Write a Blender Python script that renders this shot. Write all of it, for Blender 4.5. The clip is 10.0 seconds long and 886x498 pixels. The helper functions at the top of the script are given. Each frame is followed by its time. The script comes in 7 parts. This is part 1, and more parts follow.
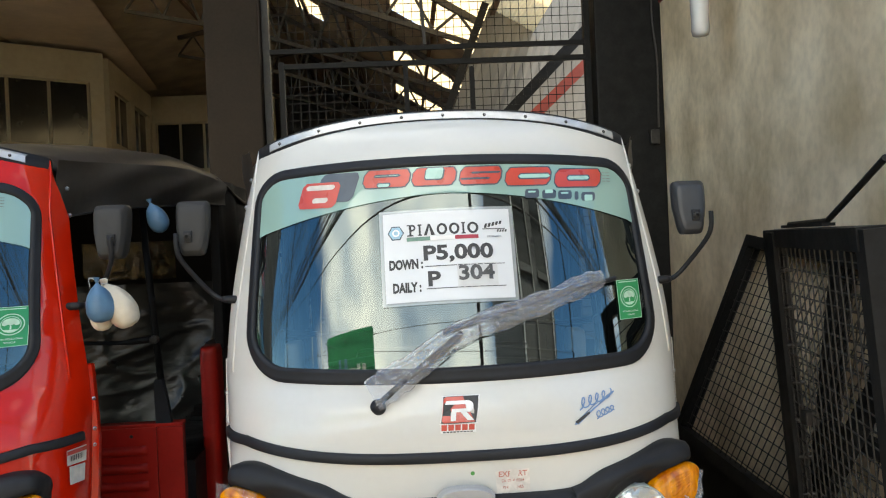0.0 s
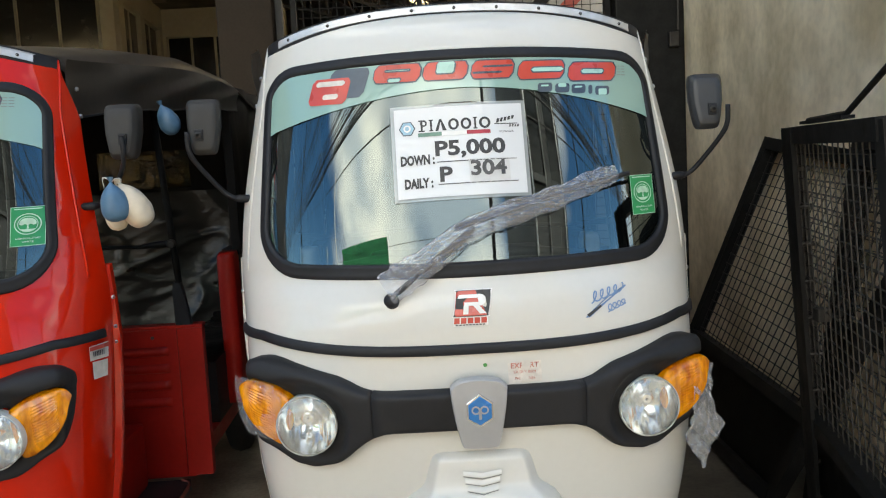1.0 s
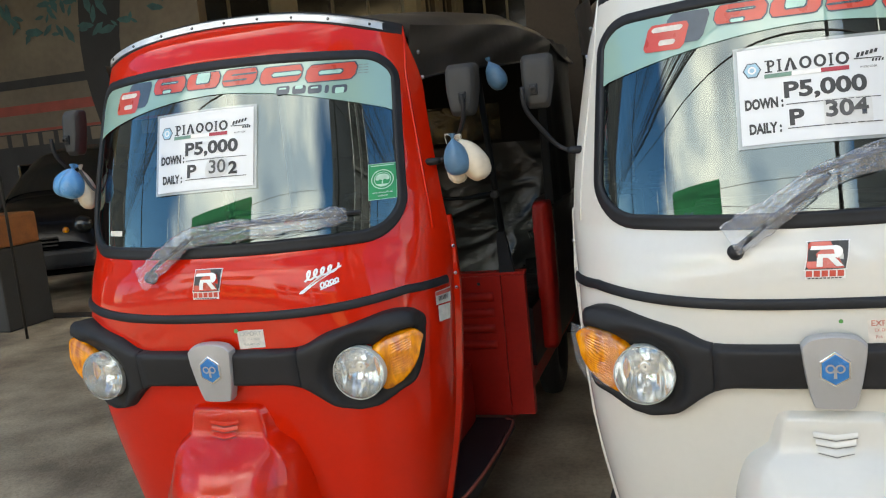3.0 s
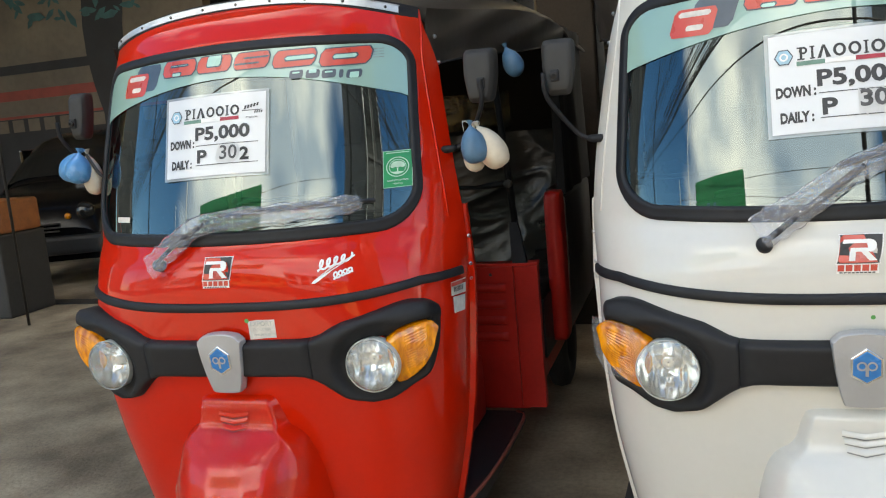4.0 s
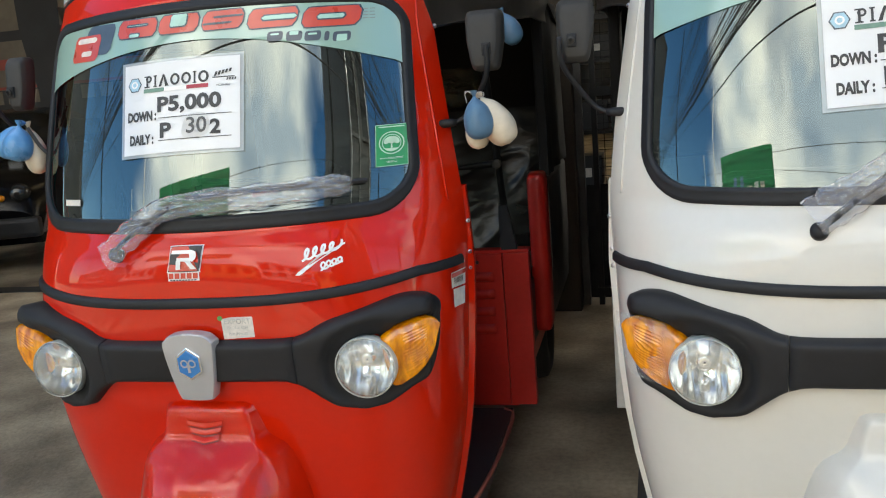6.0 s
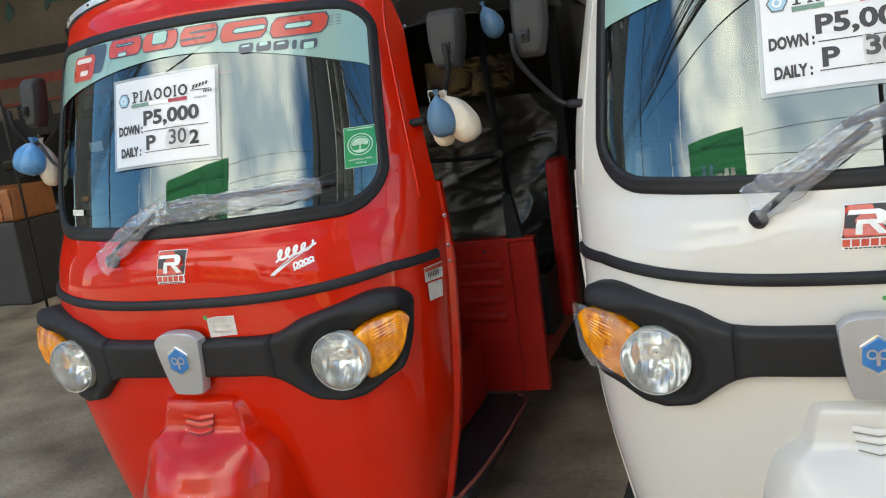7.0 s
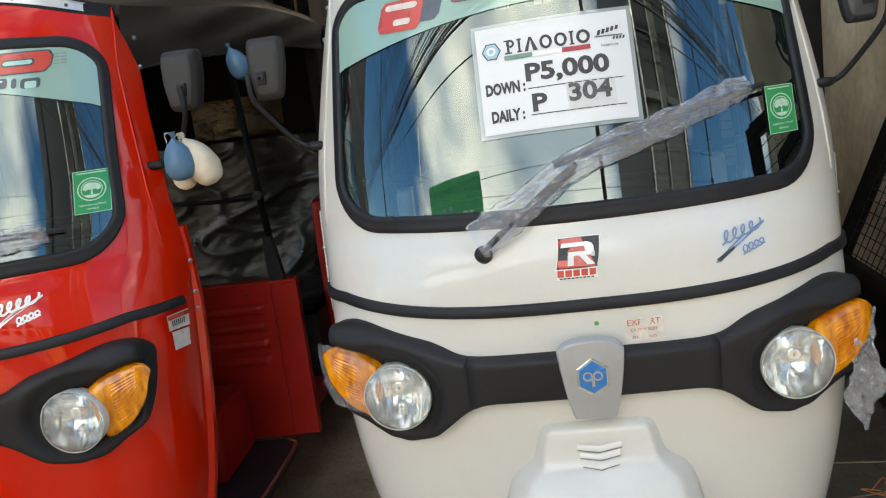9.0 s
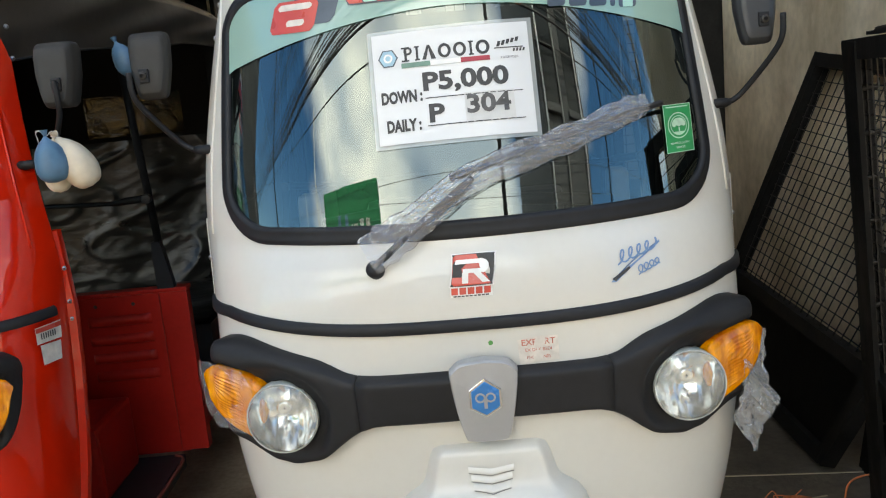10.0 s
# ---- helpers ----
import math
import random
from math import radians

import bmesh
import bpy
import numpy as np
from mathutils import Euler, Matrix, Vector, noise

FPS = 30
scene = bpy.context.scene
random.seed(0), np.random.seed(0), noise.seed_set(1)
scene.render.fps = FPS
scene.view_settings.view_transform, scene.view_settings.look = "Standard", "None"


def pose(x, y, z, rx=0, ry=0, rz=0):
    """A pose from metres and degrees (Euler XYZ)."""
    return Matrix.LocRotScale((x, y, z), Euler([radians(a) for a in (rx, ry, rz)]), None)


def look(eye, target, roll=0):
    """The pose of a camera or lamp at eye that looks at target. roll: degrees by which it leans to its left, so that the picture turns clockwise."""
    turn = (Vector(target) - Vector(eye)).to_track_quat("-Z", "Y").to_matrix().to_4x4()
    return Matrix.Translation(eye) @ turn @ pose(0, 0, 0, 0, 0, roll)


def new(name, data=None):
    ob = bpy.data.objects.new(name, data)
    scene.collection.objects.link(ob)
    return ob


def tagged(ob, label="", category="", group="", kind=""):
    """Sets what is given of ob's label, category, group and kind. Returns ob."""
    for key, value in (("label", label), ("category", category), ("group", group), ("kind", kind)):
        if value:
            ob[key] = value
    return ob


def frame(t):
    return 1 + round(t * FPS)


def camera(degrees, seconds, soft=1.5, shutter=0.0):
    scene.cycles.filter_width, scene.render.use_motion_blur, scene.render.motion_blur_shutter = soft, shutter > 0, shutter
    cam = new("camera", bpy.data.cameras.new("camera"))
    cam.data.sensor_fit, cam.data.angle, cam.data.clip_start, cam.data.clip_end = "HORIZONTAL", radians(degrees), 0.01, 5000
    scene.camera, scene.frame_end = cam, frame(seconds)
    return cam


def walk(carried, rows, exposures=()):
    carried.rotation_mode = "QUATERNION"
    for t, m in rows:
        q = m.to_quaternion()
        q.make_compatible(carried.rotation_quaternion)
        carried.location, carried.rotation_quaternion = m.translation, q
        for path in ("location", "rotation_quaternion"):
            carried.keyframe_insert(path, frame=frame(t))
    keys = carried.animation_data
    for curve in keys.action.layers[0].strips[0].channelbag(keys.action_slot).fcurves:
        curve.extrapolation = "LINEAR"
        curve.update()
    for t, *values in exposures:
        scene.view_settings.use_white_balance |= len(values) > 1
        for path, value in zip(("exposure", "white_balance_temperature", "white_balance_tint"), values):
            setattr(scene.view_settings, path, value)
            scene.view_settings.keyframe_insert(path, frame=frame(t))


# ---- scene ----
cam = camera(55.4, 10.0, soft=1.15)
PATH = [
    (0, (-0.1, -0.23, 1.349), (-0.015, 1.768, 1.334), -2.5),
    (0.2, (-0.105, -0.222, 1.343), (-0.046, 1.777, 1.301), -2.1),
    (0.5, (-0.102, -0.227, 1.339), (-0.059, 1.771, 1.252), -1.6),
    (0.7, (-0.108, -0.228, 1.325), (-0.058, 1.767, 1.184), -2.2),
    (1, (-0.093, -0.23, 1.304), (-0.056, 1.758, 1.092), -3.0),
    (1.2, (-0.09, -0.232, 1.307), (-0.052, 1.749, 1.034), -3.4),
    (1.5, (-0.105, -0.237, 1.292), (-0.045, 1.738, 0.982), -3.3),
    (1.7, (-0.124, -0.236, 1.296), (-0.08, 1.738, 0.978), -3.6),
    (2, (-0.163, -0.256, 1.289), (-0.328, 1.716, 0.998), -4.5),
    (2.2, (-0.183, -0.268, 1.308), (-0.523, 1.682, 1.017), -4.9),
    (2.5, (-0.206, -0.253, 1.319), (-0.734, 1.656, 1.037), -5.8),
    (2.7, (-0.201, -0.261, 1.321), (-0.814, 1.622, 1.045), -6.0),
    (4, (-0.256, -0.223, 1.317), (-0.885, 1.651, 1.008), -5.1),
    (4.5, (-0.333, -0.151, 1.312), (-0.903, 1.738, 0.987), -4.5),
    (5, (-0.407, -0.094, 1.315), (-0.924, 1.809, 0.979), -4.1),
    (5.5, (-0.459, -0.05, 1.306), (-0.955, 1.856, 0.954), -4.5),
    (6.8, (-0.256, -0.023, 1.296), (-0.891, 1.836, 0.923), -6.1),
    (7, (-0.164, 0.0, 1.315), (-0.881, 1.828, 0.932), -7.8),
    (7.2, (-0.137, -0.007, 1.316), (-0.864, 1.819, 0.949), -8.5),
    (7.5, (-0.126, -0.003, 1.317), (-0.826, 1.836, 0.96), -8.5),
    (7.7, (-0.116, -0.01, 1.31), (-0.76, 1.849, 0.95), -8.2),
    (8, (-0.099, -0.009, 1.31), (-0.584, 1.893, 0.929), -7.2),
    (8.2, (-0.071, -0.022, 1.298), (-0.425, 1.914, 0.941), -6.2),
    (8.5, (-0.054, -0.01, 1.311), (-0.326, 1.94, 0.96), -7.2),
    (9, (-0.052, 0.024, 1.306), (-0.303, 1.976, 0.95), -7.4),
    (9.5, (-0.045, 0.062, 1.312), (-0.194, 2.021, 0.938), -5.8),
    (10, (-0.017, 0.093, 1.309), (-0.064, 2.058, 0.941), -5.2),
]
walk(cam, [(t, look(eye, target, roll)) for t, eye, target, roll in PATH], exposures=[(0.0, 1.31, 7450, 7), (10.0, 1.31, 7450, 7)])

# ---- light ----
SUN_ELEVATION, SUN_AZIMUTH = 52.0, 20.0  # the sun stands behind the hall, so its front is in open shade
world = bpy.data.worlds.new("sky")
scene.world = world
world.use_nodes = True
wn, wl = world.node_tree.nodes, world.node_tree.links
wn.clear()
sky = wn.new("ShaderNodeTexSky")
sky.sky_type, sky.sun_disc = "NISHITA", False
sky.altitude, sky.air_density, sky.dust_density, sky.ozone_density = 0, 1.0, 0.4, 2.2
sky.sun_elevation, sky.sun_rotation = radians(SUN_ELEVATION), radians(SUN_AZIMUTH)
cloud_co = wn.new("ShaderNodeTexCoord")
cloud_map = wn.new("ShaderNodeMapping")
cloud_map.inputs["Scale"].default_value, cloud_map.inputs["Location"].default_value = (1.0, 1.0, 1.5), (16.1, -13.33, -3.5)
cloud = wn.new("ShaderNodeTexNoise")
cloud.inputs["Scale"].default_value, cloud.inputs["Detail"].default_value, cloud.inputs["Roughness"].default_value = 1.39, 4.0, 0.52
ramp = wn.new("ShaderNodeValToRGB")
ramp.color_ramp.elements[0].position, ramp.color_ramp.elements[1].position = 0.43, 0.575
white = wn.new("ShaderNodeMix")
white.data_type = "RGBA"
shade_noise = wn.new("ShaderNodeTexNoise")
shade_noise.inputs["Scale"].default_value, shade_noise.inputs["Detail"].default_value, shade_noise.inputs["Roughness"].default_value = 4.2, 4.0, 0.52
body = wn.new("ShaderNodeValToRGB")
body.color_ramp.elements[0].position, body.color_ramp.elements[1].position = 0.36, 0.62
body.color_ramp.elements[0].color, body.color_ramp.elements[1].color = (7.0, 8.4, 10.4, 1), (17.4, 17.2, 16.8, 1)
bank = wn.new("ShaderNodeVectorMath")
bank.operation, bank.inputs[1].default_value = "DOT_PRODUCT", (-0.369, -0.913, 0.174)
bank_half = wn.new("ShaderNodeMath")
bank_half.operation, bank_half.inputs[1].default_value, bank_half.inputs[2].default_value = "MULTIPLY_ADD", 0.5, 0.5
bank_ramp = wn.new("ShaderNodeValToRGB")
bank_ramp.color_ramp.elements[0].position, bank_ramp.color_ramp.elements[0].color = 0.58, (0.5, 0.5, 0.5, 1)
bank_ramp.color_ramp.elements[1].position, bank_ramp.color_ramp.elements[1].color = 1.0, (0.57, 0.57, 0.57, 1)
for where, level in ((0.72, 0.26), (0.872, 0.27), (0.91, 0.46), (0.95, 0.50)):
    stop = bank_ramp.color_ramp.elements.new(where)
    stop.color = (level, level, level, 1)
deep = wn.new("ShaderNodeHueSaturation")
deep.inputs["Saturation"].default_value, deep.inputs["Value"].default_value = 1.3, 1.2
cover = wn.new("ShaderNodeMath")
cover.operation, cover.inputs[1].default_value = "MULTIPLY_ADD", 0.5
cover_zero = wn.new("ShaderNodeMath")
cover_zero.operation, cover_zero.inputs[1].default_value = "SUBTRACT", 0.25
wl.new(cloud_map.outputs["Vector"], shade_noise.inputs["Vector"])
wl.new(shade_noise.outputs["Fac"], body.inputs["Fac"])
wl.new(body.outputs["Color"], white.inputs["B"])
background, world_out = wn.new("ShaderNodeBackground"), wn.new("ShaderNodeOutputWorld")
background.inputs["Strength"].default_value = 0.15
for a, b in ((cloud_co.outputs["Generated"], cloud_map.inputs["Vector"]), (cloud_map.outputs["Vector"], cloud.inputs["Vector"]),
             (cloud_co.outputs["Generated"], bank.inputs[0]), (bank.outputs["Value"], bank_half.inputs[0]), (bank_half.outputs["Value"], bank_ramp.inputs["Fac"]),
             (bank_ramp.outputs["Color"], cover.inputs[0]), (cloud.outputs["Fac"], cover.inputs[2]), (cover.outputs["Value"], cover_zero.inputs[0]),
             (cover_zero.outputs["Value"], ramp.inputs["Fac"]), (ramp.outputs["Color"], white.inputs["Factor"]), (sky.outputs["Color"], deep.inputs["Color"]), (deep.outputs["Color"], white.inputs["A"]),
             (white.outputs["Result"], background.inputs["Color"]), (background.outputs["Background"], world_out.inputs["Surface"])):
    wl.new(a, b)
sun = new("sun", bpy.data.lights.new("sun", "SUN"))
sun.data.energy, sun.data.angle, sun.data.color = 4.0, radians(0.5), (1.0, 0.95, 0.87)
sun_way = Vector((math.sin(radians(SUN_AZIMUTH)) * math.cos(radians(SUN_ELEVATION)), math.cos(radians(SUN_AZIMUTH)) * math.cos(radians(SUN_ELEVATION)), math.sin(radians(SUN_ELEVATION))))
sun.matrix_world = look(sun_way * 40, (0, 0, 0))


# ---- materials ----
def mat(name, col, rough=0.5, metal=0.0, coat=0.0, var=0.12, vscale=5.0, fine=60.0, bump=0.1, bscale=90.0, col2=None, alpha=1.0, stretch=(1, 1, 1), rvar=0.12, bdist=0.002, spec=0.5, each=0.0):
    """A surface with a base colour that varies at two scales, uneven gloss and a fine relief."""
    m = bpy.data.materials.new(name)
    m.use_nodes = True
    n, l = m.node_tree.nodes, m.node_tree.links
    p = n["Principled BSDF"]
    tc, mp = n.new("ShaderNodeTexCoord"), n.new("ShaderNodeMapping")
    mp.inputs["Scale"].default_value = stretch
    l.new(tc.outputs["Object"], mp.inputs["Vector"])
    big, small, relief = (n.new("ShaderNodeTexNoise") for _ in range(3))
    for node, scale, detail in ((big, vscale, 6), (small, fine, 4), (relief, bscale, 3)):
        node.inputs["Scale"].default_value, node.inputs["Detail"].default_value = scale, detail
        l.new(mp.outputs["Vector"], node.inputs["Vector"])
    r = n.new("ShaderNodeValToRGB")
    a, b = (tuple(max(0.0, c * k) for c in col) for k in (1 - var, 1 + var))
    r.color_ramp.elements[0].position, r.color_ramp.elements[1].position = 0.33, 0.67
    r.color_ramp.elements[0].color = (*a, 1)
    r.color_ramp.elements[1].color = (*(col2 or b), 1)
    l.new(big.outputs["Fac"], r.inputs["Fac"])
    mx = n.new("ShaderNodeMix")
    mx.data_type, mx.blend_type = "RGBA", "MULTIPLY"
    mx.inputs["Factor"].default_value = min(1.0, 2.2 * var)
    l.new(r.outputs["Color"], mx.inputs["A"])
    r2 = n.new("ShaderNodeValToRGB")
    r2.color_ramp.elements[0].position, r2.color_ramp.elements[1].position = 0.3, 0.6
    r2.color_ramp.elements[0].color, r2.color_ramp.elements[1].color = (0.72, 0.71, 0.7, 1), (1, 1, 1, 1)
    l.new(small.outputs["Fac"], r2.inputs["Fac"])
    l.new(r2.outputs["Color"], mx.inputs["B"])
    l.new(mx.outputs["Result"], p.inputs["Base Color"])
    ma = n.new("ShaderNodeMapRange")
    ma.inputs["To Min"].default_value, ma.inputs["To Max"].default_value = max(0.02, rough - rvar), min(1, rough + rvar)
    l.new(big.outputs["Fac"], ma.inputs["Value"])
    l.new(ma.outputs["Result"], p.inputs["Roughness"])
    bp = n.new("ShaderNodeBump")
    bp.inputs["Strength"].default_value, bp.inputs["Distance"].default_value = bump, bdist
    l.new(relief.outputs["Fac"], bp.inputs["Height"])
    l.new(bp.outputs["Normal"], p.inputs["Normal"])
    p.inputs["Metallic"].default_value, p.inputs["Coat Weight"].default_value, p.inputs["Alpha"].default_value = metal, coat, alpha
    p.inputs["Coat Roughness"].default_value, p.inputs["Specular IOR Level"].default_value = 0.03, spec
    return m


def glass_mat(name, tint, ior, rough=0.0, bump=0.0, bscale=30.0, haze=0.0, haze_col=(0.8, 0.85, 0.85), bdist=0.004, stretch=(1, 1, 1), shine=(1, 1, 1), crease=False):
    """A thin pane or film: clear, with the gloss that the angle gives, and a little dust or body of its own."""
    m = bpy.data.materials.new(name)
    m.use_nodes = True
    n, l = m.node_tree.nodes, m.node_tree.links
    n.clear()
    out, mix, tr, gl, fr = (n.new(k) for k in ("ShaderNodeOutputMaterial", "ShaderNodeMixShader", "ShaderNodeBsdfTransparent", "ShaderNodeBsdfGlossy", "ShaderNodeFresnel"))
    tr.inputs["Color"].default_value = (*tint, 1)
    gl.inputs["Roughness"].default_value = rough
    gl.inputs["Color"].default_value = (*shine, 1)
    fr.inputs["IOR"].default_value = ior
    l.new(fr.outputs["Fac"], mix.inputs["Fac"])
    under = tr.outputs["BSDF"]
    if haze:
        df, m2 = n.new("ShaderNodeBsdfDiffuse"), n.new("ShaderNodeMixShader")
        df.inputs["Color"].default_value = (*haze_col, 1)
        m2.inputs["Fac"].default_value = haze
        l.new(under, m2.inputs[1])
        l.new(df.outputs["BSDF"], m2.inputs[2])
        under = m2.outputs["Shader"]
    l.new(under, mix.inputs[1])
    l.new(gl.outputs["BSDF"], mix.inputs[2])
    if bump:
        tc, mp, nz, bp = (n.new(k) for k in ("ShaderNodeTexCoord", "ShaderNodeMapping", "ShaderNodeTexNoise", "ShaderNodeBump"))
        mp.inputs["Scale"].default_value = stretch
        nz.inputs["Scale"].default_value, nz.inputs["Detail"].default_value, nz.inputs["Distortion"].default_value = bscale, 5, 1.2
        bp.inputs["Strength"].default_value, bp.inputs["Distance"].default_value = bump, bdist
        l.new(tc.outputs["Object"], mp.inputs["Vector"])
        l.new(mp.outputs["Vector"], nz.inputs["Vector"])
        height = nz.outputs["Fac"]
        if crease:  # sharp folds between smooth fields
            nz.inputs["Detail"].default_value, nz.inputs["Distortion"].default_value = 1.5, 0.4
            less, fold = n.new("ShaderNodeMath"), n.new("ShaderNodeMath")
            less.operation, fold.operation = "SUBTRACT", "ABSOLUTE"
            less.inputs[1].default_value = 0.5
            l.new(height, less.inputs[0])
            l.new(less.outputs[0], fold.inputs[0])
            height = fold.outputs[0]
        l.new(height, bp.inputs["Height"])
        l.new(bp.outputs["Normal"], gl.inputs["Normal"])
        l.new(bp.outputs["Normal"], fr.inputs["Normal"])
    l.new(mix.outputs["Shader"], out.inputs["Surface"])
    return m


WHITE_PAINT = mat("white_paint", (0.62, 0.605, 0.56), 0.45, coat=0.9, spec=0.1, var=0.025, vscale=2.5, bump=0.02, bscale=9, rvar=0.06)
RED_PAINT = mat("red_paint", (0.57, 0.014, 0.002), 0.45, coat=0.72, spec=0.04, var=0.05, vscale=2.5, bump=0.012, bscale=9, rvar=0.06)
RED_INNER = mat("red_inner_paint", (0.43, 0.012, 0.007), 0.45, spec=0.3, coat=0.1, var=0.12, vscale=7, bump=0.04, bscale=30)
WHITE_INNER = mat("white_inner_paint", (0.6, 0.59, 0.56), 0.42, coat=0.15, var=0.08, vscale=7, bump=0.04, bscale=30)
BLACK_CAR = mat("black_car_paint", (0.004, 0.004, 0.005), 0.22, spec=0.22, var=0.2, vscale=6)
MASK_PLASTIC = mat("grained_black_plastic", (0.0155, 0.0157, 0.0175), 0.55, spec=0.28, var=0.18, vscale=8, bump=0.22, bscale=650, bdist=0.0006)
RUBBER = mat("black_rubber", (0.014, 0.015, 0.018), 0.55, spec=0.3, var=0.25, vscale=9, bump=0.1, bscale=200, bdist=0.0006)
TYRE = mat("tyre_rubber", (0.02, 0.02, 0.02), 0.75, var=0.3, vscale=14, bump=0.3, bscale=90)
SILVER = mat("silver_plastic", (0.40, 0.40, 0.405), 0.40, metal=0.35, var=0.05, bump=0.03, bscale=300)
CHROME = mat("chrome", (0.82, 0.83, 0.84), 0.07, metal=1.0, var=0.05, bump=0.0, rvar=0.04)
REFLECTOR = mat("lamp_reflector", (0.72, 0.73, 0.72), 0.12, metal=1.0, var=0.05, bump=0.0, rvar=0.05)
STEEL_BLACK = mat("black_painted_steel", (0.009, 0.009, 0.009), 0.55, spec=0.18, var=0.5, vscale=12, fine=90, bump=0.25, bscale=70, rvar=0.2)
STEEL_WORN = mat("worn_dark_steel", (0.03, 0.027, 0.024), 0.5, metal=0.3, var=0.5, vscale=9, bump=0.3, bscale=60, rvar=0.2)
ALU = mat("dull_aluminium", (0.62, 0.62, 0.61), 0.4, metal=0.5, var=0.12, vscale=20, bump=0.08, stretch=(1, 1, 1))
SCREW = mat("screw_steel", (0.5, 0.5, 0.5), 0.3, metal=1.0, var=0.2)
VINYL = mat("black_vinyl", (0.040, 0.032, 0.025), 0.45, var=0.25, vscale=6, bump=0.22, bscale=7, bdist=0.010, rvar=0.14)
VINYL_MATT = mat("matt_black_vinyl", (0.010, 0.009, 0.008), 0.7, spec=0.2, var=0.25, vscale=6, bump=0.2, bscale=9, bdist=0.010)
SEAT_WRAP = mat("plastic_wrapped_seat", (0.010, 0.009, 0.008), 0.30, spec=0.32, var=0.3, vscale=5, bump=0.30, bscale=22, bdist=0.010, stretch=(0.6, 1, 1.3), rvar=0.12)
DARK_TRIM = mat("dark_interior_plastic", (0.02, 0.02, 0.021), 0.55, var=0.25, bump=0.15, bscale=200)
PAPER = mat("laminated_paper", (0.64, 0.65, 0.66), 0.3, coat=0.5, var=0.02, vscale=8, bump=0.03, bscale=12, rvar=0.04)
PAPER_EDGE = glass_mat("laminate_edge", (0.9, 0.92, 0.93), 1.5, 0.05, haze=0.35)
PATCH_GREY = mat("grey_paper_patch", (0.56, 0.56, 0.55), 0.5, var=0.05, vscale=30)
INK = mat("dark_ink", (0.035, 0.035, 0.037), 0.5, var=0.2, vscale=60)
INK_SOFT = mat("faded_dark_ink", (0.075, 0.074, 0.074), 0.5, var=0.4, vscale=50)
INK_BLACK = mat("black_ink", (0.015, 0.015, 0.016), 0.5, var=0.2, vscale=60)
INK_GREY = mat("grey_ink", (0.2, 0.2, 0.2), 0.5, var=0.2, vscale=60)
INK_PALE = mat("faded_grey_ink", (0.42, 0.41, 0.38), 0.5, var=0.2, vscale=60)
INK_SLATE = mat("slate_ink", (0.055, 0.075, 0.10), 0.3, coat=0.3, var=0.15, vscale=20)
STICKER_RED = mat("red_sticker", (0.56, 0.06, 0.035), 0.3, coat=0.4, var=0.07, vscale=20)
STICKER_WHITE = mat("white_sticker", (0.76, 0.75, 0.73), 0.35, coat=0.3, var=0.04, vscale=30)
STICKER_CREAM = mat("worn_label", (0.66, 0.61, 0.55), 0.55, var=0.12, vscale=50, fine=140)
STICKER_GREEN = mat("green_sticker", (0.012, 0.28, 0.085), 0.35, coat=0.3, var=0.08, vscale=30)
STICKER_BLUE = mat("blue_emblem", (0.02, 0.17, 0.46), 0.25, coat=0.6, var=0.08, vscale=60)
EMBLEM_PALE = mat("pale_cyan_print", (0.30, 0.50, 0.62), 0.35, var=0.1, vscale=50)
PALE_BLUE = mat("pale_blue_outline", (0.16, 0.26, 0.44), 0.35, var=0.1, vscale=50)
RED_INK = mat("faded_red_ink", (0.5, 0.16, 0.12), 0.5, var=0.2, vscale=60)
GREEN_DOT = mat("green_dot", (0.08, 0.3, 0.07), 0.5, var=0.15, vscale=60)
AMBER = mat("amber_lens", (0.62, 0.14, 0.001), 0.16, coat=0.7, spec=0.3, var=0.28, vscale=30, fine=110, bump=0.06, bscale=75, stretch=(1.6, 1.6, 0.5), col2=(0.98, 0.37, 0.002))
LAMP_RIM = mat("hazy_lamp_rim", (0.50, 0.52, 0.50), 0.3, coat=0.3, var=0.15, vscale=40)
LENS = glass_mat("lamp_glass", (0.93, 0.95, 0.95), 1.5, 0.02, bump=0.03, bscale=26, stretch=(2.5, 1, 0.6), haze=0.26, haze_col=(0.80, 0.80, 0.75))
WINDSHIELD = glass_mat("windshield_glass", (0.28, 0.34, 0.33), 2.15, shine=(0.84, 0.95, 0.93))
FILM = glass_mat("green_sun_film", (0.40, 0.58, 0.52), 1.75, 0.02, haze=0.66, haze_col=(0.40, 0.63, 0.55))
MINT = mat("mint_print", (0.36, 0.60, 0.52), 0.3, coat=0.5, var=0.06, vscale=20)
WRAP = glass_mat("crinkled_clear_plastic", (0.95, 0.95, 0.96), 1.45, 0.05, bump=0.7, bscale=24, haze=0.16, haze_col=(0.85, 0.86, 0.92), bdist=0.02, crease=True)
GUARD_FILM = glass_mat("creased_protective_film", (0.99, 0.99, 0.99), 1.26, 0.0, bump=1.0, bscale=8, bdist=0.03, crease=True)
BAG = glass_mat("crumpled_bag_film", (0.92, 0.93, 0.95), 1.6, 0.06, bump=1.0, bscale=30, haze=0.26, haze_col=(0.88, 0.90, 0.93), bdist=0.035, crease=True)
WRAP_THIN = glass_mat("thin_clear_film", (0.95, 0.95, 0.95), 1.4, 0.05, bump=0.6, bscale=30, haze=0.09, haze_col=(0.85, 0.85, 0.86), bdist=0.012)
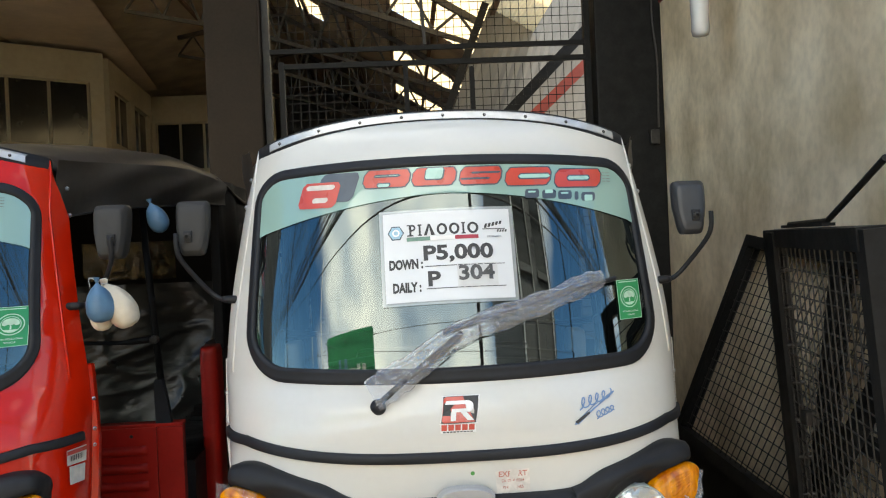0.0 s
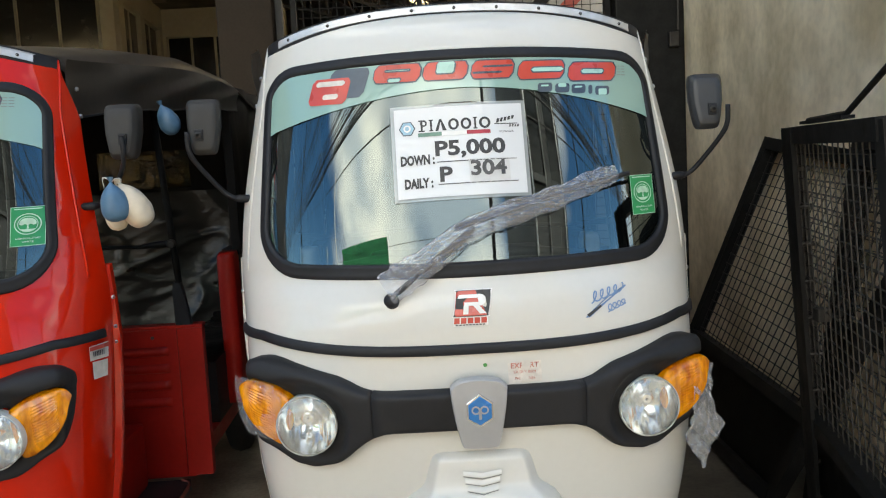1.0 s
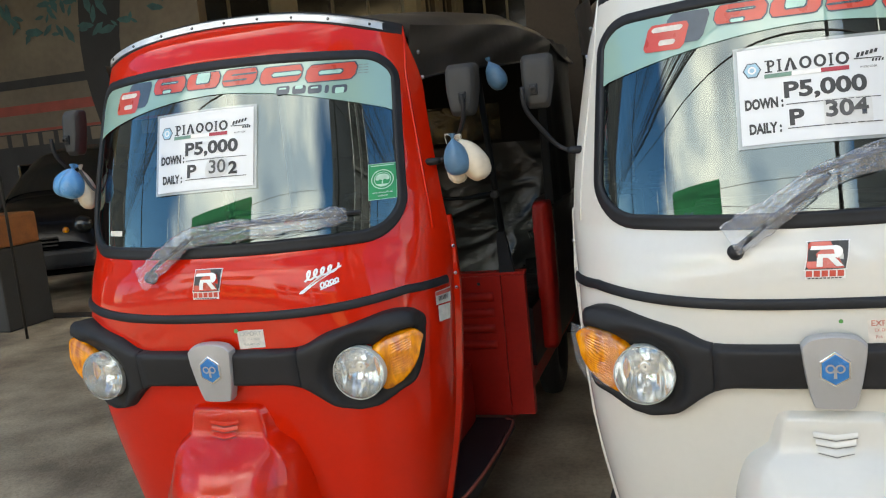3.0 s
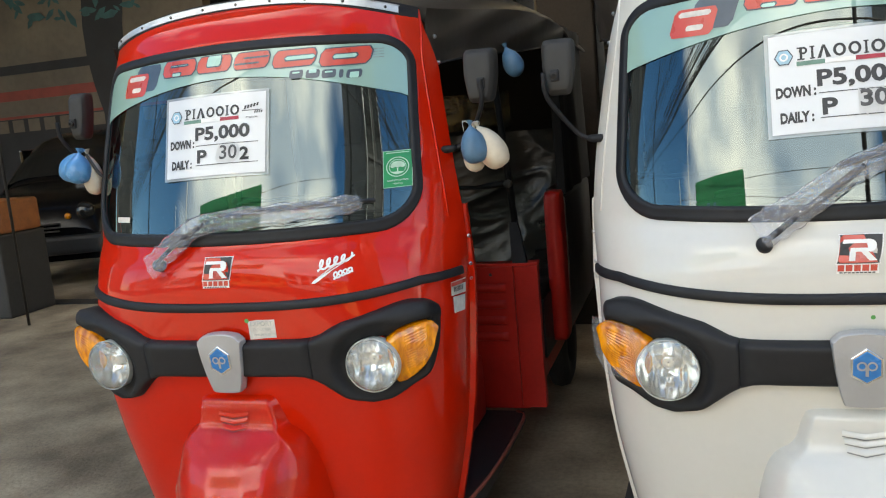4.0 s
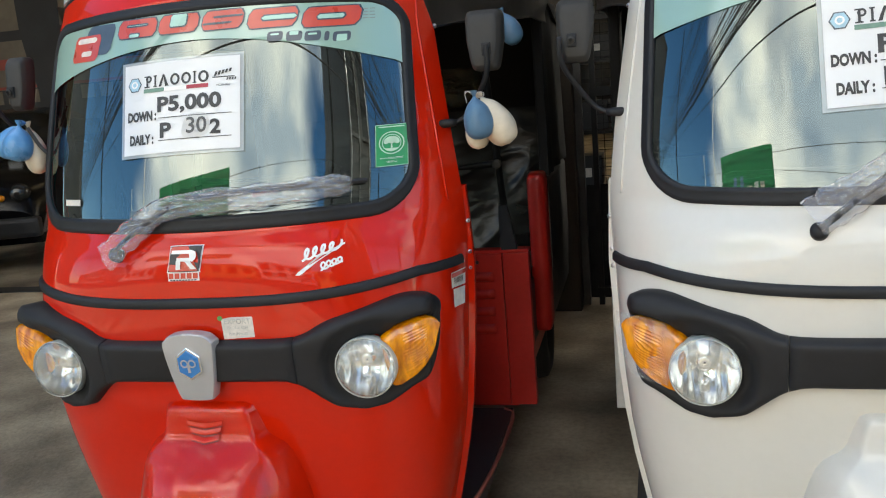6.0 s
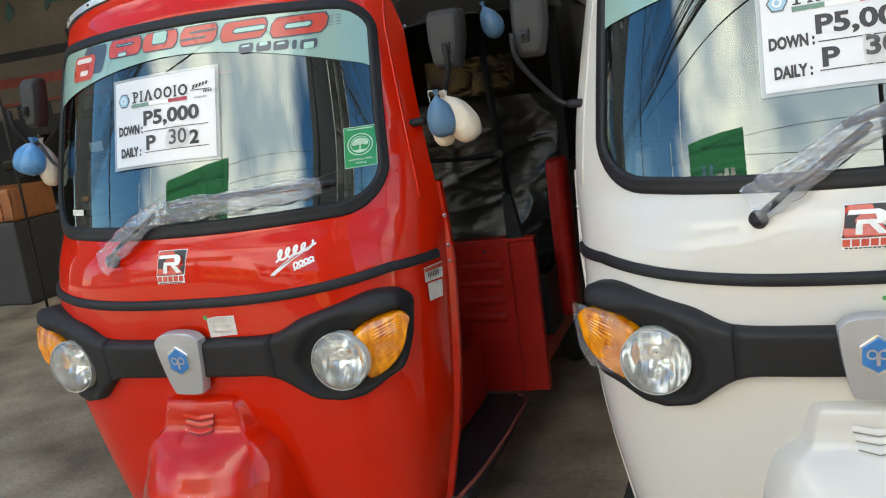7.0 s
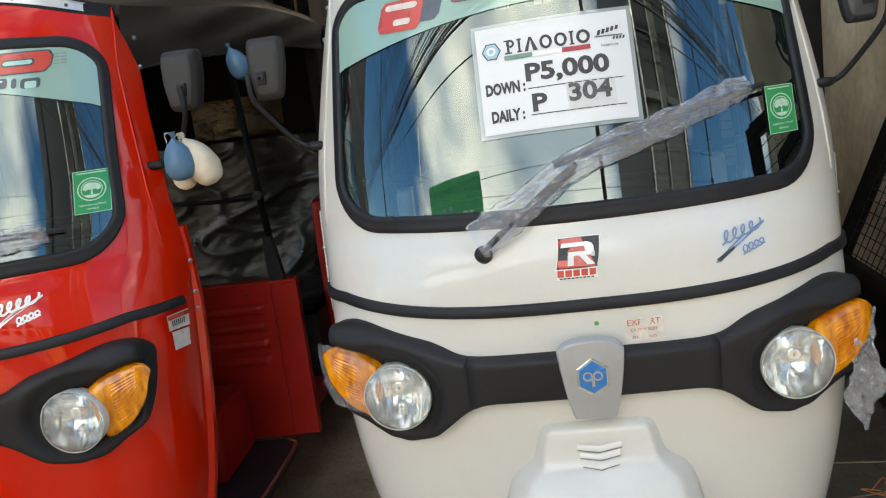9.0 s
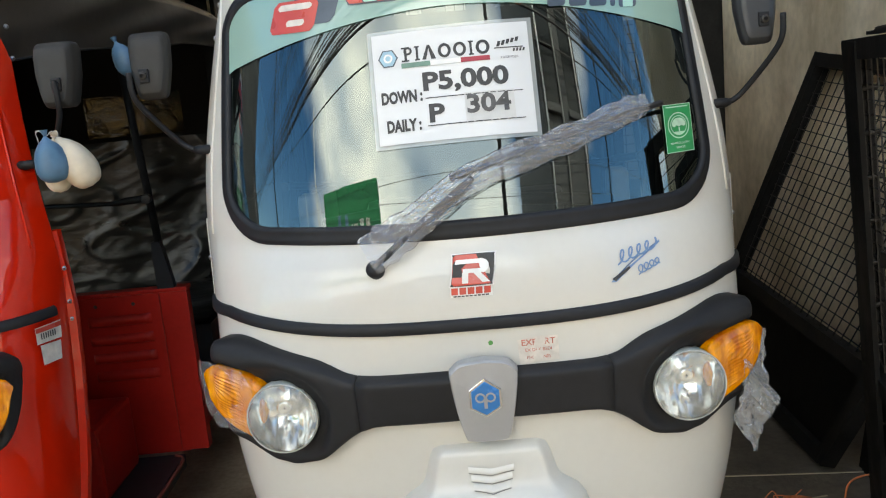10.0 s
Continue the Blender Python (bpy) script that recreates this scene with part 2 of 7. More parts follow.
CLEAR = glass_mat("clear_plastic_sheet", (0.07, 0.052, 0.04), 1.4, 0.1, bump=0.3, bscale=9, haze=0.01, haze_col=(0.6, 0.58, 0.52), bdist=0.03)
BOTTLE = glass_mat("hazy_clear_plastic", (0.9, 0.9, 0.9), 1.5, 0.08, bump=0.3, bscale=30, haze=0.5, haze_col=(0.85, 0.86, 0.86))
BALLOON_BLUE = mat("blue_balloon", (0.065, 0.150, 0.245), 0.45, var=0.1, vscale=15, bump=0.06, bscale=60)
BALLOON_BLUE_NEW = mat("bright_blue_balloon", (0.07, 0.245, 0.48), 0.3, coat=0.3, var=0.08, vscale=15, bump=0.05, bscale=60)
BALLOON_WHITE = mat("cream_balloon", (0.60, 0.52, 0.40), 0.5, var=0.08, vscale=15, bump=0.06, bscale=60)
MIRROR_BACK = mat("grey_mirror_housing", (0.036, 0.0345, 0.033), 0.6, spec=0.3, var=0.15, bump=0.12, bscale=400, bdist=0.0006)
MIRROR_DARK = mat("black_mirror_housing", (0.03, 0.032, 0.036), 0.42, var=0.15, bump=0.12, bscale=400, bdist=0.0006)
PLASTER = mat("stained_cement_plaster", (0.70, 0.565, 0.365), 0.8, var=0.22, vscale=3.2, fine=26, bump=0.4, bscale=55, bdist=0.003, col2=(0.92, 0.80, 0.60), stretch=(1, 1, 0.85))
FLOOR = mat("worn_concrete_floor", (0.255, 0.197, 0.135), 0.75, var=0.36, vscale=2.2, fine=48, bump=0.7, bscale=60, bdist=0.005, col2=(0.50, 0.41, 0.29))
# darker copy of the concrete, for the shade along the side wall
FLOOR_SHADED = mat("shaded_concrete", (0.075, 0.064, 0.050), 0.7, var=0.4, vscale=3, fine=40, bump=0.6, bscale=60, bdist=0.004, col2=(0.14, 0.12, 0.092))
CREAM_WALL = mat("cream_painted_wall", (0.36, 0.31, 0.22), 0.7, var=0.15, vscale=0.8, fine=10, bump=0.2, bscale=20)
# darker copy of the cream, with the yard wall's shade in its colour
MURAL_CREAM_SHADED = mat("shaded_cream_wall", (0.16, 0.13, 0.095), 0.75, var=0.2, vscale=0.9, fine=10, bump=0.2, bscale=20)
COLUMN_BROWN = mat("dark_brown_column", (0.030, 0.021, 0.014), 0.7, spec=0.2, var=0.25, vscale=3, bump=0.3, bscale=30)
ROOF_DARK = mat("dark_roof_sheet", (0.40, 0.335, 0.26), 0.6, metal=0.2, var=0.25, vscale=2, bump=0.2, bscale=30)
SOFFIT = mat("brown_soffit", (0.60, 0.50, 0.40), 0.7, var=0.12, vscale=1.2, fine=8, bump=0.1, bscale=20)
RUST = mat("rusty_steel", (0.11, 0.065, 0.04), 0.7, metal=0.2, var=0.4, vscale=8, bump=0.3, bscale=50)
DARK_GLASS = mat("dark_window_glass", (0.012, 0.013, 0.013), 0.12, var=0.2, bump=0.0)
MURAL_BLACK = mat("black_wall_paint", (0.022, 0.022, 0.024), 0.7, var=0.3, vscale=3)
MURAL_RED = mat("red_wall_paint", (0.27, 0.045, 0.03), 0.6, var=0.2, vscale=3)
MURAL_TEAL = mat("teal_wall_paint", (0.04, 0.11, 0.11), 0.7, var=0.25, vscale=5)
ORANGE = mat("orange_plastic", (0.30, 0.095, 0.02), 0.5, var=0.2, vscale=8)
CABLE_RED = mat("dusty_red_cable", (0.30, 0.075, 0.05), 0.6, var=0.2, vscale=30)
ROPE = mat("orange_twine", (0.55, 0.17, 0.06), 0.7, var=0.2, vscale=30)
CARTON = mat("brown_carton", (0.30, 0.19, 0.10), 0.75, var=0.2, vscale=8)
SHELF_TEAL = mat("dark_teal_boxes", (0.03, 0.07, 0.075), 0.6, var=0.3, vscale=8)
ASPHALT = mat("street_asphalt", (0.06, 0.06, 0.058), 0.85, var=0.25, vscale=1.2, fine=40, bump=0.4, bscale=80)
FACADE_PALE = mat("pale_facade", (0.62, 0.61, 0.58), 0.75, var=0.1, vscale=0.6, fine=8, bump=0.2, bscale=12)
FACADE_GREY = mat("grey_facade", (0.30, 0.30, 0.29), 0.75, var=0.15, vscale=0.6, fine=8, bump=0.2, bscale=12)
FACADE_OCHRE = mat("ochre_facade", (0.55, 0.36, 0.12), 0.75, var=0.15, vscale=0.6, fine=8, bump=0.2, bscale=12)
FACADE_BRICK = mat("red_brown_facade", (0.30, 0.13, 0.08), 0.75, var=0.15, vscale=0.6, fine=8, bump=0.2, bscale=12)
FACADE_DARK = mat("dark_facade", (0.06, 0.06, 0.062), 0.6, var=0.2, vscale=0.6, fine=8, bump=0.2, bscale=12)
CABLE = mat("black_cable", (0.012, 0.012, 0.012), 0.6, var=0.2)
POLE_CONCRETE = mat("concrete_pole", (0.36, 0.35, 0.33), 0.8, var=0.15, vscale=3, bump=0.3, bscale=30)
SIGN_GREEN = mat("green_sign", (0.02, 0.24, 0.09), 0.5, var=0.1, vscale=2)
SIGN_YELLOW = mat("yellow_sign", (0.75, 0.5, 0.05), 0.5, var=0.1, vscale=2)
SKYLIGHT = bpy.data.materials.new("translucent_roof_sheet")
SKYLIGHT.use_nodes = True
SKYLIGHT.node_tree.nodes.clear()
_o, _t = SKYLIGHT.node_tree.nodes.new("ShaderNodeOutputMaterial"), SKYLIGHT.node_tree.nodes.new("ShaderNodeBsdfTranslucent")
_t.inputs["Color"].default_value = (0.54, 0.42, 0.24, 1)
SKYLIGHT.node_tree.links.new(_t.outputs["BSDF"], _o.inputs["Surface"])


# ---- building helpers ----
def part(name, bm, material, parent=None, label="", smooth=False, shift=(0, 0, 0)):
    """Links a bmesh as one mesh object, under a thing or a part."""
    if any(shift):
        bmesh.ops.translate(bm, verts=bm.verts, vec=shift)
    me = bpy.data.meshes.new(name)
    bm.to_mesh(me)
    bm.free()
    me.materials.append(material)
    if smooth:
        me.shade_smooth()
    ob = new(name, me)
    ob.parent = parent
    return tagged(ob, label)


def thing(name, label, category, at=(0, 0, 0), turn=0.0, group="", kind=""):
    ob = new(name)
    ob.empty_display_size = 0.1
    ob.matrix_basis = pose(*at, 0, 0, turn)
    return tagged(ob, label, category, group, kind)


def box(bm, lo, hi, bevel=0.0):
    """A box from corner to corner, with rounded edges."""
    made = bmesh.ops.create_cube(bm, size=1.0)["verts"]
    size, mid = [b - a for a, b in zip(lo, hi)], [(a + b) / 2 for a, b in zip(lo, hi)]
    for v in made:
        v.co = Vector(v.co[i] * size[i] + mid[i] for i in range(3))
    if bevel:
        edges = list({e for v in made for e in v.link_edges})
        bmesh.ops.bevel(bm, geom=edges, offset=bevel, segments=2, profile=0.6, affect="EDGES")
    return bm


def boxes(*pairs, bevel=0.0):
    bm = bmesh.new()
    for lo, hi in pairs:
        box(bm, lo, hi, bevel)
    return bm


def bar(bm, a, b, w=0.03, h=None, up=(0, 0, 1)):
    """A square bar from a to b."""
    a, b, h = Vector(a), Vector(b), h or w
    d = (b - a).normalized()
    s = d.cross(Vector(up))
    s = s.normalized() if s.length > 1e-4 else Vector((1, 0, 0))
    u = s.cross(d).normalized()
    ring = [[bm.verts.new(p + s * w / 2 * i + u * h / 2 * j) for i, j in ((-1, -1), (1, -1), (1, 1), (-1, 1))] for p in (a, b)]
    for i in range(4):
        bm.faces.new((ring[0][i], ring[0][(i + 1) % 4], ring[1][(i + 1) % 4], ring[1][i]))
    bm.faces.new(ring[0][::-1])
    bm.faces.new(ring[1])
    return bm


def tube(bm, points, r=0.01, sides=10, closed=False, caps=True, flat=1.0):
    """A round rod through the points; r may be one radius or one for each point."""
    pts = [Vector(p) for p in points]
    n = len(pts)
    rad = r if isinstance(r, (list, tuple)) else [r] * n
    rings, side = [], None
    for i, p in enumerate(pts):
        d = (pts[(i + 1) % n] - pts[i - 1]) if closed else (pts[min(i + 1, n - 1)] - pts[max(i - 1, 0)])
        d.normalize()
        if side is None:
            side = d.orthogonal().normalized()
        side = (side - d * side.dot(d))
        side = side.normalized() if side.length > 1e-5 else d.orthogonal().normalized()
        u = d.cross(side)
        rings.append([bm.verts.new(p + (side * math.cos(2 * math.pi * k / sides) + u * flat * math.sin(2 * math.pi * k / sides)) * rad[i]) for k in range(sides)])
    for i in range(n if closed else n - 1):
        a, b = rings[i], rings[(i + 1) % n]
        for k in range(sides):
            bm.faces.new((a[k], a[(k + 1) % sides], b[(k + 1) % sides], b[k]))
    if caps and not closed:
        bm.faces.new(rings[0][::-1])
        bm.faces.new(rings[-1])
    return bm


def curve_pts(points, steps=8):
    """A smooth line through the points."""
    p = [Vector(q) for q in points]
    p = [2 * p[0] - p[1], *p, 2 * p[-1] - p[-2]]
    out = []
    for i in range(1, len(p) - 2):
        for k in range(steps):
            t = k / steps
            a, b, c, d = p[i - 1:i + 3]
            out.append(0.5 * ((2 * b) + (c - a) * t + (2 * a - 5 * b + 4 * c - d) * t * t + (3 * b - a - 3 * c + d) * t ** 3))
    return out + [p[-2]]


def grid(bm, rows, flip=False, close=False):
    """Faces over rows of points."""
    vs = [[bm.verts.new(p) for p in row] for row in rows]
    for a, b in zip(vs, vs[1:]):
        n = len(a)
        for k in range(n if close else n - 1):
            q = (a[k], a[(k + 1) % n], b[(k + 1) % n], b[k])
            bm.faces.new(q[::-1] if flip else q)
    return vs


def lathe(bm, profile, centre, axis=(0, -1, 0), sides=32):
    """A turned form: rows of (radius, distance along the axis)."""
    ax = Vector(axis).normalized()
    s = ax.orthogonal().normalized()
    u = ax.cross(s)
    c = Vector(centre)
    rows = [[c + ax * d + (s * math.cos(2 * math.pi * k / sides) + u * math.sin(2 * math.pi * k / sides)) * max(r, 1e-4) for k in range(sides)] for r, d in profile]
    grid(bm, rows, close=True)
    return bm


def face_out(bm, way):
    """Turns all faces of a sheet to the side that way points to."""
    bm.normal_update()
    if sum((f.normal * f.calc_area() for f in bm.faces), Vector()).dot(Vector(way)) < 0:
        bmesh.ops.reverse_faces(bm, faces=bm.faces)
    return bm


def words(text, size, bold=0.0, shear=0.0, squeeze=1.0):
    """Flat lettering round the origin, in the built-in font."""
    cu = bpy.data.curves.new("lettering", "FONT")
    cu.body, cu.size, cu.align_x, cu.align_y, cu.offset, cu.shear, cu.resolution_u = text, size, "CENTER", "CENTER", bold * size, shear, 3
    ob = new("lettering", cu)
    me = bpy.data.meshes.new_from_object(ob.evaluated_get(bpy.context.evaluated_depsgraph_get()))
    bm = bmesh.new()
    bm.from_mesh(me)
    bmesh.ops.scale(bm, verts=bm.verts, vec=(squeeze, 1, 1))
    bpy.data.objects.remove(ob)
    bpy.data.curves.remove(cu)
    bpy.data.meshes.remove(me)
    return bm


def poly(bm, pts):
    """A flat piece from corners in the plane."""
    bm.faces.new([bm.verts.new((x, y, 0)) for x, y in pts])
    return bm


def rect(bm, x0, y0, x1, y1, cut=1, lean=0.0):
    rows = [[(x0 + (x1 - x0) * i / cut + lean * (y - y0), y, 0) for i in range(cut + 1)] for y in (y0, y1)]
    grid(bm, rows)
    return bm


def disc(bm, x, y, r, sides=24, hole=0.0):
    ring = [(x + r * math.cos(2 * math.pi * k / sides), y + r * math.sin(2 * math.pi * k / sides)) for k in range(sides)]
    if not hole:
        return poly(bm, ring)
    inner = [(x + hole * math.cos(2 * math.pi * k / sides), y + hole * math.sin(2 * math.pi * k / sides)) for k in range(sides)]
    grid(bm, [[(a, b, 0) for a, b in ring], [(a, b, 0) for a, b in inner]], close=True)
    return bm


def crumple(bm, amount, scale, seed=0.0):
    for v in bm.verts:
        v.co += noise.noise_vector(v.co * scale + Vector((seed, seed * 1.7, 0))) * amount
    return bm


# ---- the three-wheelers ----
# One body shape: the cab's front curves in plan and leans back with height; all in metres from the wheel line, y backwards.
MID = 2.7
_zz = np.arange(0.0, 1.85, 0.005)


def _smooth(zs, vs, width=17):
    t = np.interp(_zz, zs, vs)
    k = np.hanning(width + 2)[1:-1]
    return np.convolve(np.pad(t, width // 2, mode="edge"), k / k.sum(), mode="valid")


_front = _smooth([0.2, 0.5, 0.66, 0.8, 0.95, 1.0, 1.045, 1.56, 1.60, 1.63, 1.66], [1.66, 1.60, 1.57, 1.553, 1.55, 1.557, 1.5815, 1.731, 1.752, 1.78, 1.83], 9)
LAMP_X, LAMP_Z = 0.377, 0.739


def half_width(z):
    return float(np.interp(z, _zz, _half))


def front_y(z):
    return float(np.interp(z, _zz, _front))


def power(z):
    """How square the cab is in plan: boxy round the lamps, rounder at the glass."""
    return float(np.interp(z, (0.78, 0.92, 1.0, 1.05), (3.0, 2.6, 2.3, 2.12)))


def side_y(z):
    return float(np.interp(z, (0.78, 0.92, 1.05, 1.6), (1.92, 1.965, 1.977, 2.0)))


_edge = _smooth([0.2, 0.6, 0.78, 0.92, 1.02, 1.10, 1.20, 1.35, 1.50, 1.62, 1.84], [1.85, 1.862, 1.875, 1.878, 1.875, 1.868, 1.868, 1.900, 1.948, 1.988, 2.06], 41)


def edge_y(z):
    """How far back the painted front reaches at its sides; the pillars lean back with the glass."""
    return min(side_y(z), float(np.interp(z, _zz, _edge)))


def edge_share(z):
    """The part of the half width at which that edge stands."""
    f, n = front_y(z), power(z)
    return min(0.9994, (1 - (1 - (edge_y(z) - f) / (side_y(z) - f)) ** n) ** (1 / n))


_wide = _smooth([0.2, 0.4, 0.5, 0.58, 0.7, 0.8, 0.9, 0.96, 1.02, 1.064, 1.21, 1.357, 1.504, 1.57, 1.62, 1.66], [0.46, 0.505, 0.525, 0.535, 0.545, 0.55, 0.555, 0.558, 0.559, 0.557, 0.541, 0.519, 0.497, 0.484, 0.472, 0.462], 41)
_half = np.array([w / edge_share(z) for z, w in zip(_zz, _wide)])


def edge_x(z):
    return half_width(z) * edge_share(z)


def skin(x, z, off=0.0):
    """The point of the cab's skin at x and z, lifted off it by off."""
    a = min(abs(x) / half_width(z), 0.9995)
    f = front_y(z)
    n = power(z)
    p = Vector((x, f + (side_y(z) - f) * (1 - (1 - a ** n) ** (1 / n)), z))
    return p + skin_normal(x, z) * off if off else p


def skin_normal(x, z):
    e = 0.003
    s = math.copysign(1, x)
    x1 = s * min(abs(x), half_width(z) * 0.996 - e)
    d1 = skin(x1 + e, z) - skin(x1 - e, z)
    d2 = skin(x1, z + e) - skin(x1, z - e)
    return d1.cross(d2).normalized()


def drape(bm, cx, cz, off, turn=0.0, sx=1.0):
    """Lays a flat drawing (its x, y) on the skin round (cx, cz)."""
    c, s = math.cos(radians(turn)), math.sin(radians(turn))
    for v in bm.verts:
        x, z = cx + (v.co.x * c - v.co.y * s) * sx, cz + v.co.x * s + v.co.y * c
        v.co = skin(x, z, off)
    return bm


def roof_line(x):
    return 1.652 - 0.060 * (abs(x) / 0.44) ** 2.2


def arch(x, z):
    """Bends the head of the cab to the roof's arch."""
    return z if z < 1.45 else 1.45 + (z - 1.45) * (roof_line(x) - 1.45) / 0.20


def rounded(hw, z0, z1, r0, r1, taper, steps=9):
    """The outline of the windshield: rounded corners, narrower and arched at the head."""
    pts = []
    for sx, z, r, a0 in ((1, z0, r0, -90), (1, z1, r1, 0), (-1, z1, r1, 90), (-1, z0, r0, 180)):
        cx, cz = sx * (hw - r), z + (r if z == z0 else -r)
        for k in range(steps + 1):
            a = radians(a0 + 90 * k / steps)
            pts.append((cx + r * math.cos(a), cz + r * math.sin(a)))
    full = []
    for (xa, za), (xb, zb) in zip(pts, pts[1:] + pts[:1]):
        n = max(1, int(math.hypot(xb - xa, zb - za) / 0.04))
        full += [(xa + (xb - xa) * k / n, za + (zb - za) * k / n) for k in range(n)]
    out = []
    for x, z in full:
        v = (z - z0) / (z1 - z0)
        out.append((x * (1 - taper * v), z - 0.016 * v * (x / hw) ** 2 + 0.006 * (1 - v) * (x / hw) ** 2))
    return out


def inside(x, z, ring):
    odd = False
    for (xa, za), (xb, zb) in zip(ring, ring[1:] + ring[:1]):
        if (za > z) != (zb > z) and x < (xb - xa) * (z - za) / (zb - za) + xa:
            odd = not odd
    return odd


def sweep(bm, path, normals, profile, closed=False, outer=None):
    """A moulding: a profile of (across, out) carried along a path on the skin."""
    n = len(path)
    rows = []
    for i, p in enumerate(path):
        d = (path[(i + 1) % n] - path[i - 1]) if closed else (path[min(i + 1, n - 1)] - path[max(0, i - 1)])
        across = normals[i].cross(d.normalized()).normalized()
        rows.append([p + across * (a * outer[i] if outer and a < 0 else a) + normals[i] * o for a, o in profile])
    if closed:
        rows.append(rows[0])
    grid(bm, rows, close=True)
    bmesh.ops.remove_doubles(bm, verts=bm.verts, dist=1e-5)
    return bm


def shell_mesh(ring):
    """The painted front: apron, scuttle, pillars and roof edge, open at the windshield."""
    bm = bmesh.new()
    angles = [-90 + 180 * k / 76 for k in range(77)]
    rows = []
    for j in range(111):
        z0 = 0.20 + (1.65 - 0.20) * j / 110
        row = []
        for a in angles:
            s = math.sin(radians(abs(a))) ** (2 / power(z0)) * edge_share(z0)
            sg = math.copysign(1, a)
            x = sg * s * half_width(z0)
            z = arch(x, z0)
            row.append(skin(sg * min(abs(x), edge_x(z)), z))
        row = [row[0] + Vector((0.026, 0.022, 0)), row[0] + Vector((0.004, 0.012, 0))] + row + [row[-1] + Vector((-0.004, 0.012, 0)), row[-1] + Vector((-0.026, 0.022, 0))]
        rows.append(row)
    vs = [[bm.verts.new(p) for p in row] for row in rows]
    for a, b in zip(vs, vs[1:]):
        for k in range(len(a) - 1):
            mid = (a[k].co + b[k + 1].co) / 2
            if mid.y < 1.9 and inside(mid.x, mid.z, ring):
                continue
            if mid.y < 1.75 and math.hypot(abs(mid.x) - LAMP_X, mid.z - LAMP_Z) < 0.058:
                continue
            bm.faces.new((a[k], a[k + 1], b[k + 1], b[k]))
    bmesh.ops.delete(bm, geom=[v for v in bm.verts if not v.link_faces], context="VERTS")
    return bm


def blend_at(x, xs, vs, r):
    """The line through the given points at x, with its corners rounded over the width r."""
    r = min(r, max(0.0, xs[-1] - x), max(0.0, x - xs[0]))
    return sum(float(np.interp(x + r * k / 4, xs, vs)) * (5 - abs(k)) for k in range(-4, 5)) / 25


def mask_edges(x):
    """Upper and lower edge of the black lamp mask at x."""
    xs = [0, 0.2, 0.228, 0.25, 0.275, 0.30, 0.36, 0.402, 0.43, 0.456, 0.486, 0.498, 0.506, 0.511]
    top = [0.811, 0.811, 0.813, 0.819, 0.833, 0.845, 0.860, 0.872, 0.880, 0.883, 0.877, 0.868, 0.858, 0.834]
    low = [0.720, 0.719, 0.710, 0.695, 0.672, 0.650, 0.632, 0.636, 0.652, 0.675, 0.707, 0.736, 0.766, 0.80]
    return blend_at(abs(x), xs, top, 0.012), blend_at(abs(x), xs, low, 0.014)


def ease(t):
    t = max(0.0, min(1.0, t))
    return t * t * (3 - 2 * t)


def mask_piece(side):
    """One goggle of the lamp mask (side -1 or 1), or the bar between them (0)."""
    bm = bmesh.new()
    if side:
        xs = [side * (0.2288 + (0.511 - 0.2288) * (1 - (1 - k / 60) ** 1.4)) for k in range(61)]
    else:
        xs = [-0.2275 + 0.455 * k / 20 for k in range(21)]
    rows = []
    for x in xs:
        top, low = mask_edges(x)
        end = 1.0 if not side else min(1.0, max(0.0, (0.5125 - abs(x)) / 0.022)) ** 0.5
        row = [skin(x, low, -0.006)]
        for k in range(23):
            v = k / 22
            z = low + (top - low) * v
            edge = (1 - abs(2 * v - 1) ** 13) ** 0.5
            off = (0.032 + grow(x) * 0.75) * (1 - 0.5 * ease((abs(x) - 0.465) / 0.03)) * end * edge
            if side:
                d = math.hypot(abs(x) - LAMP_X, z - LAMP_Z)
                bowl = 0.5 - 0.5 * math.tanh((d - 0.093) / 0.008)
                off = off * (1 - 0.75 * bowl) - 0.055 * (0.5 - 0.5 * math.tanh((d - 0.061) / 0.004))
                lo, hi = amber_edges(abs(x))
                cell = max(0.0, min(1.0, min(z - lo, hi - z, 0.487 - abs(x), abs(x) - 0.402) / 0.006 + 0.4))
                off = off * (1 - cell) + (0.002 + grow(x)) * cell
                brow = (1 - cell) * (0.5 + 0.5 * math.cos(math.pi * min(1.0, abs(v - 0.84) / 0.30))) * ease((abs(x) - 0.26) / 0.10) * end
                off += 0.011 * brow
            row.append(skin(x, z, off))
        row.append(skin(x, top, -0.006))
        rows.append(row)
    # the ends at the joint turn in to the skin
    ends = [rows[0]] if side else [rows[0], rows[-1]]
    for r in ends:
        x = xs[0] if r is rows[0] else xs[-1]
        top, low = mask_edges(x)
        lip = [skin(x, low, -0.006)] + [skin(x, low + (top - low) * k / 22, -0.004) for k in range(23)] + [skin(x, top, -0.006)]
        rows = [lip] + rows if r is rows[0] else rows + [lip]
    grid(bm, rows, flip=side < 0)
    bmesh.ops.recalc_face_normals(bm, faces=bm.faces)
    return bm


def grow(x):
    """The mask stands off the skin towards its outer tips."""
    t = max(0.0, min(1.0, (abs(x) - 0.40) / 0.09))
    return 0.028 * t * t * (3 - 2 * t)


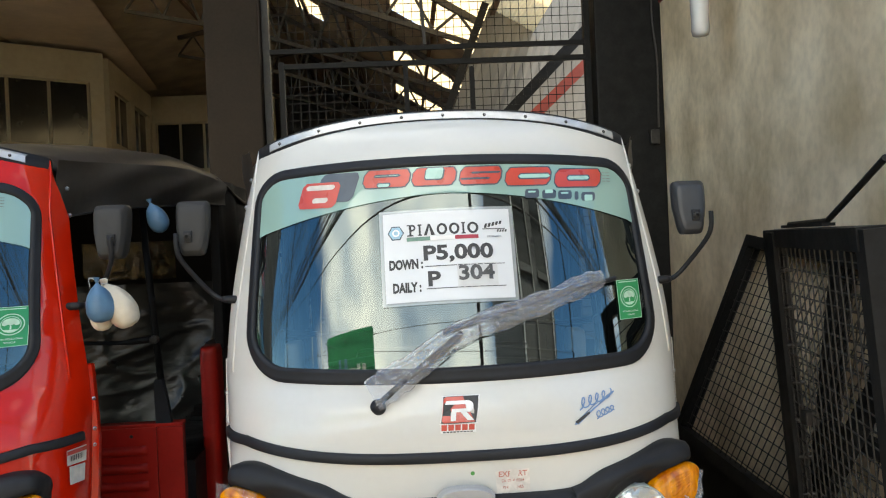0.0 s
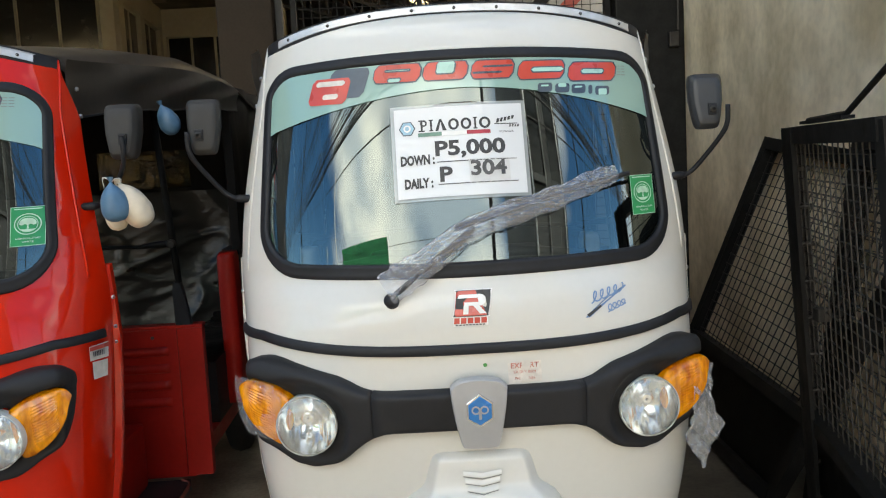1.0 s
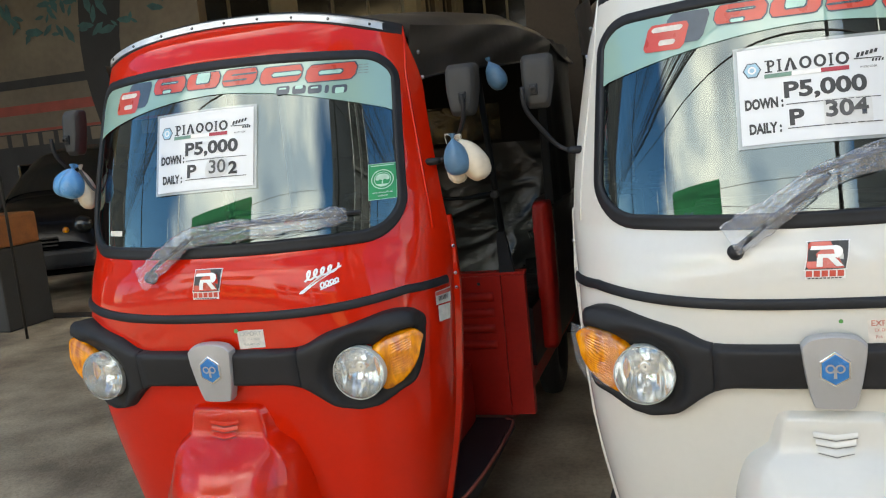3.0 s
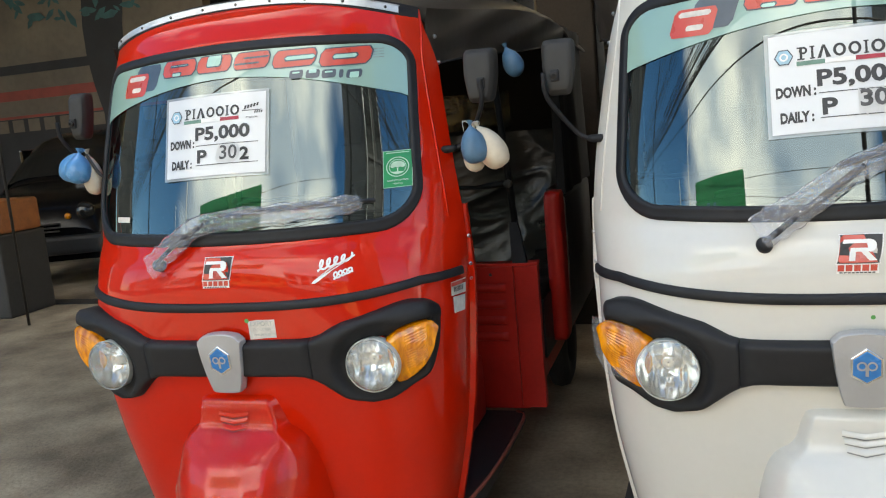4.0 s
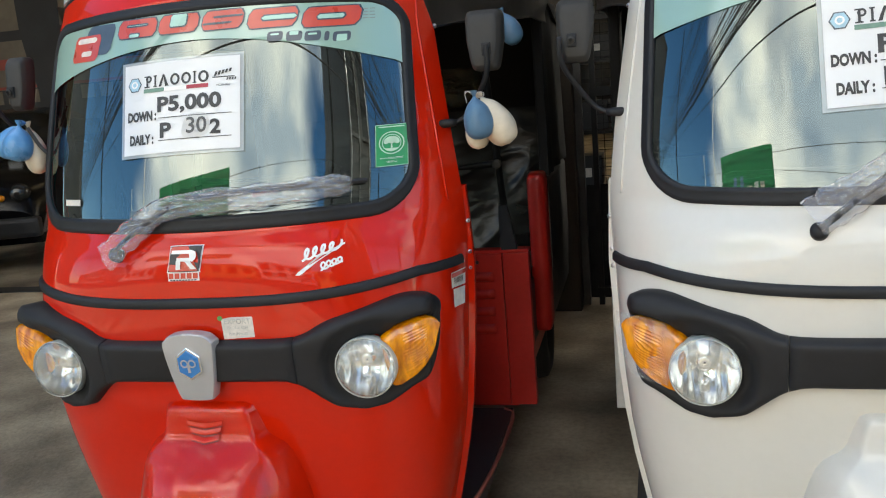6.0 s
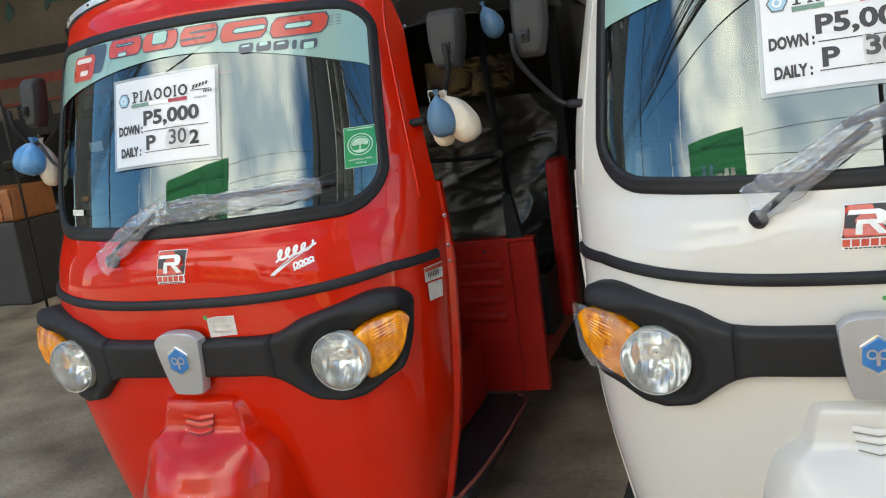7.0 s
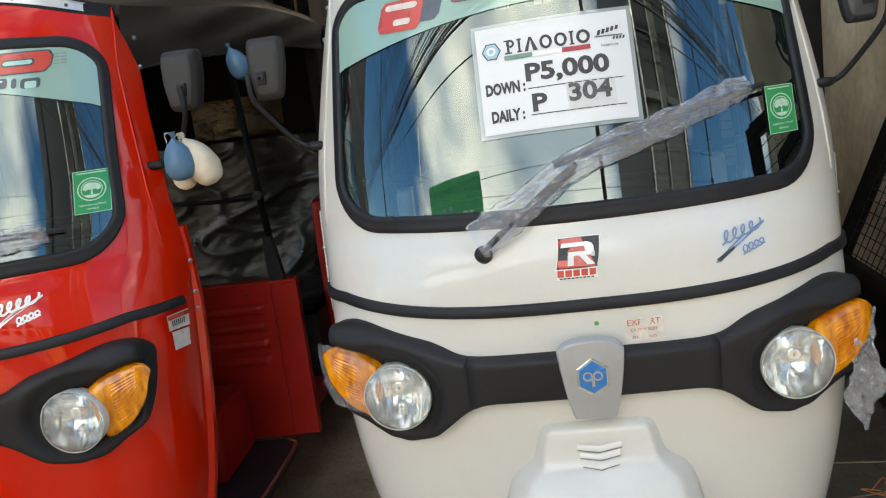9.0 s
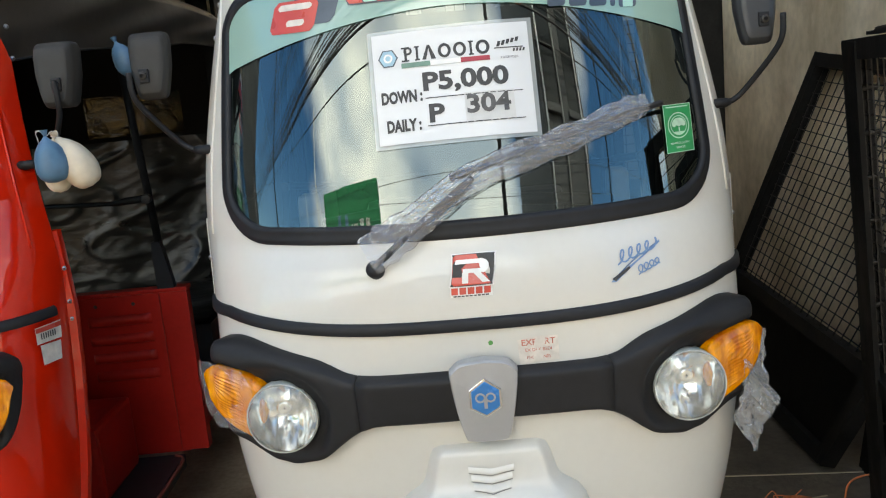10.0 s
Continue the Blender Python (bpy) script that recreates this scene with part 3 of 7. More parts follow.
def amber_edges(x):
    """Lower and upper edge of the turn signal at x."""
    xs = [0.402, 0.408, 0.414, 0.431, 0.452, 0.467, 0.477, 0.482, 0.486]
    top = [0.796, 0.801, 0.808, 0.821, 0.828, 0.831, 0.830, 0.826, 0.812]
    low = [0.780, 0.700, 0.681, 0.685, 0.704, 0.728, 0.755, 0.776, 0.803]
    return blend_at(x, xs, low, 0.008), blend_at(x, xs, top, 0.008)


def amber_piece(side):
    bm = bmesh.new()
    rows = []
    for k in range(37):
        x = 0.402 + (0.486 - 0.402) * k / 36
        b, t = amber_edges(x)
        rows.append([skin(side * x, b + (t - b) * j / 40, 0.006 + grow(x) + 0.007 * ease((x - 0.44) / 0.04) + 0.022 * (1 - abs(2 * j / 40 - 1) ** 6) ** 0.5 + (0.0010 * (j % 2) if 14 < k < 29 and 8 < j < 34 else 0)) for j in range(41)])
    grid(bm, rows)
    bmesh.ops.recalc_face_normals(bm, faces=bm.faces)
    return bm


def outline_shape(pts, lift):
    """A bevelled plate from an outline, in its own plane: x, y and out."""
    bm = bmesh.new()
    cx, cy = sum(p[0] for p in pts) / len(pts), sum(p[1] for p in pts) / len(pts)
    rows = []
    for k, o in ((1.0, 0.0), (1.0, lift * 0.6), (0.985, lift * 0.88), (0.955, lift), (0.5, lift * 1.03), (0.02, lift * 1.04)):
        rows.append([(cx + (x - cx) * k, cy + (y - cy) * k, o) for x, y in pts])
    grid(bm, rows, close=True)
    return bm


def drape_out(bm, cx, cz, off=0.0):
    for v in bm.verts:
        v.co = skin(cx + v.co.x, cz + v.co.y, off + v.co.z)
    return bm


def smooth_ring(pts, steps=5):
    n = len(pts)
    out = []
    for i in range(n):
        a, b, c, d = (Vector((*pts[(i + k) % n], 0)) for k in (-1, 0, 1, 2))
        for k in range(steps):
            t = k / steps
            q = 0.5 * ((2 * b) + (c - a) * t + (2 * a - 5 * b + 4 * c - d) * t * t + (3 * b - a - 3 * c + d) * t ** 3)
            out.append((q.x, q.y))
    return out


def price_card(parent, cx, digits, patched):
    """The laminated price sheet that hangs on the windshield."""
    w, h = 0.287, 0.207
    lean = math.atan2(front_y(1.424) - front_y(1.219), 0.205)
    base = Vector((cx, front_y(1.3215) - 0.006 - MID, 1.3215))
    up = Vector((0, math.sin(lean), math.cos(lean)))
    out = Vector((0, -math.cos(lean), math.sin(lean)))
    turn = Matrix.Rotation(radians(0.4), 3, out)
    ri, up = turn @ Vector((1, 0, 0)), turn @ up

    def put(bm, off):
        for v in bm.verts:
            bow = -0.9 * (skin(cx + v.co.x, 1.3215).y - skin(cx, 1.3215).y)
            v.co = base + ri * v.co.x + up * v.co.y + out * (off + v.co.z + bow)
        return bm

    card = thing("price_card", "white laminated price card taped on a windshield", "price card", (0, 0, 0))
    card.matrix_basis = parent.matrix_basis.copy()

    def at(u, v):
        return (u - 0.5) * w, (0.5 - v) * h

    bm = bmesh.new()
    grid(bm, [[(-w / 2 + w * i / 16, y, 0) for i in range(17)] for y in (-h / 2, h / 2)])
    sheet = part("sheet", put(bm, 0.0), PAPER, card)
    bm = bmesh.new()
    grid(bm, [[(x * (w / 2 + 0.008), y * (h / 2 + 0.007), -0.0012) for x in np.linspace(-1, 1, 17)] for y in (-1, 1)])
    part("laminate", put(bm, 0.0), PAPER_EDGE, card, "clear laminate margin")

    def ink(name, bm, material, u, v, off=0.0012):
        x, y = at(u, v)
        bmesh.ops.translate(bm, verts=bm.verts, vec=(x, y, 0))
        return part(name, put(bm, off), material, sheet)

    ink("emblem", disc(bmesh.new(), 0, 0, 0.0185, 6), INK_SLATE, 0.098, 0.225)
    ink("emblem_ring", disc(bmesh.new(), 0, 0, 0.0158, 6), EMBLEM_PALE, 0.098, 0.225, 0.0018)
    ink("emblem_figure", disc(bmesh.new(), 0, 0, 0.0085, 12, 0.0050), STICKER_WHITE, 0.098, 0.225, 0.0024)
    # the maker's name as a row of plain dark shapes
    x0, high = 0.180, 0.0135
    for shape, wide in (("post", 0.080), ("bar", 0.042), ("wedge", 0.098), ("ring", 0.092), ("ring", 0.092), ("bar", 0.042), ("ring", 0.098)):
        bm = bmesh.new()
        hw = wide * w / 2 - 0.0012
        if shape == "ring":
            disc(bm, 0, 0, high, 20, high * 0.62)
            for v in bm.verts:
                v.co.x *= hw / high * (1.0 if v.co.length > high * 0.8 else 0.86)
        elif shape == "wedge":
            poly(bm, [(-hw, -high), (-hw * 0.45, -high), (0.0, high * 0.55), (hw * 0.3, -high), (hw, -high), (hw * 0.15, high), (-hw * 0.2, high)])
        else:
            rect(bm, -hw * 0.45, -high, hw * (0.45 if shape == "bar" else 0.0), high)
            rect(bm, -hw * 0.95, -high, hw * (0.95 if shape == "bar" else 0.4), -high * 0.78), rect(bm, -hw * 0.95, high * 0.78, hw * (0.95 if shape == "bar" else 0.5), high)
            if shape == "post":
                disc(bm, hw * 0.2, high * 0.42, high * 0.58, 14, high * 0.28)
        ink("name_shape", bm, INK, x0 + wide / 2, 0.205)
        x0 += wide + 0.005
    for u0, u1, m in ((0.180, 0.365, mat_flag_green), (0.365, 0.560, STICKER_WHITE), (0.560, 0.745, mat_flag_red)):
        ink("flag_bar", rect(bmesh.new(), -(u1 - u0) * w / 2, -0.0045, (u1 - u0) * w / 2, 0.0045, 6), m, (u0 + u1) / 2, 0.305)
    bm = bmesh.new()
    for k in range(5):
        rect(bm, -0.024 + 0.0085 * k, -0.004 + 0.002 * k, -0.0185 + 0.0085 * k, 0.006 + 0.0015 * k, lean=0.35)
    rect(bm, -0.028, -0.0075, 0.024, -0.0055, lean=0.2)
    for k in range(4):
        rect(bm, 0.005 + 0.006 * k, -0.0145, 0.0085 + 0.006 * k, -0.0085, lean=0.3)
    ink("script_mark", bm, INK, 0.875, 0.195)
    ink("small_print", words("PASSENGER", 0.0062), INK, 0.87, 0.315)
    ink("amount", words("P5,000", 0.0465, 0.036, squeeze=1.25), INK, 0.575, 0.478)
    ink("caption", words("DOWN :", 0.0295, 0.05, squeeze=0.66), INK, 0.165, 0.588)
    ink("rule", rect(bmesh.new(), -0.62 * w / 2, -0.0009, 0.62 * w / 2, 0.0009, 16), INK, 0.625, 0.618)
    ink("caption", words("DAILY :", 0.0295, 0.05, squeeze=0.66), INK, 0.165, 0.845)
    ink("rule", rect(bmesh.new(), -0.62 * w / 2, -0.0009, 0.62 * w / 2, 0.0009, 16), INK, 0.625, 0.865)
    ink("amount", words("P", 0.046, 0.036, squeeze=1.25), INK, 0.375, 0.765)
    if patched:
        ring = smooth_ring([(-0.032, -0.022), (0.02, -0.022), (0.032, 0.0), (0.022, 0.026), (-0.006, 0.028), (-0.028, 0.018)])
        ink("patch", poly(bmesh.new(), ring), PATCH_GREY, 0.645, 0.735)
        ink("amount", words("30", 0.050, 0.014, squeeze=1.05), INK_SOFT, 0.645, 0.735, 0.0022)
        ink("amount", words("2", 0.044, 0.034, squeeze=1.15), INK_BLACK, 0.805, 0.765, 0.0022)
    else:
        ink("patch", rect(bmesh.new(), -0.045, -0.0275, 0.045, 0.0275, 6), PATCH_GREY, 0.718, 0.735)
        ink("amount", words(digits, 0.046, 0.034, squeeze=1.18), INK_SOFT, 0.708, 0.715, 0.0022)
    return card


mat_flag_green = mat("flag_green", (0.14, 0.26, 0.20), 0.45, var=0.1, vscale=60)
mat_flag_red = mat("flag_red", (0.38, 0.03, 0.05), 0.45, var=0.1, vscale=60)


def three_wheeler(name, label, paint, inner, at, turn, wiper, eco=0.4135, eco_half=0.031):
    car = thing(name, label, "three-wheeler", at, turn)
    back = (0, -MID, 0)
    ring_mid = rounded(0.480, 1.064, 1.541, 0.095, 0.075, 0.055)

    def add(nm, bm, m, parent=car, text="", smooth=False):
        return part(nm, bm, m, parent, text, smooth, back)

    # painted front
    shell = add("front_shell", shell_mesh(ring_mid), paint, smooth=True)
    mod = shell.modifiers.new("thickness", "SOLIDIFY")
    mod.thickness, mod.offset = 0.012, -1
    # windshield and its rubber
    bm = bmesh.new()
    rows = []
    for k in range(61):
        z = 1.060 + (1.545 - 1.060) * k / 60
        cuts = [xa + (xb - xa) * (z - za) / (zb - za) for (xa, za), (xb, zb) in zip(ring_mid, ring_mid[1:] + ring_mid[:1]) if (za > z) != (zb > z)]
        reach = max((abs(c) for c in cuts), default=0.0)
        if reach > 0.02:
            rows.append([skin(reach * (-1 + 2 * j / 90), z, -0.001) for j in range(91)])
    grid(bm, rows)
    face_out(bm, (0, -1, 0))
    pane = add("windshield", bm, WINDSHIELD, text="sloping windshield that mirrors the street", smooth=True)
    pane.visible_shadow = False
    profile = [(-0.0102, -0.004), (-0.0102, 0.003), (-0.0085, 0.0062), (-0.004, 0.0072), (0.004, 0.0068), (0.006, 0.0080), (0.013, 0.0062), (0.0158, 0.002), (0.0160, -0.004)]
    bm = sweep(bmesh.new(), [skin(x, z) for x, z in ring_mid], [skin_normal(x, z) for x, z in ring_mid], profile, True, [1.0 + 0.9 * max(0.0, 1 - (z - 1.06) / 0.06) for _, z in ring_mid])
    add("windshield_rubber", bm, RUBBER, smooth=True)
    # the green sun film with its lettering
    bm = bmesh.new()
    rows = []
    for k in range(41):
        x0 = -0.460 + 0.920 * k / 40
        top = 1.529 - 0.013 * (x0 / 0.43) ** 2
        low = 1.462 - 0.078 * (abs(x0) / 0.44) ** 1.8
        row = []
        for j in range(7):
            z = low + (top - low) * j / 6
            lim = 0.480 * (1 - 0.055 * (z - 1.064) / 0.477) - 0.012
            if z > 1.466:
                lim -= 0.063 * (1 - math.sqrt(max(0, 1 - ((z - 1.466) / 0.0635) ** 2)))
            row.append(skin(max(-lim, min(lim, x0)), z, 0.0025))
        rows.append(row)
    grid(bm, rows)
    face_out(bm, (0, -1, 0))
    film = add("sun_film", bm, FILM, pane, "mint green sun film with a red maker's mark", True)
    film.visible_shadow = False
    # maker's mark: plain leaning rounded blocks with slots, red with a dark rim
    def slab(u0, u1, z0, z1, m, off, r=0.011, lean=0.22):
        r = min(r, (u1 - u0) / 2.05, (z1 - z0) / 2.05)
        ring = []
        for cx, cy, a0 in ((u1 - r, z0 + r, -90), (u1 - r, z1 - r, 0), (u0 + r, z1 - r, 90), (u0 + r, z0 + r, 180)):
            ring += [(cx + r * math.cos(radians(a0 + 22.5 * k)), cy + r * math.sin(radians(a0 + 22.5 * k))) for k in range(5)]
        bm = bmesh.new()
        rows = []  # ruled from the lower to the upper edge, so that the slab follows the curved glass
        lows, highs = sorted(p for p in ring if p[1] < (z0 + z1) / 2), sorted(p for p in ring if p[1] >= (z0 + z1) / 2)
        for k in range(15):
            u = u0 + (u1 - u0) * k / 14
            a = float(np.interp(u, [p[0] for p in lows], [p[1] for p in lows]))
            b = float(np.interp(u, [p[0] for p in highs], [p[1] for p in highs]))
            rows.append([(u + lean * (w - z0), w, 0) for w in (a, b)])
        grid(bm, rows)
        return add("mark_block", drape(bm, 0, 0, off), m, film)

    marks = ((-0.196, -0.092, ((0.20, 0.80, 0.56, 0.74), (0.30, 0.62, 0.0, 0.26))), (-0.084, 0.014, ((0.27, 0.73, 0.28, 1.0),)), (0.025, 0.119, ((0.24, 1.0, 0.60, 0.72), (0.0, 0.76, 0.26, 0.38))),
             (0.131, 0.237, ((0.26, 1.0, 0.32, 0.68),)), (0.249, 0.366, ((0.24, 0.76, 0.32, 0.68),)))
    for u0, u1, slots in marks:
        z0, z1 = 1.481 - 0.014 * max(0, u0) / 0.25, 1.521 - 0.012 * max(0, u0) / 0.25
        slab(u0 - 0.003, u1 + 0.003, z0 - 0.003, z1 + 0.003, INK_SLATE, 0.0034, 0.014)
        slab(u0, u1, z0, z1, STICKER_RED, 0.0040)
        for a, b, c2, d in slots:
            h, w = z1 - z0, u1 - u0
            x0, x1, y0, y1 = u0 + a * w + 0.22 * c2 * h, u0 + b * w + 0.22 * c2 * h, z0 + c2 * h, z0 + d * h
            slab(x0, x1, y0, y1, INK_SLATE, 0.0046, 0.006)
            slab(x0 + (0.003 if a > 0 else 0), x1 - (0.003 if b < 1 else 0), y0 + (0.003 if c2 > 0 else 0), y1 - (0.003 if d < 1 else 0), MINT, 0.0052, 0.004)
    slab(-0.312, -0.222, 1.452, 1.520, INK_SLATE, 0.0034, 0.012, 0.35)
    slab(-0.352, -0.262, 1.440, 1.500, STICKER_RED, 0.0040, 0.010, 0.30)
    slab(-0.330, -0.262, 1.482, 1.494, STICKER_CREAM, 0.0046, 0.004, 0.30)
    slab(-0.316, -0.280, 1.452, 1.464, STICKER_CREAM, 0.0046, 0.004, 0.30)
    for k, w in enumerate((0.034, 0.034, 0.034, 0.010, 0.036)):
        u = 0.176 + (0.0, 0.041, 0.080, 0.121, 0.138)[k]
        z = 1.453 - 0.010 * k / 4
        slab(u, u + w, z - 0.0105, z + 0.0105, INK_SLATE, 0.0036, 0.005, 0.1)
        if k != 3:
            slab(u + 0.008, u + w - 0.007, z + (-0.0105 if k == 4 else 0.002), z + (0.004 if k == 4 else 0.0105 if k == 1 else 0.006), MINT, 0.0042, 0.002, 0.1)
    for k in range(4):
        for j in range(3):
            u = 0.362 + 0.013 * j
            add("fine_print", drape(rect(bmesh.new(), u, 1.500 - 0.007 * k, u + 0.010, 1.5015 - 0.007 * k), 0, 0, 0.0036), INK_GREY, film)
    # rubber trim across the nose
    xs = [-0.549 + 1.098 * k / 80 for k in range(81)]
    tz = lambda x: 0.8975 + 0.030 * (abs(x) / 0.5) ** 3 - 0.016 * max(0, (abs(x) - 0.48) / 0.07)
    path = [skin(x * 0.998, tz(x)) for x in xs]
    bm = sweep(bmesh.new(), path, [skin_normal(x * 0.995, tz(x)) for x in xs], [(-0.0135, -0.003), (-0.0130, 0.007), (-0.0115, 0.0085), (-0.003, 0.0088), (0.004, 0.0080), (0.0085, 0.0045), (0.0095, -0.003)])
    add("nose_trim", bm, RUBBER, smooth=True)
    # lamp mask: bar and two goggles
    add("mask_bar", mask_piece(0), MASK_PLASTIC, smooth=True)
    for s in (-1, 1):
        goggle = add("lamp_mask", mask_piece(s), MASK_PLASTIC, text="moulded black plastic lamp surround", smooth=True)
        ax = Vector((0.05 * s, -1, 0.02)).normalized()
        cen = Vector((s * LAMP_X, 1.582, LAMP_Z))
        lamp = add("headlamp", lathe(bmesh.new(), [(0.0665, -0.02), (0.0675, 0.012), (0.0665, 0.0145), (0.0652, 0.0125)], cen, ax, 40), LAMP_RIM, goggle, "round clear headlamp", True)
        bm = lathe(bmesh.new(), [(r, 0.010 - 0.048 * (1 - (r / 0.0645) ** 2)) for r in (0.0645, 0.061, 0.057, 0.053, 0.049, 0.045, 0.041, 0.037, 0.033, 0.029, 0.025, 0.021, 0.012)], cen, ax, 72)
        for v in bm.verts:  # upright flutes of the reflector, stepped at its waist
            u, w = v.co.x - cen.x, v.co.z - cen.z
            v.co += ax * (0.0022 * abs(math.sin(u * 150)) + (0.0016 * abs(math.sin(u * 75 + 0.8)) if w > 0.008 else 0.0)) * min(1.0, (0.0645 - math.hypot(u, w)) / 0.012)
        add("reflector", bm, REFLECTOR, goggle, smooth=True)
        add("lamp_pin", lathe(bmesh.new(), [(0.007, -0.035), (0.007, -0.010), (0.003, -0.006)], cen - Vector((0, 0, 0.026)), ax, 10), CHROME, goggle, smooth=True)
        add("bulb_cap", lathe(bmesh.new(), [(0.021, -0.036), (0.021, -0.024), (0.0145, -0.022), (0.0145, -0.010), (0.010, -0.008), (0.002, -0.010)], cen + Vector((0, 0, 0.012)), ax, 20), CHROME, goggle, smooth=True)
        bm = lathe(bmesh.new(), [(0.0655, 0.012), (0.0615, 0.020), (0.050, 0.026), (0.032, 0.0295), (0.014, 0.031), (0.001, 0.0315)], cen, ax, 40)
        cover = add("lamp_glass", face_out(bm, ax), LENS, goggle, smooth=True)
        cover.visible_shadow = False
        add("turn_signal", amber_piece(s), AMBER, goggle, "amber wrap-around turn signal lens")
    # badge
    plate = smooth_ring([(-0.064, 0.058), (-0.060, 0.070), (-0.045, 0.082), (-0.015, 0.087), (0.015, 0.087), (0.045, 0.082), (0.060, 0.070), (0.064, 0.058), (0.055, -0.01), (0.043, -0.062), (0.034, -0.072), (0.0, -0.074), (-0.034, -0.072), (-0.043, -0.062), (-0.055, -0.01)], 3)
    plate = [(x * 0.95, y * 0.955) for x, y in plate]
    badge = add("badge", drape_out(outline_shape(plate, 0.030), 0.0, 0.755, 0.013), SILVER, text="silver shield-shaped nose badge")
    hexa = lambda r: [(r * math.sin(radians(60 * k)) * 0.92, r * math.cos(radians(60 * k))) for k in range(6)]
    add("badge_rim", drape_out(outline_shape(hexa(0.036), 0.004), 0, 0.774, 0.044), CHROME, badge)
    add("badge_field", drape_out(outline_shape(hexa(0.031), 0.004), 0, 0.774, 0.0455), STICKER_BLUE, badge)
    bm = bmesh.new()
    disc(bm, -0.009, 0.004, 0.0095, 14, 0.006), disc(bm, 0.009, 0.004, 0.0095, 14, 0.006), rect(bm, -0.003, -0.017, 0.003, 0.006)
    add("badge_figure", drape_out(bm, 0, 0.774, 0.0505), SILVER, badge)
    # nose scoop running into the front mudguard
    zs = [0.676, 0.672, 0.664, 0.648, 0.625, 0.605, 0.592, 0.582, 0.57, 0.55, 0.52, 0.48, 0.43, 0.37, 0.30, 0.22, 0.16]
    hw = [0.098, 0.106, 0.110, 0.116, 0.122, 0.127, 0.134, 0.150, 0.165, 0.178, 0.188, 0.197, 0.203, 0.206, 0.205, 0.200, 0.190]
    pr = [0.0, 0.022, 0.028, 0.034, 0.039, 0.046, 0.055, 0.070, 0.086, 0.108, 0.138, 0.168, 0.196, 0.222, 0.24, 0.25, 0.25]
    zs = [k - 0.012 for k in zs]
    zz = np.linspace(0.664, 0.15, 54)
    rows = []
    for z in zz:
        h, q = (float(np.interp(-z, [-k for k in zs], vals)) for vals in (hw, pr))
        row = []
        soft = ease((0.60 - z) / 0.10)  # a crisp scoop above, a rounded mudguard below
        for u in (*[-1 + 0.04 * k for k in range(11)], *[-0.54 + 0.09 * k for k in range(13)], *[0.6 + 0.04 * k for k in range(11)]):
            crisp = min(1.0, (1 - abs(u)) / 0.17) * (1.0 - 0.10 * abs(u))
            bulge = (1 - abs(u) ** 2.6) ** 0.5
            row.append(skin(h * u, max(z, 0.21)) + Vector((0, -q * (crisp + (bulge - crisp) * soft) + 0.004, z - max(z, 0.21))))
        rows.append(row)
    bm = bmesh.new()
    grid(bm, rows)
    bmesh.ops.recalc_face_normals(bm, faces=bm.faces)
    guard = add("mudguard", bm, paint, smooth=True)
    if paint is RED_PAINT:
        bm = bmesh.new()
        grid(bm, [[p + Vector((0, -0.006 - 0.004 * noise.noise(p * 21), 0.002)) for p in row[5:30]] for row in rows[1:30]])
        cover = add("protective_film", crumple(face_out(bm, (0, -1, 0)), 0.006, 15), GUARD_FILM, guard, "clear protective film with creases")
        cover.visible_shadow = False
    # the three louvres of the scoop
    def scoop(x, z, off):
        q = float(np.interp(-z, [-k for k in zs], pr))
        return skin(x, z) + Vector((0, -q - off, 0))
    for k in range(3):
        z = 0.622 - 0.0155 * k
        w = 0.042 - 0.004 * k
        rows = []
        for j in range(13):
            x = -w + 2 * w * j / 12
            dz = -0.007 * (1 - abs(x) / w)
            rows.append([scoop(x, z + dz + 0.006, -0.001), scoop(x, z + dz + 0.002, 0.0008), scoop(x, z + dz - 0.003, 0.0024), scoop(x, z + dz - 0.0046, 0.0022), scoop(x, z + dz - 0.0050, -0.002)])
        bm = bmesh.new()
        grid(bm, rows)
        bmesh.ops.recalc_face_normals(bm, faces=bm.faces)
        add("louvre", bm, paint, guard, smooth=True)
        bm = bmesh.new()
        rows = [[scoop(-w + 2 * w * j / 12, z - 0.0062 - 0.007 * (1 - abs(2 * j / 12 - 1)) + d, 0.0008) for d in (-0.0007, 0.0009)] for j in range(13)]
        grid(bm, rows)
        bmesh.ops.recalc_face_normals(bm, faces=bm.faces)
        add("louvre_gap", bm, INK_GREY if paint is WHITE_PAINT else INK, guard)
    # front wheel, mostly under the mudguard
    wheel = add("front_wheel", lathe(bmesh.new(), [(0.10, -0.045), (0.17, -0.05), (0.205, -0.035), (0.215, 0.0), (0.205, 0.035), (0.17, 0.05), (0.10, 0.045), (0.10, -0.045)], (0, 1.56, 0.216), (1, 0, 0), 36), TYRE, smooth=True)
    add("rim", lathe(bmesh.new(), [(0.10, -0.043), (0.06, -0.03), (0.03, -0.05), (0.0, -0.05)], (0, 1.56, 0.216), (1, 0, 0), 24), SILVER, wheel, smooth=True)
    # roof edge: aluminium strip with screws over a black rubber, black tips
    arcx = [-0.428 + 0.856 * k / 60 for k in range(61)]
    def roof_pt(x, dz=0.0, dy=0.0):
        z = roof_line(x)
        return Vector((x, skin(x, z - 0.004).y + dy, z + dz))
    bm = bmesh.new()
    grid(bm, [[roof_pt(x, dz, dy) for dz, dy in ((-0.006, 0.004), (-0.004, -0.008), (0.012, -0.004), (0.016, 0.010), (0.006, 0.03))] for x in arcx])
    add("roof_strip", bm, ALU, text="pale aluminium roof strip with screws")
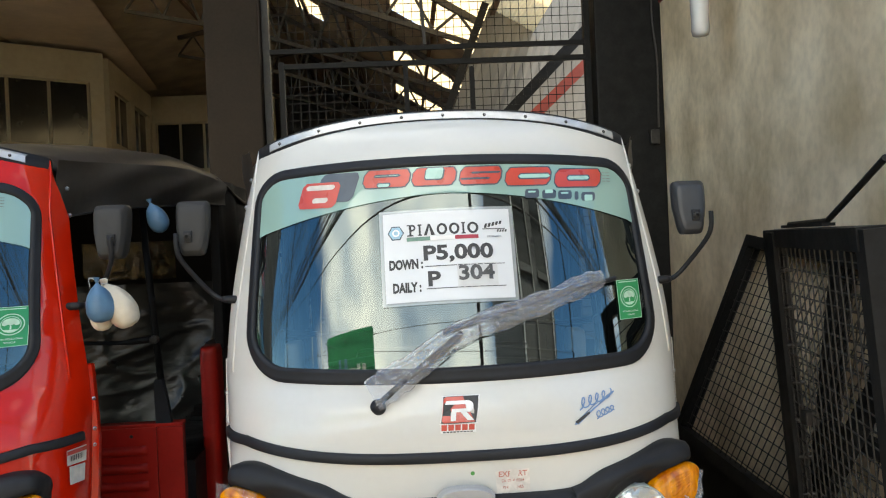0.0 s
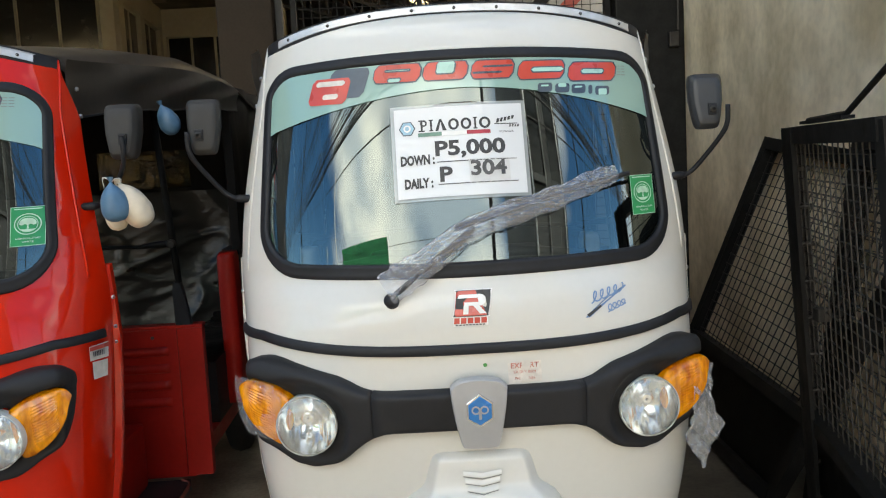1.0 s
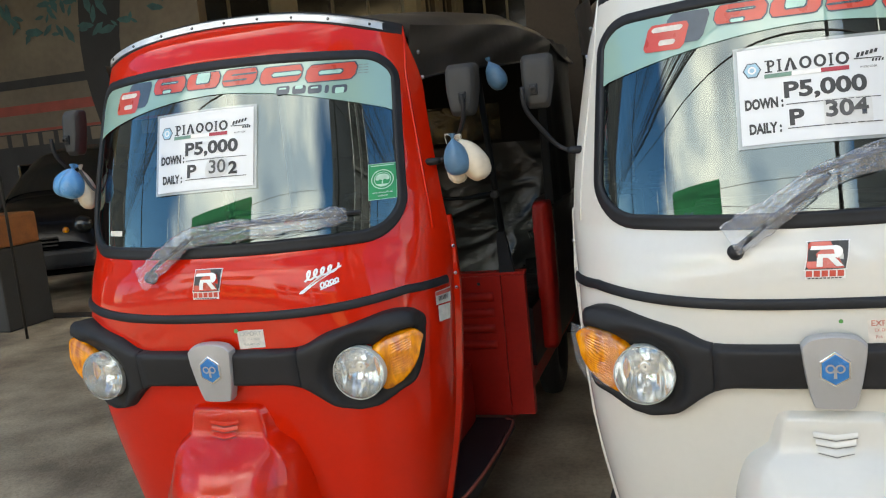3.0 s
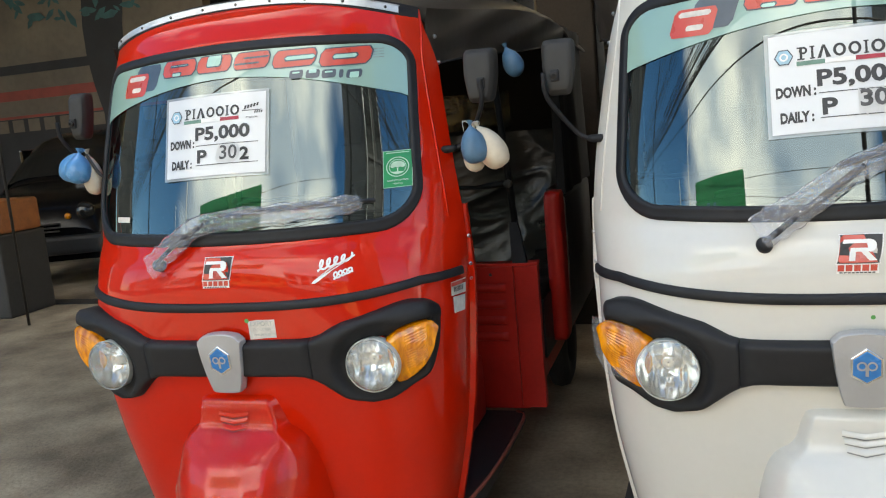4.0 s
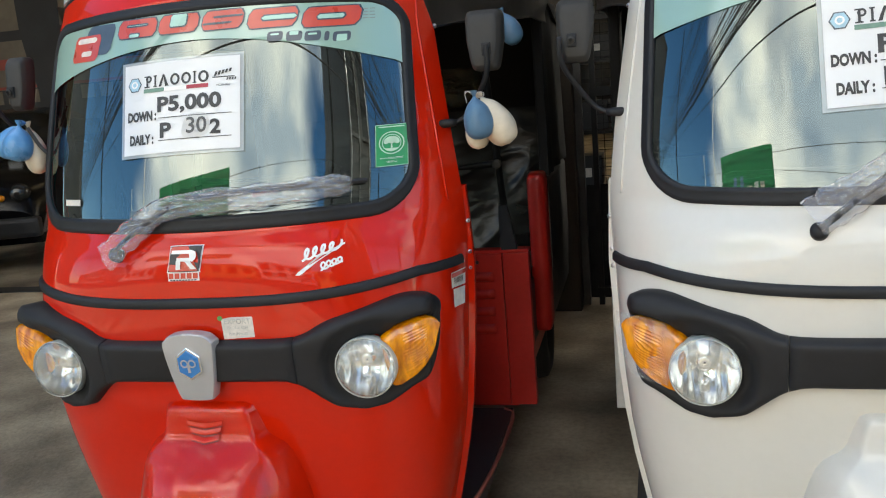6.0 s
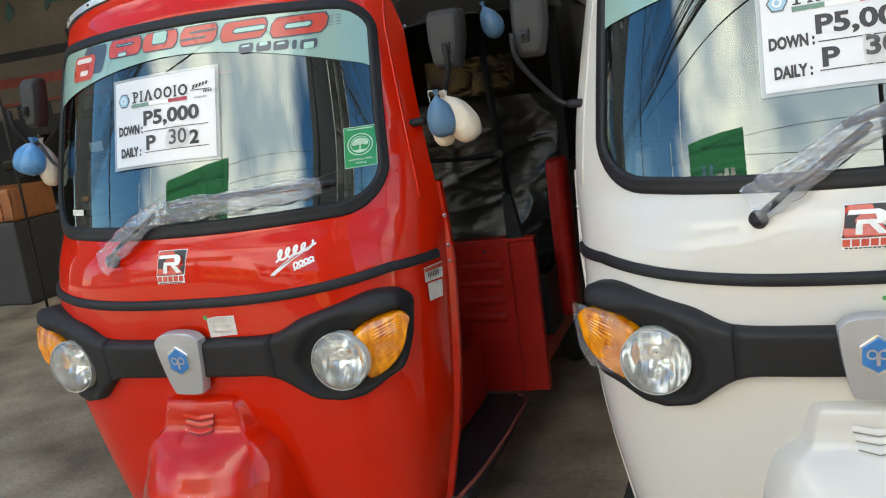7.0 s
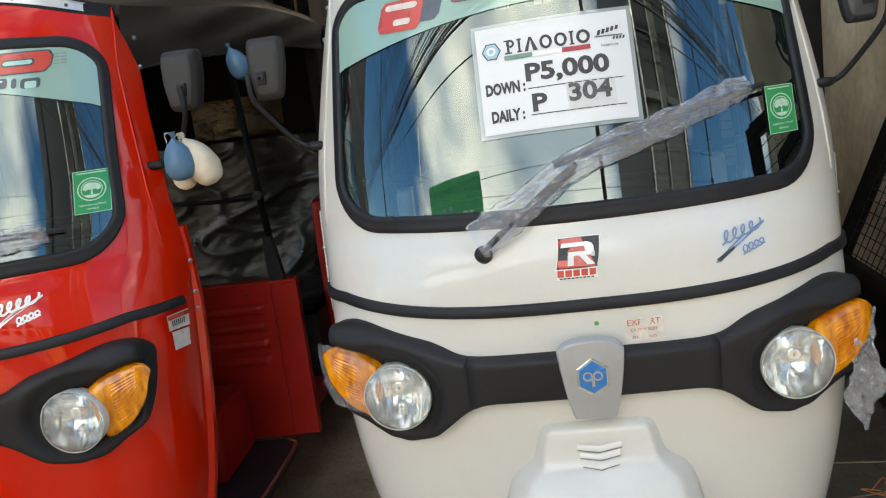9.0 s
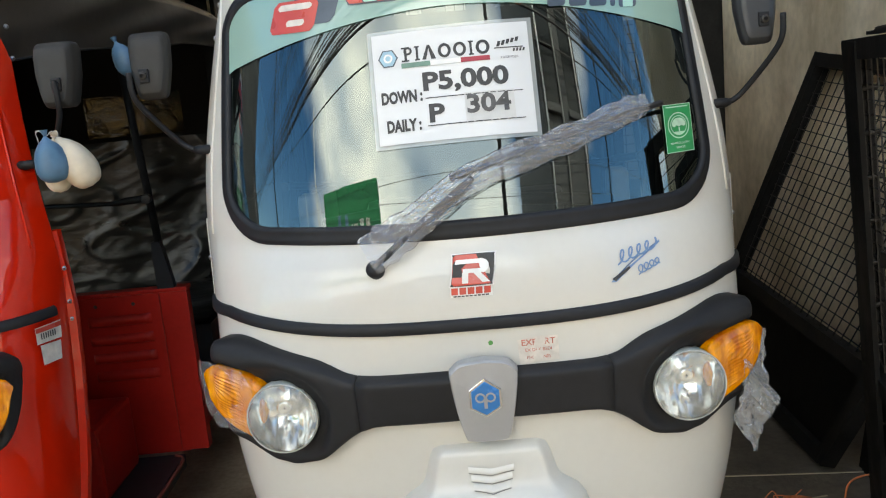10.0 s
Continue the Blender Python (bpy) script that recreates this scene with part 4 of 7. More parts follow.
    long = [-0.464 + 0.928 * k / 60 for k in range(61)]
    bm = bmesh.new()
    grid(bm, [[roof_pt(x, dz, dy * (1 - 0.6 * max(0, abs(x) - 0.38) / 0.096)) for dz, dy in ((-0.014, 0.004), (-0.013, -0.005), (-0.006, -0.006), (0.0, 0.002), (0.021, 0.02), (0.016, 0.05), (0.0, 0.06))] for x in long])
    add("roof_rubber", bm, RUBBER, smooth=True)
    for k in range(9):
        p = roof_pt(-0.40 + 0.1 * k, 0.004, -0.006)
        add("screw", lathe(bmesh.new(), [(0.0042, -0.001), (0.0036, 0.0018), (0.001, 0.0024)], p, (0, -1, 0.3), 8), STEEL_WORN)
    for s in (-1, 1):
        # jamb plate behind the apron, with its rivets
        bm = bmesh.new()
        rows = []
        for z in (0.24, 0.34, 0.44, 0.55, 0.66, 0.78, 0.9, 1.0, 1.075, 1.085):
            o = edge_x(z)
            out = 0.006 + 0.007 * ease((0.98 - z) / 0.08)
            yb = edge_y(z) - 0.002
            rows.append([Vector((s * (o - 0.004), yb, z)), Vector((s * (o + out), yb + 0.012, z)), Vector((s * (o + out + 0.001), yb + 0.022, z)), Vector((s * (o + out), yb + 0.034, z)), Vector((s * (o - 0.02), yb + 0.036, z))])
        grid(bm, rows)
        bmesh.ops.recalc_face_normals(bm, faces=bm.faces)
        plate = add("jamb_plate", bm, paint)
        for z in (1.0, 0.925, 0.885):
            add("rivet", lathe(bmesh.new(), [(0.0055, -0.002), (0.005, 0.002), (0.002, 0.0038)], (s * (edge_x(z) + 0.004), edge_y(z) + 0.006, z), (s * 0.5, -1, 0), 8), SCREW, plate)
        for z in (1.53, 1.46):
            add("rivet", lathe(bmesh.new(), [(0.006, -0.002), (0.0055, 0.002), (0.002, 0.004)], (s * (edge_x(z) + 0.001), edge_y(z) + 0.004, z), (s, -0.4, 0), 8), SCREW, plate)
        crease = [skin(s * (edge_x(z) - 0.026 + 0.012 * ease((z - 1.45) / 0.15)), z, 0.0002) for z in np.linspace(1.06, 1.60, 24)]
        add("pillar_crease", tube(bmesh.new(), crease, 0.0032, 8), paint, smooth=True)
        # mirror: stub, bent arm, housing
        c0 = Vector(((0.602 if paint is WHITE_PAINT else 0.640) if s > 0 else (-0.614 if paint is WHITE_PAINT else -0.562), 1.835, 1.410))
        slim = 0.70 if s < 0 and paint is not WHITE_PAINT else 1.0
        lean = {(1, True): 0.038, (-1, True): 0.030, (1, False): 0.008, (-1, False): 0.048}[(s, paint is WHITE_PAINT)]
        ax = abs(c0.x) + lean
        mir = add("mirror_arm", tube(bmesh.new(), curve_pts([(s * 0.535, 1.856, 1.232), (s * 0.562, 1.862, 1.236), (s * (0.562 + (ax - 0.562) * 0.35), 1.86, 1.258), (s * (0.562 + (ax - 0.562) * 0.86), 1.815, 1.322), (s * ax, 1.794, 1.356), (s * ax, 1.788, 1.398)], 6), 0.0058, 10), RUBBER, text="side mirror on a bent black arm", smooth=True)
        add("stub", tube(bmesh.new(), [(s * 0.508, 1.850, 1.232), (s * 0.545, 1.858, 1.233), (s * 0.556, 1.862, 1.234)], [0.010, 0.010, 0.0075], 12), RUBBER, mir, smooth=True)
        rows = []
        for off, k in ((-0.027, 0.02), (-0.027, 0.5), (-0.0268, 0.79), (-0.0255, 0.82), (-0.013, 0.965), (-0.010, 0.985), (0.004, 1.0), (0.02, 1.0), (0.026, 0.96), (0.024, 0.88), (0.020, 0.86), (0.020, 0.02)):
            row = []
            for j in range(40):
                a = 2 * math.pi * j / 40
                u, v = math.copysign(abs(math.cos(a)) ** 0.27, math.cos(a)), math.copysign(abs(math.sin(a)) ** 0.27, math.sin(a))
                wide = (0.0405 - 0.011 * max(0.0, 0.1 - v)) * slim
                row.append(c0 + Vector((u * wide * k + s * 0.1 * off, off + 0.0084 * v * k, v * 0.067 * k)))
            rows.append(row)
        bm = bmesh.new()
        grid(bm, rows, close=True)
        bmesh.ops.recalc_face_normals(bm, faces=bm.faces)
        add("mirror_housing", bm, MIRROR_DARK if s > 0 and paint is WHITE_PAINT else MIRROR_BACK, mir, smooth=True)
        bm = boxes((c0 + Vector((s * 0.006 - 0.010, -0.036, -0.034)), c0 + Vector((s * 0.006 + 0.010, -0.022, -0.006))), bevel=0.003)
        add("clamp", bm, RUBBER, mir)
        add("clamp_screw", lathe(bmesh.new(), [(0.008, -0.004), (0.008, 0.006), (0.004, 0.008)], c0 + Vector((s * 0.006, -0.036, -0.02)), (0, -1, 0), 10), STEEL_WORN, mir)
    # wiper in its plastic sleeve
    (px, pz), (mx, mz), (bx0, bz0), (bx1, bz1) = wiper
    wip = add("wiper", lathe(bmesh.new(), [(0.016, -0.004), (0.016, 0.014), (0.013, 0.020), (0.006, 0.023), (0.001, 0.0232)], skin(px, pz), skin_normal(px, pz), 20), RUBBER, text="windshield wiper still wrapped in clear plastic", smooth=True)
    arm = [skin(px, pz, 0.02), skin(px + (mx - px) * 0.35, pz + (mz - pz) * 0.35, 0.028), skin(mx, mz, 0.024)]
    add("wiper_arm", tube(bmesh.new(), curve_pts(arm), 0.0075, 8, flat=0.6), RUBBER, wip, smooth=True)
    blade = [skin(bx0 + (bx1 - bx0) * k / 10, bz0 + (bz1 - bz0) * k / 10 + 0.006 * math.sin(math.pi * k / 10), 0.014) for k in range(11)]
    add("wiper_blade", tube(bmesh.new(), blade, 0.006, 6), RUBBER, wip)
    line = [skin(px - 0.010, pz + 0.016, 0.026) if paint is not RED_PAINT else skin(px - 0.022, pz - 0.008, 0.026), skin(px + (mx - px) * 0.45, pz + 0.012 + (mz - pz) * 0.45, 0.030), skin(mx, mz, 0.026), skin(mx + (bx1 - mx) * 0.5, mz + (bz1 - mz) * 0.55, 0.022), skin(bx1 - 0.06, bz1 - 0.004, 0.020), skin(bx1 - 0.03, bz1, 0.018)]
    pts = curve_pts(line, 12)
    n = len(pts)
    rows = []
    for k, q in enumerate(pts):
        t = k / (n - 1)
        d = (pts[min(k + 1, n - 1)] - pts[max(k - 1, 0)]).normalized()
        nm = skin_normal(q.x, q.z)
        ac = nm.cross(d).normalized()
        wide = float(np.interp(t, [0, 0.12, 0.45, 1.0], [0.042, 0.037, 0.028, 0.021])) * (0.85 + 0.35 * abs(noise.noise(Vector((k * 0.23, px * 9, 0)))))
        if t > 0.96:
            wide *= 0.75
        row = []
        for j in range(19):
            a = -0.3 + (math.pi + 0.6) * j / 18
            u, v = math.cos(a), math.sin(a)
            fold = 0.006 * noise.noise(Vector((k * 0.40, u * 3.0 + v, px * 7))) + 0.003 * noise.noise(Vector((k * 1.7, u * 7.0 + v * 3, 2)))
            row.append(q + ac * u * wide + nm * (v * 0.010 + fold - 0.006))
        rows.append(row)
    bm = bmesh.new()
    grid(bm, rows)
    sleeve = add("plastic_sleeve", face_out(bm, (0, -1, 0.2)), WRAP, wip, "crinkled clear plastic sleeve")
    sleeve.visible_shadow = False
    # stickers of the nose
    cz = 0.982
    soft = lambda k: smooth_ring([(-0.036 * k, 0.0), (-0.034 * k, 0.024 * k), (-0.029 * k, 0.0275 * k), (0.037 * k, 0.0275 * k), (0.041 * k, 0.024 * k), (0.038 * k, 0.0), (0.033 * k, -0.022 * k), (0.028 * k, -0.0265 * k), (-0.037 * k, -0.0265 * k), (-0.041 * k, -0.022 * k)], 4)
    stick = add("maker_sticker", drape(poly(bmesh.new(), soft(1.06)), -0.003, cz + 0.010, 0.001), STICKER_WHITE)
    add("sticker_field", drape(poly(bmesh.new(), soft(0.99)), -0.003, cz + 0.010, 0.0022), INK, stick)
    add("sticker_field", drape(poly(bmesh.new(), [(-0.0335, 0.022), (-0.028, 0.0262), (0.008, 0.0262), (0.030, -0.0245), (-0.036, -0.0252), (-0.0395, -0.021)]), -0.003, cz + 0.010, 0.0038), STICKER_RED, stick)
    bm = bmesh.new()
    ring = smooth_ring([(0.012, 0.017), (0.024, 0.016), (0.029, 0.009), (0.026, 0.0), (0.016, -0.004)], 4)
    poly(bm, [(-0.031, 0.011), (-0.028, 0.018), (0.014, 0.018), (0.014, 0.011)]), poly(bm, ring)
    rect(bm, -0.018, -0.004, 0.018, 0.003, 1, 0.1), rect(bm, -0.021, -0.0215, -0.010, -0.003, 1, 0.1)
    poly(bm, [(0.000, -0.003), (0.014, -0.004), (0.029, -0.021), (0.015, -0.021)])
    add("sticker_figure", drape(bm, -0.003, cz + 0.010, 0.0054), STICKER_WHITE, stick)
    add("sticker_foot", drape(rect(bmesh.new(), -0.043, -0.036, 0.032, -0.018, 4), -0.003, cz, 0.0009), STICKER_WHITE, stick)
    for k in range(5):
        u = -0.0415 + 0.0146 * k
        bm = rect(bmesh.new(), u, -0.0310, u + 0.0118, -0.0190, 1, 0.06)
        add("sticker_block", drape(bm, -0.003, cz, 0.0016), STICKER_RED, stick)
    for k in range(9):
        add("sticker_line", drape(rect(bmesh.new(), -0.038 + 0.0072 * k, -0.0352, -0.0325 + 0.0072 * k, -0.0328), -0.003, cz, 0.0016), INK, stick)
    # model script: slanted strokes
    dark = paint is WHITE_PAINT
    bm = bmesh.new()
    poly(bm, [(-0.050, -0.034), (-0.045, -0.028), (-0.006, 0.000), (0.050, 0.026), (0.050, 0.022), (0.000, -0.006), (-0.040, -0.034)])
    for u0, u1, v0, rise, tall, waves, thick in ((-0.034, 0.040, 0.006, 0.016, 0.012, 4.5, 0.0016 if dark else 0.0024), (0.002, 0.046, -0.020, 0.012, 0.008, 4.0, 0.0013 if dark else 0.0019)):
        line = []
        for k in range(57):
            t = k / 56
            wv = math.sin(2 * math.pi * waves * t - 1.3)
            line.append((u0 + (u1 - u0) * t + 0.007 * math.cos(2 * math.pi * waves * t - 1.0) + 0.4 * tall * wv, v0 + rise * t + tall * wv * (1 - 0.35 * t)))
        rows = []
        for k in range(57):
            (ax, ay), (bx, by) = line[max(k - 1, 0)], line[min(k + 1, 56)]
            d = math.hypot(bx - ax, by - ay) or 1.0
            px_, py_ = -(by - ay) / d * thick, (bx - ax) / d * thick
            rows.append([Vector((line[k][0] - px_, line[k][1] - py_, 0)), Vector((line[k][0] + px_, line[k][1] + py_, 0))])
        grid(bm, rows)
    add("model_script", drape(bm, 0.292, 0.979, 0.003), PALE_BLUE if dark else STICKER_WHITE, text="pale blue script emblem" if dark else "chrome script emblem")
    if dark:
        bm = bmesh.new()
        poly(bm, [(-0.048, -0.028), (-0.042, -0.033), (-0.012, -0.014), (-0.014, -0.010)])
        add("script_stroke", drape(bm, 0.292, 0.979, 0.0036), INK)
    # export label
    ring = [(-0.037, 0.020), (-0.012, 0.024), (0.036, 0.024), (0.037, -0.022), (0.010, -0.023), (-0.035, -0.026)]
    lab = add("export_label", drape(poly(bmesh.new(), ring), 0.103, 0.838, 0.001), STICKER_CREAM, text="worn paper export label")
    tone = RED_INK if dark else INK_PALE
    add("print", drape(words("EXPORT", 0.0165, 0.01), 0.103, 0.852, 0.0018), tone, lab)
    add("print", drape(words("EX DLX BSE4", 0.0085, 0.006), 0.103, 0.838, 0.0018), tone, lab)
    add("print", drape(words("PHILIPPINES", 0.0085, 0.006), 0.103, 0.824, 0.0018), tone, lab)
    if dark:
        tear = smooth_ring([(-0.008, -0.004), (0.004, -0.008), (0.011, 0.002), (0.008, 0.012), (-0.006, 0.010)], 4)
        add("worn_patch", drape(poly(bmesh.new(), tear), 0.1055, 0.851, 0.0024), STICKER_CREAM, lab)
        add("worn_patch", drape(poly(bmesh.new(), tear), 0.101, 0.825, 0.0024), STICKER_CREAM, lab)
    add("dot_sticker", drape(disc(bmesh.new(), 0, 0, 0.0045 if dark else 0.006, 12), *((0.018, 0.858) if dark else (0.064, 0.860)), 0.0016), GREEN_DOT)
    # green emission sticker on the glass
    g = add("green_sticker", drape(rect(bmesh.new(), -eco_half, -0.045, eco_half, 0.045, 6), eco, 1.198, 0.0022), STICKER_GREEN, pane, "green non-polluting vehicle sticker")
    bm = bmesh.new()
    for x0, y0, x1, y1 in ((-1, -1, 1, -0.975), (-1, 0.975, 1, 1), (-1, -1, -0.965, 1), (0.965, -1, 1, 1), (-0.8, 0.86, 0.8, 0.91)):
        rect(bm, x0 * eco_half, y0 * 0.045, x1 * eco_half, y1 * 0.045, 2)
    add("border", drape(bm, eco, 1.198, 0.003), mat_pale_green, g)
    add("ring", drape(disc(bmesh.new(), 0, 0, 0.0245, 30, 0.0222), eco, 1.203, 0.003), mat_pale_green, g)
    add("ring", drape(disc(bmesh.new(), 0, 0, 0.0185, 30, 0.0170), eco, 1.203, 0.003), mat_pale_green, g)
    bm = poly(bmesh.new(), smooth_ring([(-0.0150, 0.000), (-0.0140, 0.007), (-0.008, 0.0125), (0.0, 0.0140), (0.008, 0.0125), (0.0140, 0.007), (0.0150, 0.000), (0.010, -0.0025), (0.005, 0.000), (0.0, -0.0025), (-0.005, 0.000), (-0.010, -0.0025)], 3))
    poly(bm, [(-0.0012, -0.003), (0.0012, -0.003), (0.0018, -0.011), (-0.0018, -0.011)])
    poly(bm, [(0.0175 * math.cos(radians(222 + 12 * k)), 0.0175 * math.sin(radians(222 + 12 * k))) for k in range(9)])
    add("figure", drape(bm, eco, 1.203, 0.0034), mat_pale_green, g)
    add("print", drape(words("NON POLLUTING", 0.0055), eco, 1.170, 0.003), STICKER_WHITE, g)
    add("print", drape(words("VEHICLE", 0.0055), eco, 1.162, 0.003), STICKER_WHITE, g)
    # cab inside: floor, dash, handlebar, seat, lining
    add("cab_floor", boxes(((-0.53, 1.86, 0.22), (0.53, 2.56, 0.26)), ((-0.45, 1.75, 0.222), (0.45, 1.86, 0.258))), DARK_TRIM)
    add("dashboard", boxes(((-0.36, 1.70, 0.86), (0.36, 1.84, 1.03)), ((-0.47, 1.84, 0.86), (0.47, 1.92, 1.0)), ((-0.09, 1.78, 0.26), (0.09, 1.92, 0.92)), bevel=0.02), DARK_TRIM)
    add("handlebar", tube(bmesh.new(), curve_pts([(-0.33, 2.02, 1.03), (-0.12, 1.94, 1.06), (0.12, 1.94, 1.06), (0.33, 2.02, 1.03)]), 0.014, 8), RUBBER, smooth=True)
    add("driver_seat", boxes(((-0.3, 2.18, 0.50), (0.3, 2.5, 0.62)), ((-0.28, 2.44, 0.66), (0.28, 2.52, 1.02)), bevel=0.03), DARK_TRIM)
    # bulkhead behind the driver: red or white pressing with slots
    y = 2.555
    bulk = add("bulkhead", boxes(((-0.605, y, 0.276), (0.525, y + 0.03, 0.785)), ((0.528, y - 0.004, 0.276), (0.612, y + 0.034, 0.785)), ((-0.605, y, 0.785), (0.612, y + 0.05, 0.797)), bevel=0.003), inner, text="pressed steel bulkhead with slots behind the driver")
    for k in range(4):
        z = 0.70 - 0.058 * k
        bm = bmesh.new()
        rows = []
        for x in (0.30, 0.31, 0.32, 0.40, 0.475, 0.485, 0.495):
            q = 0.0 if x in (0.30, 0.495) else 1.0
            rows.append([Vector((x, y - 0.001, z + 0.026)), Vector((x, y - 0.014 * q - 0.001, z + 0.018)), Vector((x, y - 0.010 * q - 0.001, z + 0.0)), Vector((x, y - 0.001, z - 0.006))])
        grid(bm, rows)
        bmesh.ops.recalc_face_normals(bm, faces=bm.faces)
        add("slot", bm, inner, bulk, smooth=True)
    for x in (0.33, 0.445):
        add("bolt_hole", lathe(bmesh.new(), [(0.006, 0.0), (0.005, 0.002), (0.001, 0.002)], (x, y - 0.001, 0.758), (0, -1, 0), 8), INK, bulk)
    add("seat_box", boxes(((-0.24, 2.25, 0.26), (0.40, 2.53, 0.48)), bevel=0.015), inner)
    # rear body: flanks, arches, floor, seat
    for s in (-1, 1):
        bm = bmesh.new()
        rows = []
        for yy in (3.30, 3.31, 3.33, 3.6, 3.9, 4.15):
            o = 0.60 if yy > 3.25 else 0.585
            rows.append([Vector((s * (o - 0.05), yy, 0.34)), Vector((s * o, yy, 0.36)), Vector((s * (o + 0.012), yy, 0.62)), Vector((s * (o + 0.01), yy, 0.93)), Vector((s * (o - 0.012), yy, 0.968)), Vector((s * (o - 0.07), yy, 0.972)), Vector((s * (o - 0.078), yy, 0.34))])
        grid(bm, rows)
        bm.faces.new([v for v in list(bm.verts)[:7]])
        bmesh.ops.recalc_face_normals(bm, faces=bm.faces)
        add("rear_flank", bm, VINYL, smooth=False)
        bm = bmesh.new()
        rows = []
        for yy, k in ((3.15, 0.2), (3.155, 0.7), (3.165, 0.92), (3.185, 1.0), (3.26, 1.0), (3.285, 0.92), (3.295, 0.7)):
            rows.append([Vector((s * (0.575 + 0.036 * k * math.copysign(abs(math.cos(q)) ** 0.25, math.cos(q))), yy, 0.66 + 0.315 * (0.9 + 0.1 * k) * math.copysign(abs(math.sin(q)) ** 0.14, math.sin(q)))) for q in np.linspace(0, 2 * math.pi, 33)[:-1]])
        vs = grid(bm, rows, close=True)
        bm.faces.new(vs[0]), bm.faces.new(vs[-1][::-1])
        bmesh.ops.recalc_face_normals(bm, faces=bm.faces)
        add("arm_rest", bm, inner, text="rounded painted side arm of the rear body", smooth=True)
        w = add("rear_wheel", lathe(bmesh.new(), [(0.10, -0.045), (0.17, -0.05), (0.205, -0.035), (0.215, 0.0), (0.205, 0.035), (0.17, 0.05), (0.10, 0.045), (0.10, -0.045)], (s * 0.50, 3.62, 0.216), (1, 0, 0), 32), TYRE, smooth=True)
        add("rim", lathe(bmesh.new(), [(0.10, -0.043 * s), (0.05, -0.02 * s), (0.0, -0.03 * s)], (s * 0.52, 3.62, 0.216), (s, 0, 0), 20), SILVER, w)
        # canopy struts
        st = add("canopy_strut", tube(bmesh.new(), [(s * 0.480, 2.64, 1.62), (s * 0.512, 2.61, 1.25), (s * 0.550, 2.58, 0.80)], 0.013, 10, flat=0.6), STEEL_BLACK, smooth=True)
        bm = bmesh.new()
        rows = [[Vector((s * 0.550 - s * 0.085 * (z - 0.80) + u, 2.57 + v, z)) for u, v in ((-k, -0.014), (k, -0.014), (k, 0.014), (-k, 0.014))] for z, k in ((0.79, 0.026), (0.90, 0.018), (0.94, 0.012))]
        grid(bm, rows, close=True)
        add("strut_boot", bm, RUBBER, st)
        add("side_rod", tube(bmesh.new(), [(s * 0.524, 2.60, 1.07), (s * 0.46, 2.60, 1.066), (s * 0.41, 2.60, 1.062), (s * 0.10, 2.60, 1.075)], [0.012, 0.011, 0.007, 0.007], 8), STEEL_BLACK, st, smooth=True)
        add("rod_eye", lathe(bmesh.new(), [(0.014, -0.012), (0.014, 0.012), (0.007, 0.014), (0.001, 0.014)], (s * 0.526, 2.58, 1.07), (0, -1, 0), 12), STEEL_WORN, st)
        # corner post of the canopy, wrapped in vinyl
        add("canopy_post", boxes(((s * 0.60 - 0.02, 3.28, 0.95), (s * 0.60 + 0.02, 3.34, 1.66)), bevel=0.008), VINYL_MATT)
        bm = bmesh.new()
        grid(bm, [[Vector((s * (0.612 + 0.008 * math.sin(yy * 19 + z * 5)), yy, z)) for z in np.linspace(0.95, 1.66, 14)] for yy in np.linspace(3.30, 4.15, 16)])
        add("side_curtain", bm, VINYL_MATT, smooth=True)
    add("rear_floor", boxes(((-0.55, 2.56, 0.27), (0.55, 4.1, 0.33))), inner)
    add("rear_panel", boxes(((-0.58, 4.1, 0.34), (0.58, 4.14, 0.95))), inner)
    bm = bmesh.new()
    crest = lambda a, b, c: max(0.0, 1 - abs(noise.noise(Vector((a, b, c)))) * 3.5) ** 2
    grid(bm, [[Vector((x, 3.62 + 0.10 * (z - 0.6) + 0.03 * math.cos(x * 3) + 0.025 * noise.noise(Vector((x * 4, z * 3, 3))) - 0.009 * crest(x * 3 + z * 4, z * 7 - x * 3, 5) - 0.003 * crest(x * 9 - z * 6, z * 15, 1), z)) for z in np.linspace(0.55, 1.22, 60)] for x in np.linspace(-0.55, 0.55, 90)])
    grid(bm, [[Vector((x, yy, 0.60 + 0.03 * noise.noise(Vector((x * 4, yy * 4, 7))))) for yy in np.linspace(2.95, 3.62, 14)] for x in np.linspace(-0.55, 0.55, 30)])
    bmesh.ops.recalc_face_normals(bm, faces=bm.faces)
    seat = add("passenger_seat", bm, SEAT_WRAP, text="black passenger seat under wrinkled clear plastic", smooth=True)
    add("seat_base", boxes(((-0.55, 2.97, 0.33), (0.55, 3.6, 0.57))), DARK_TRIM)
    # back curtain with a window
    for lo, hi in (((-0.6, 4.08, 0.95), (-0.22, 4.10, 1.66)), ((0.24, 4.08, 0.95), (0.6, 4.10, 1.66)), ((-0.22, 4.08, 1.42), (0.24, 4.10, 1.66)), ((-0.22, 4.08, 0.95), (0.24, 4.10, 1.23))):
        add("back_curtain", boxes((lo, hi)), VINYL_MATT)
    win = add("back_window", boxes(((-0.22, 4.088, 1.23), (0.24, 4.092, 1.42))), CLEAR)
    win.visible_shadow = False
    # canopy: roof sheet and a scalloped valance
    bm = bmesh.new()
    rows = []
    for k in range(40):
        t = k / 39
        yy = 1.83 + (4.16 - 1.83) * t
        lead = (1 - t) ** 2
        wide = 0.468 + (0.632 - 0.468) * min(1, max(0, (yy - 1.83) / 0.9)) ** 0.7
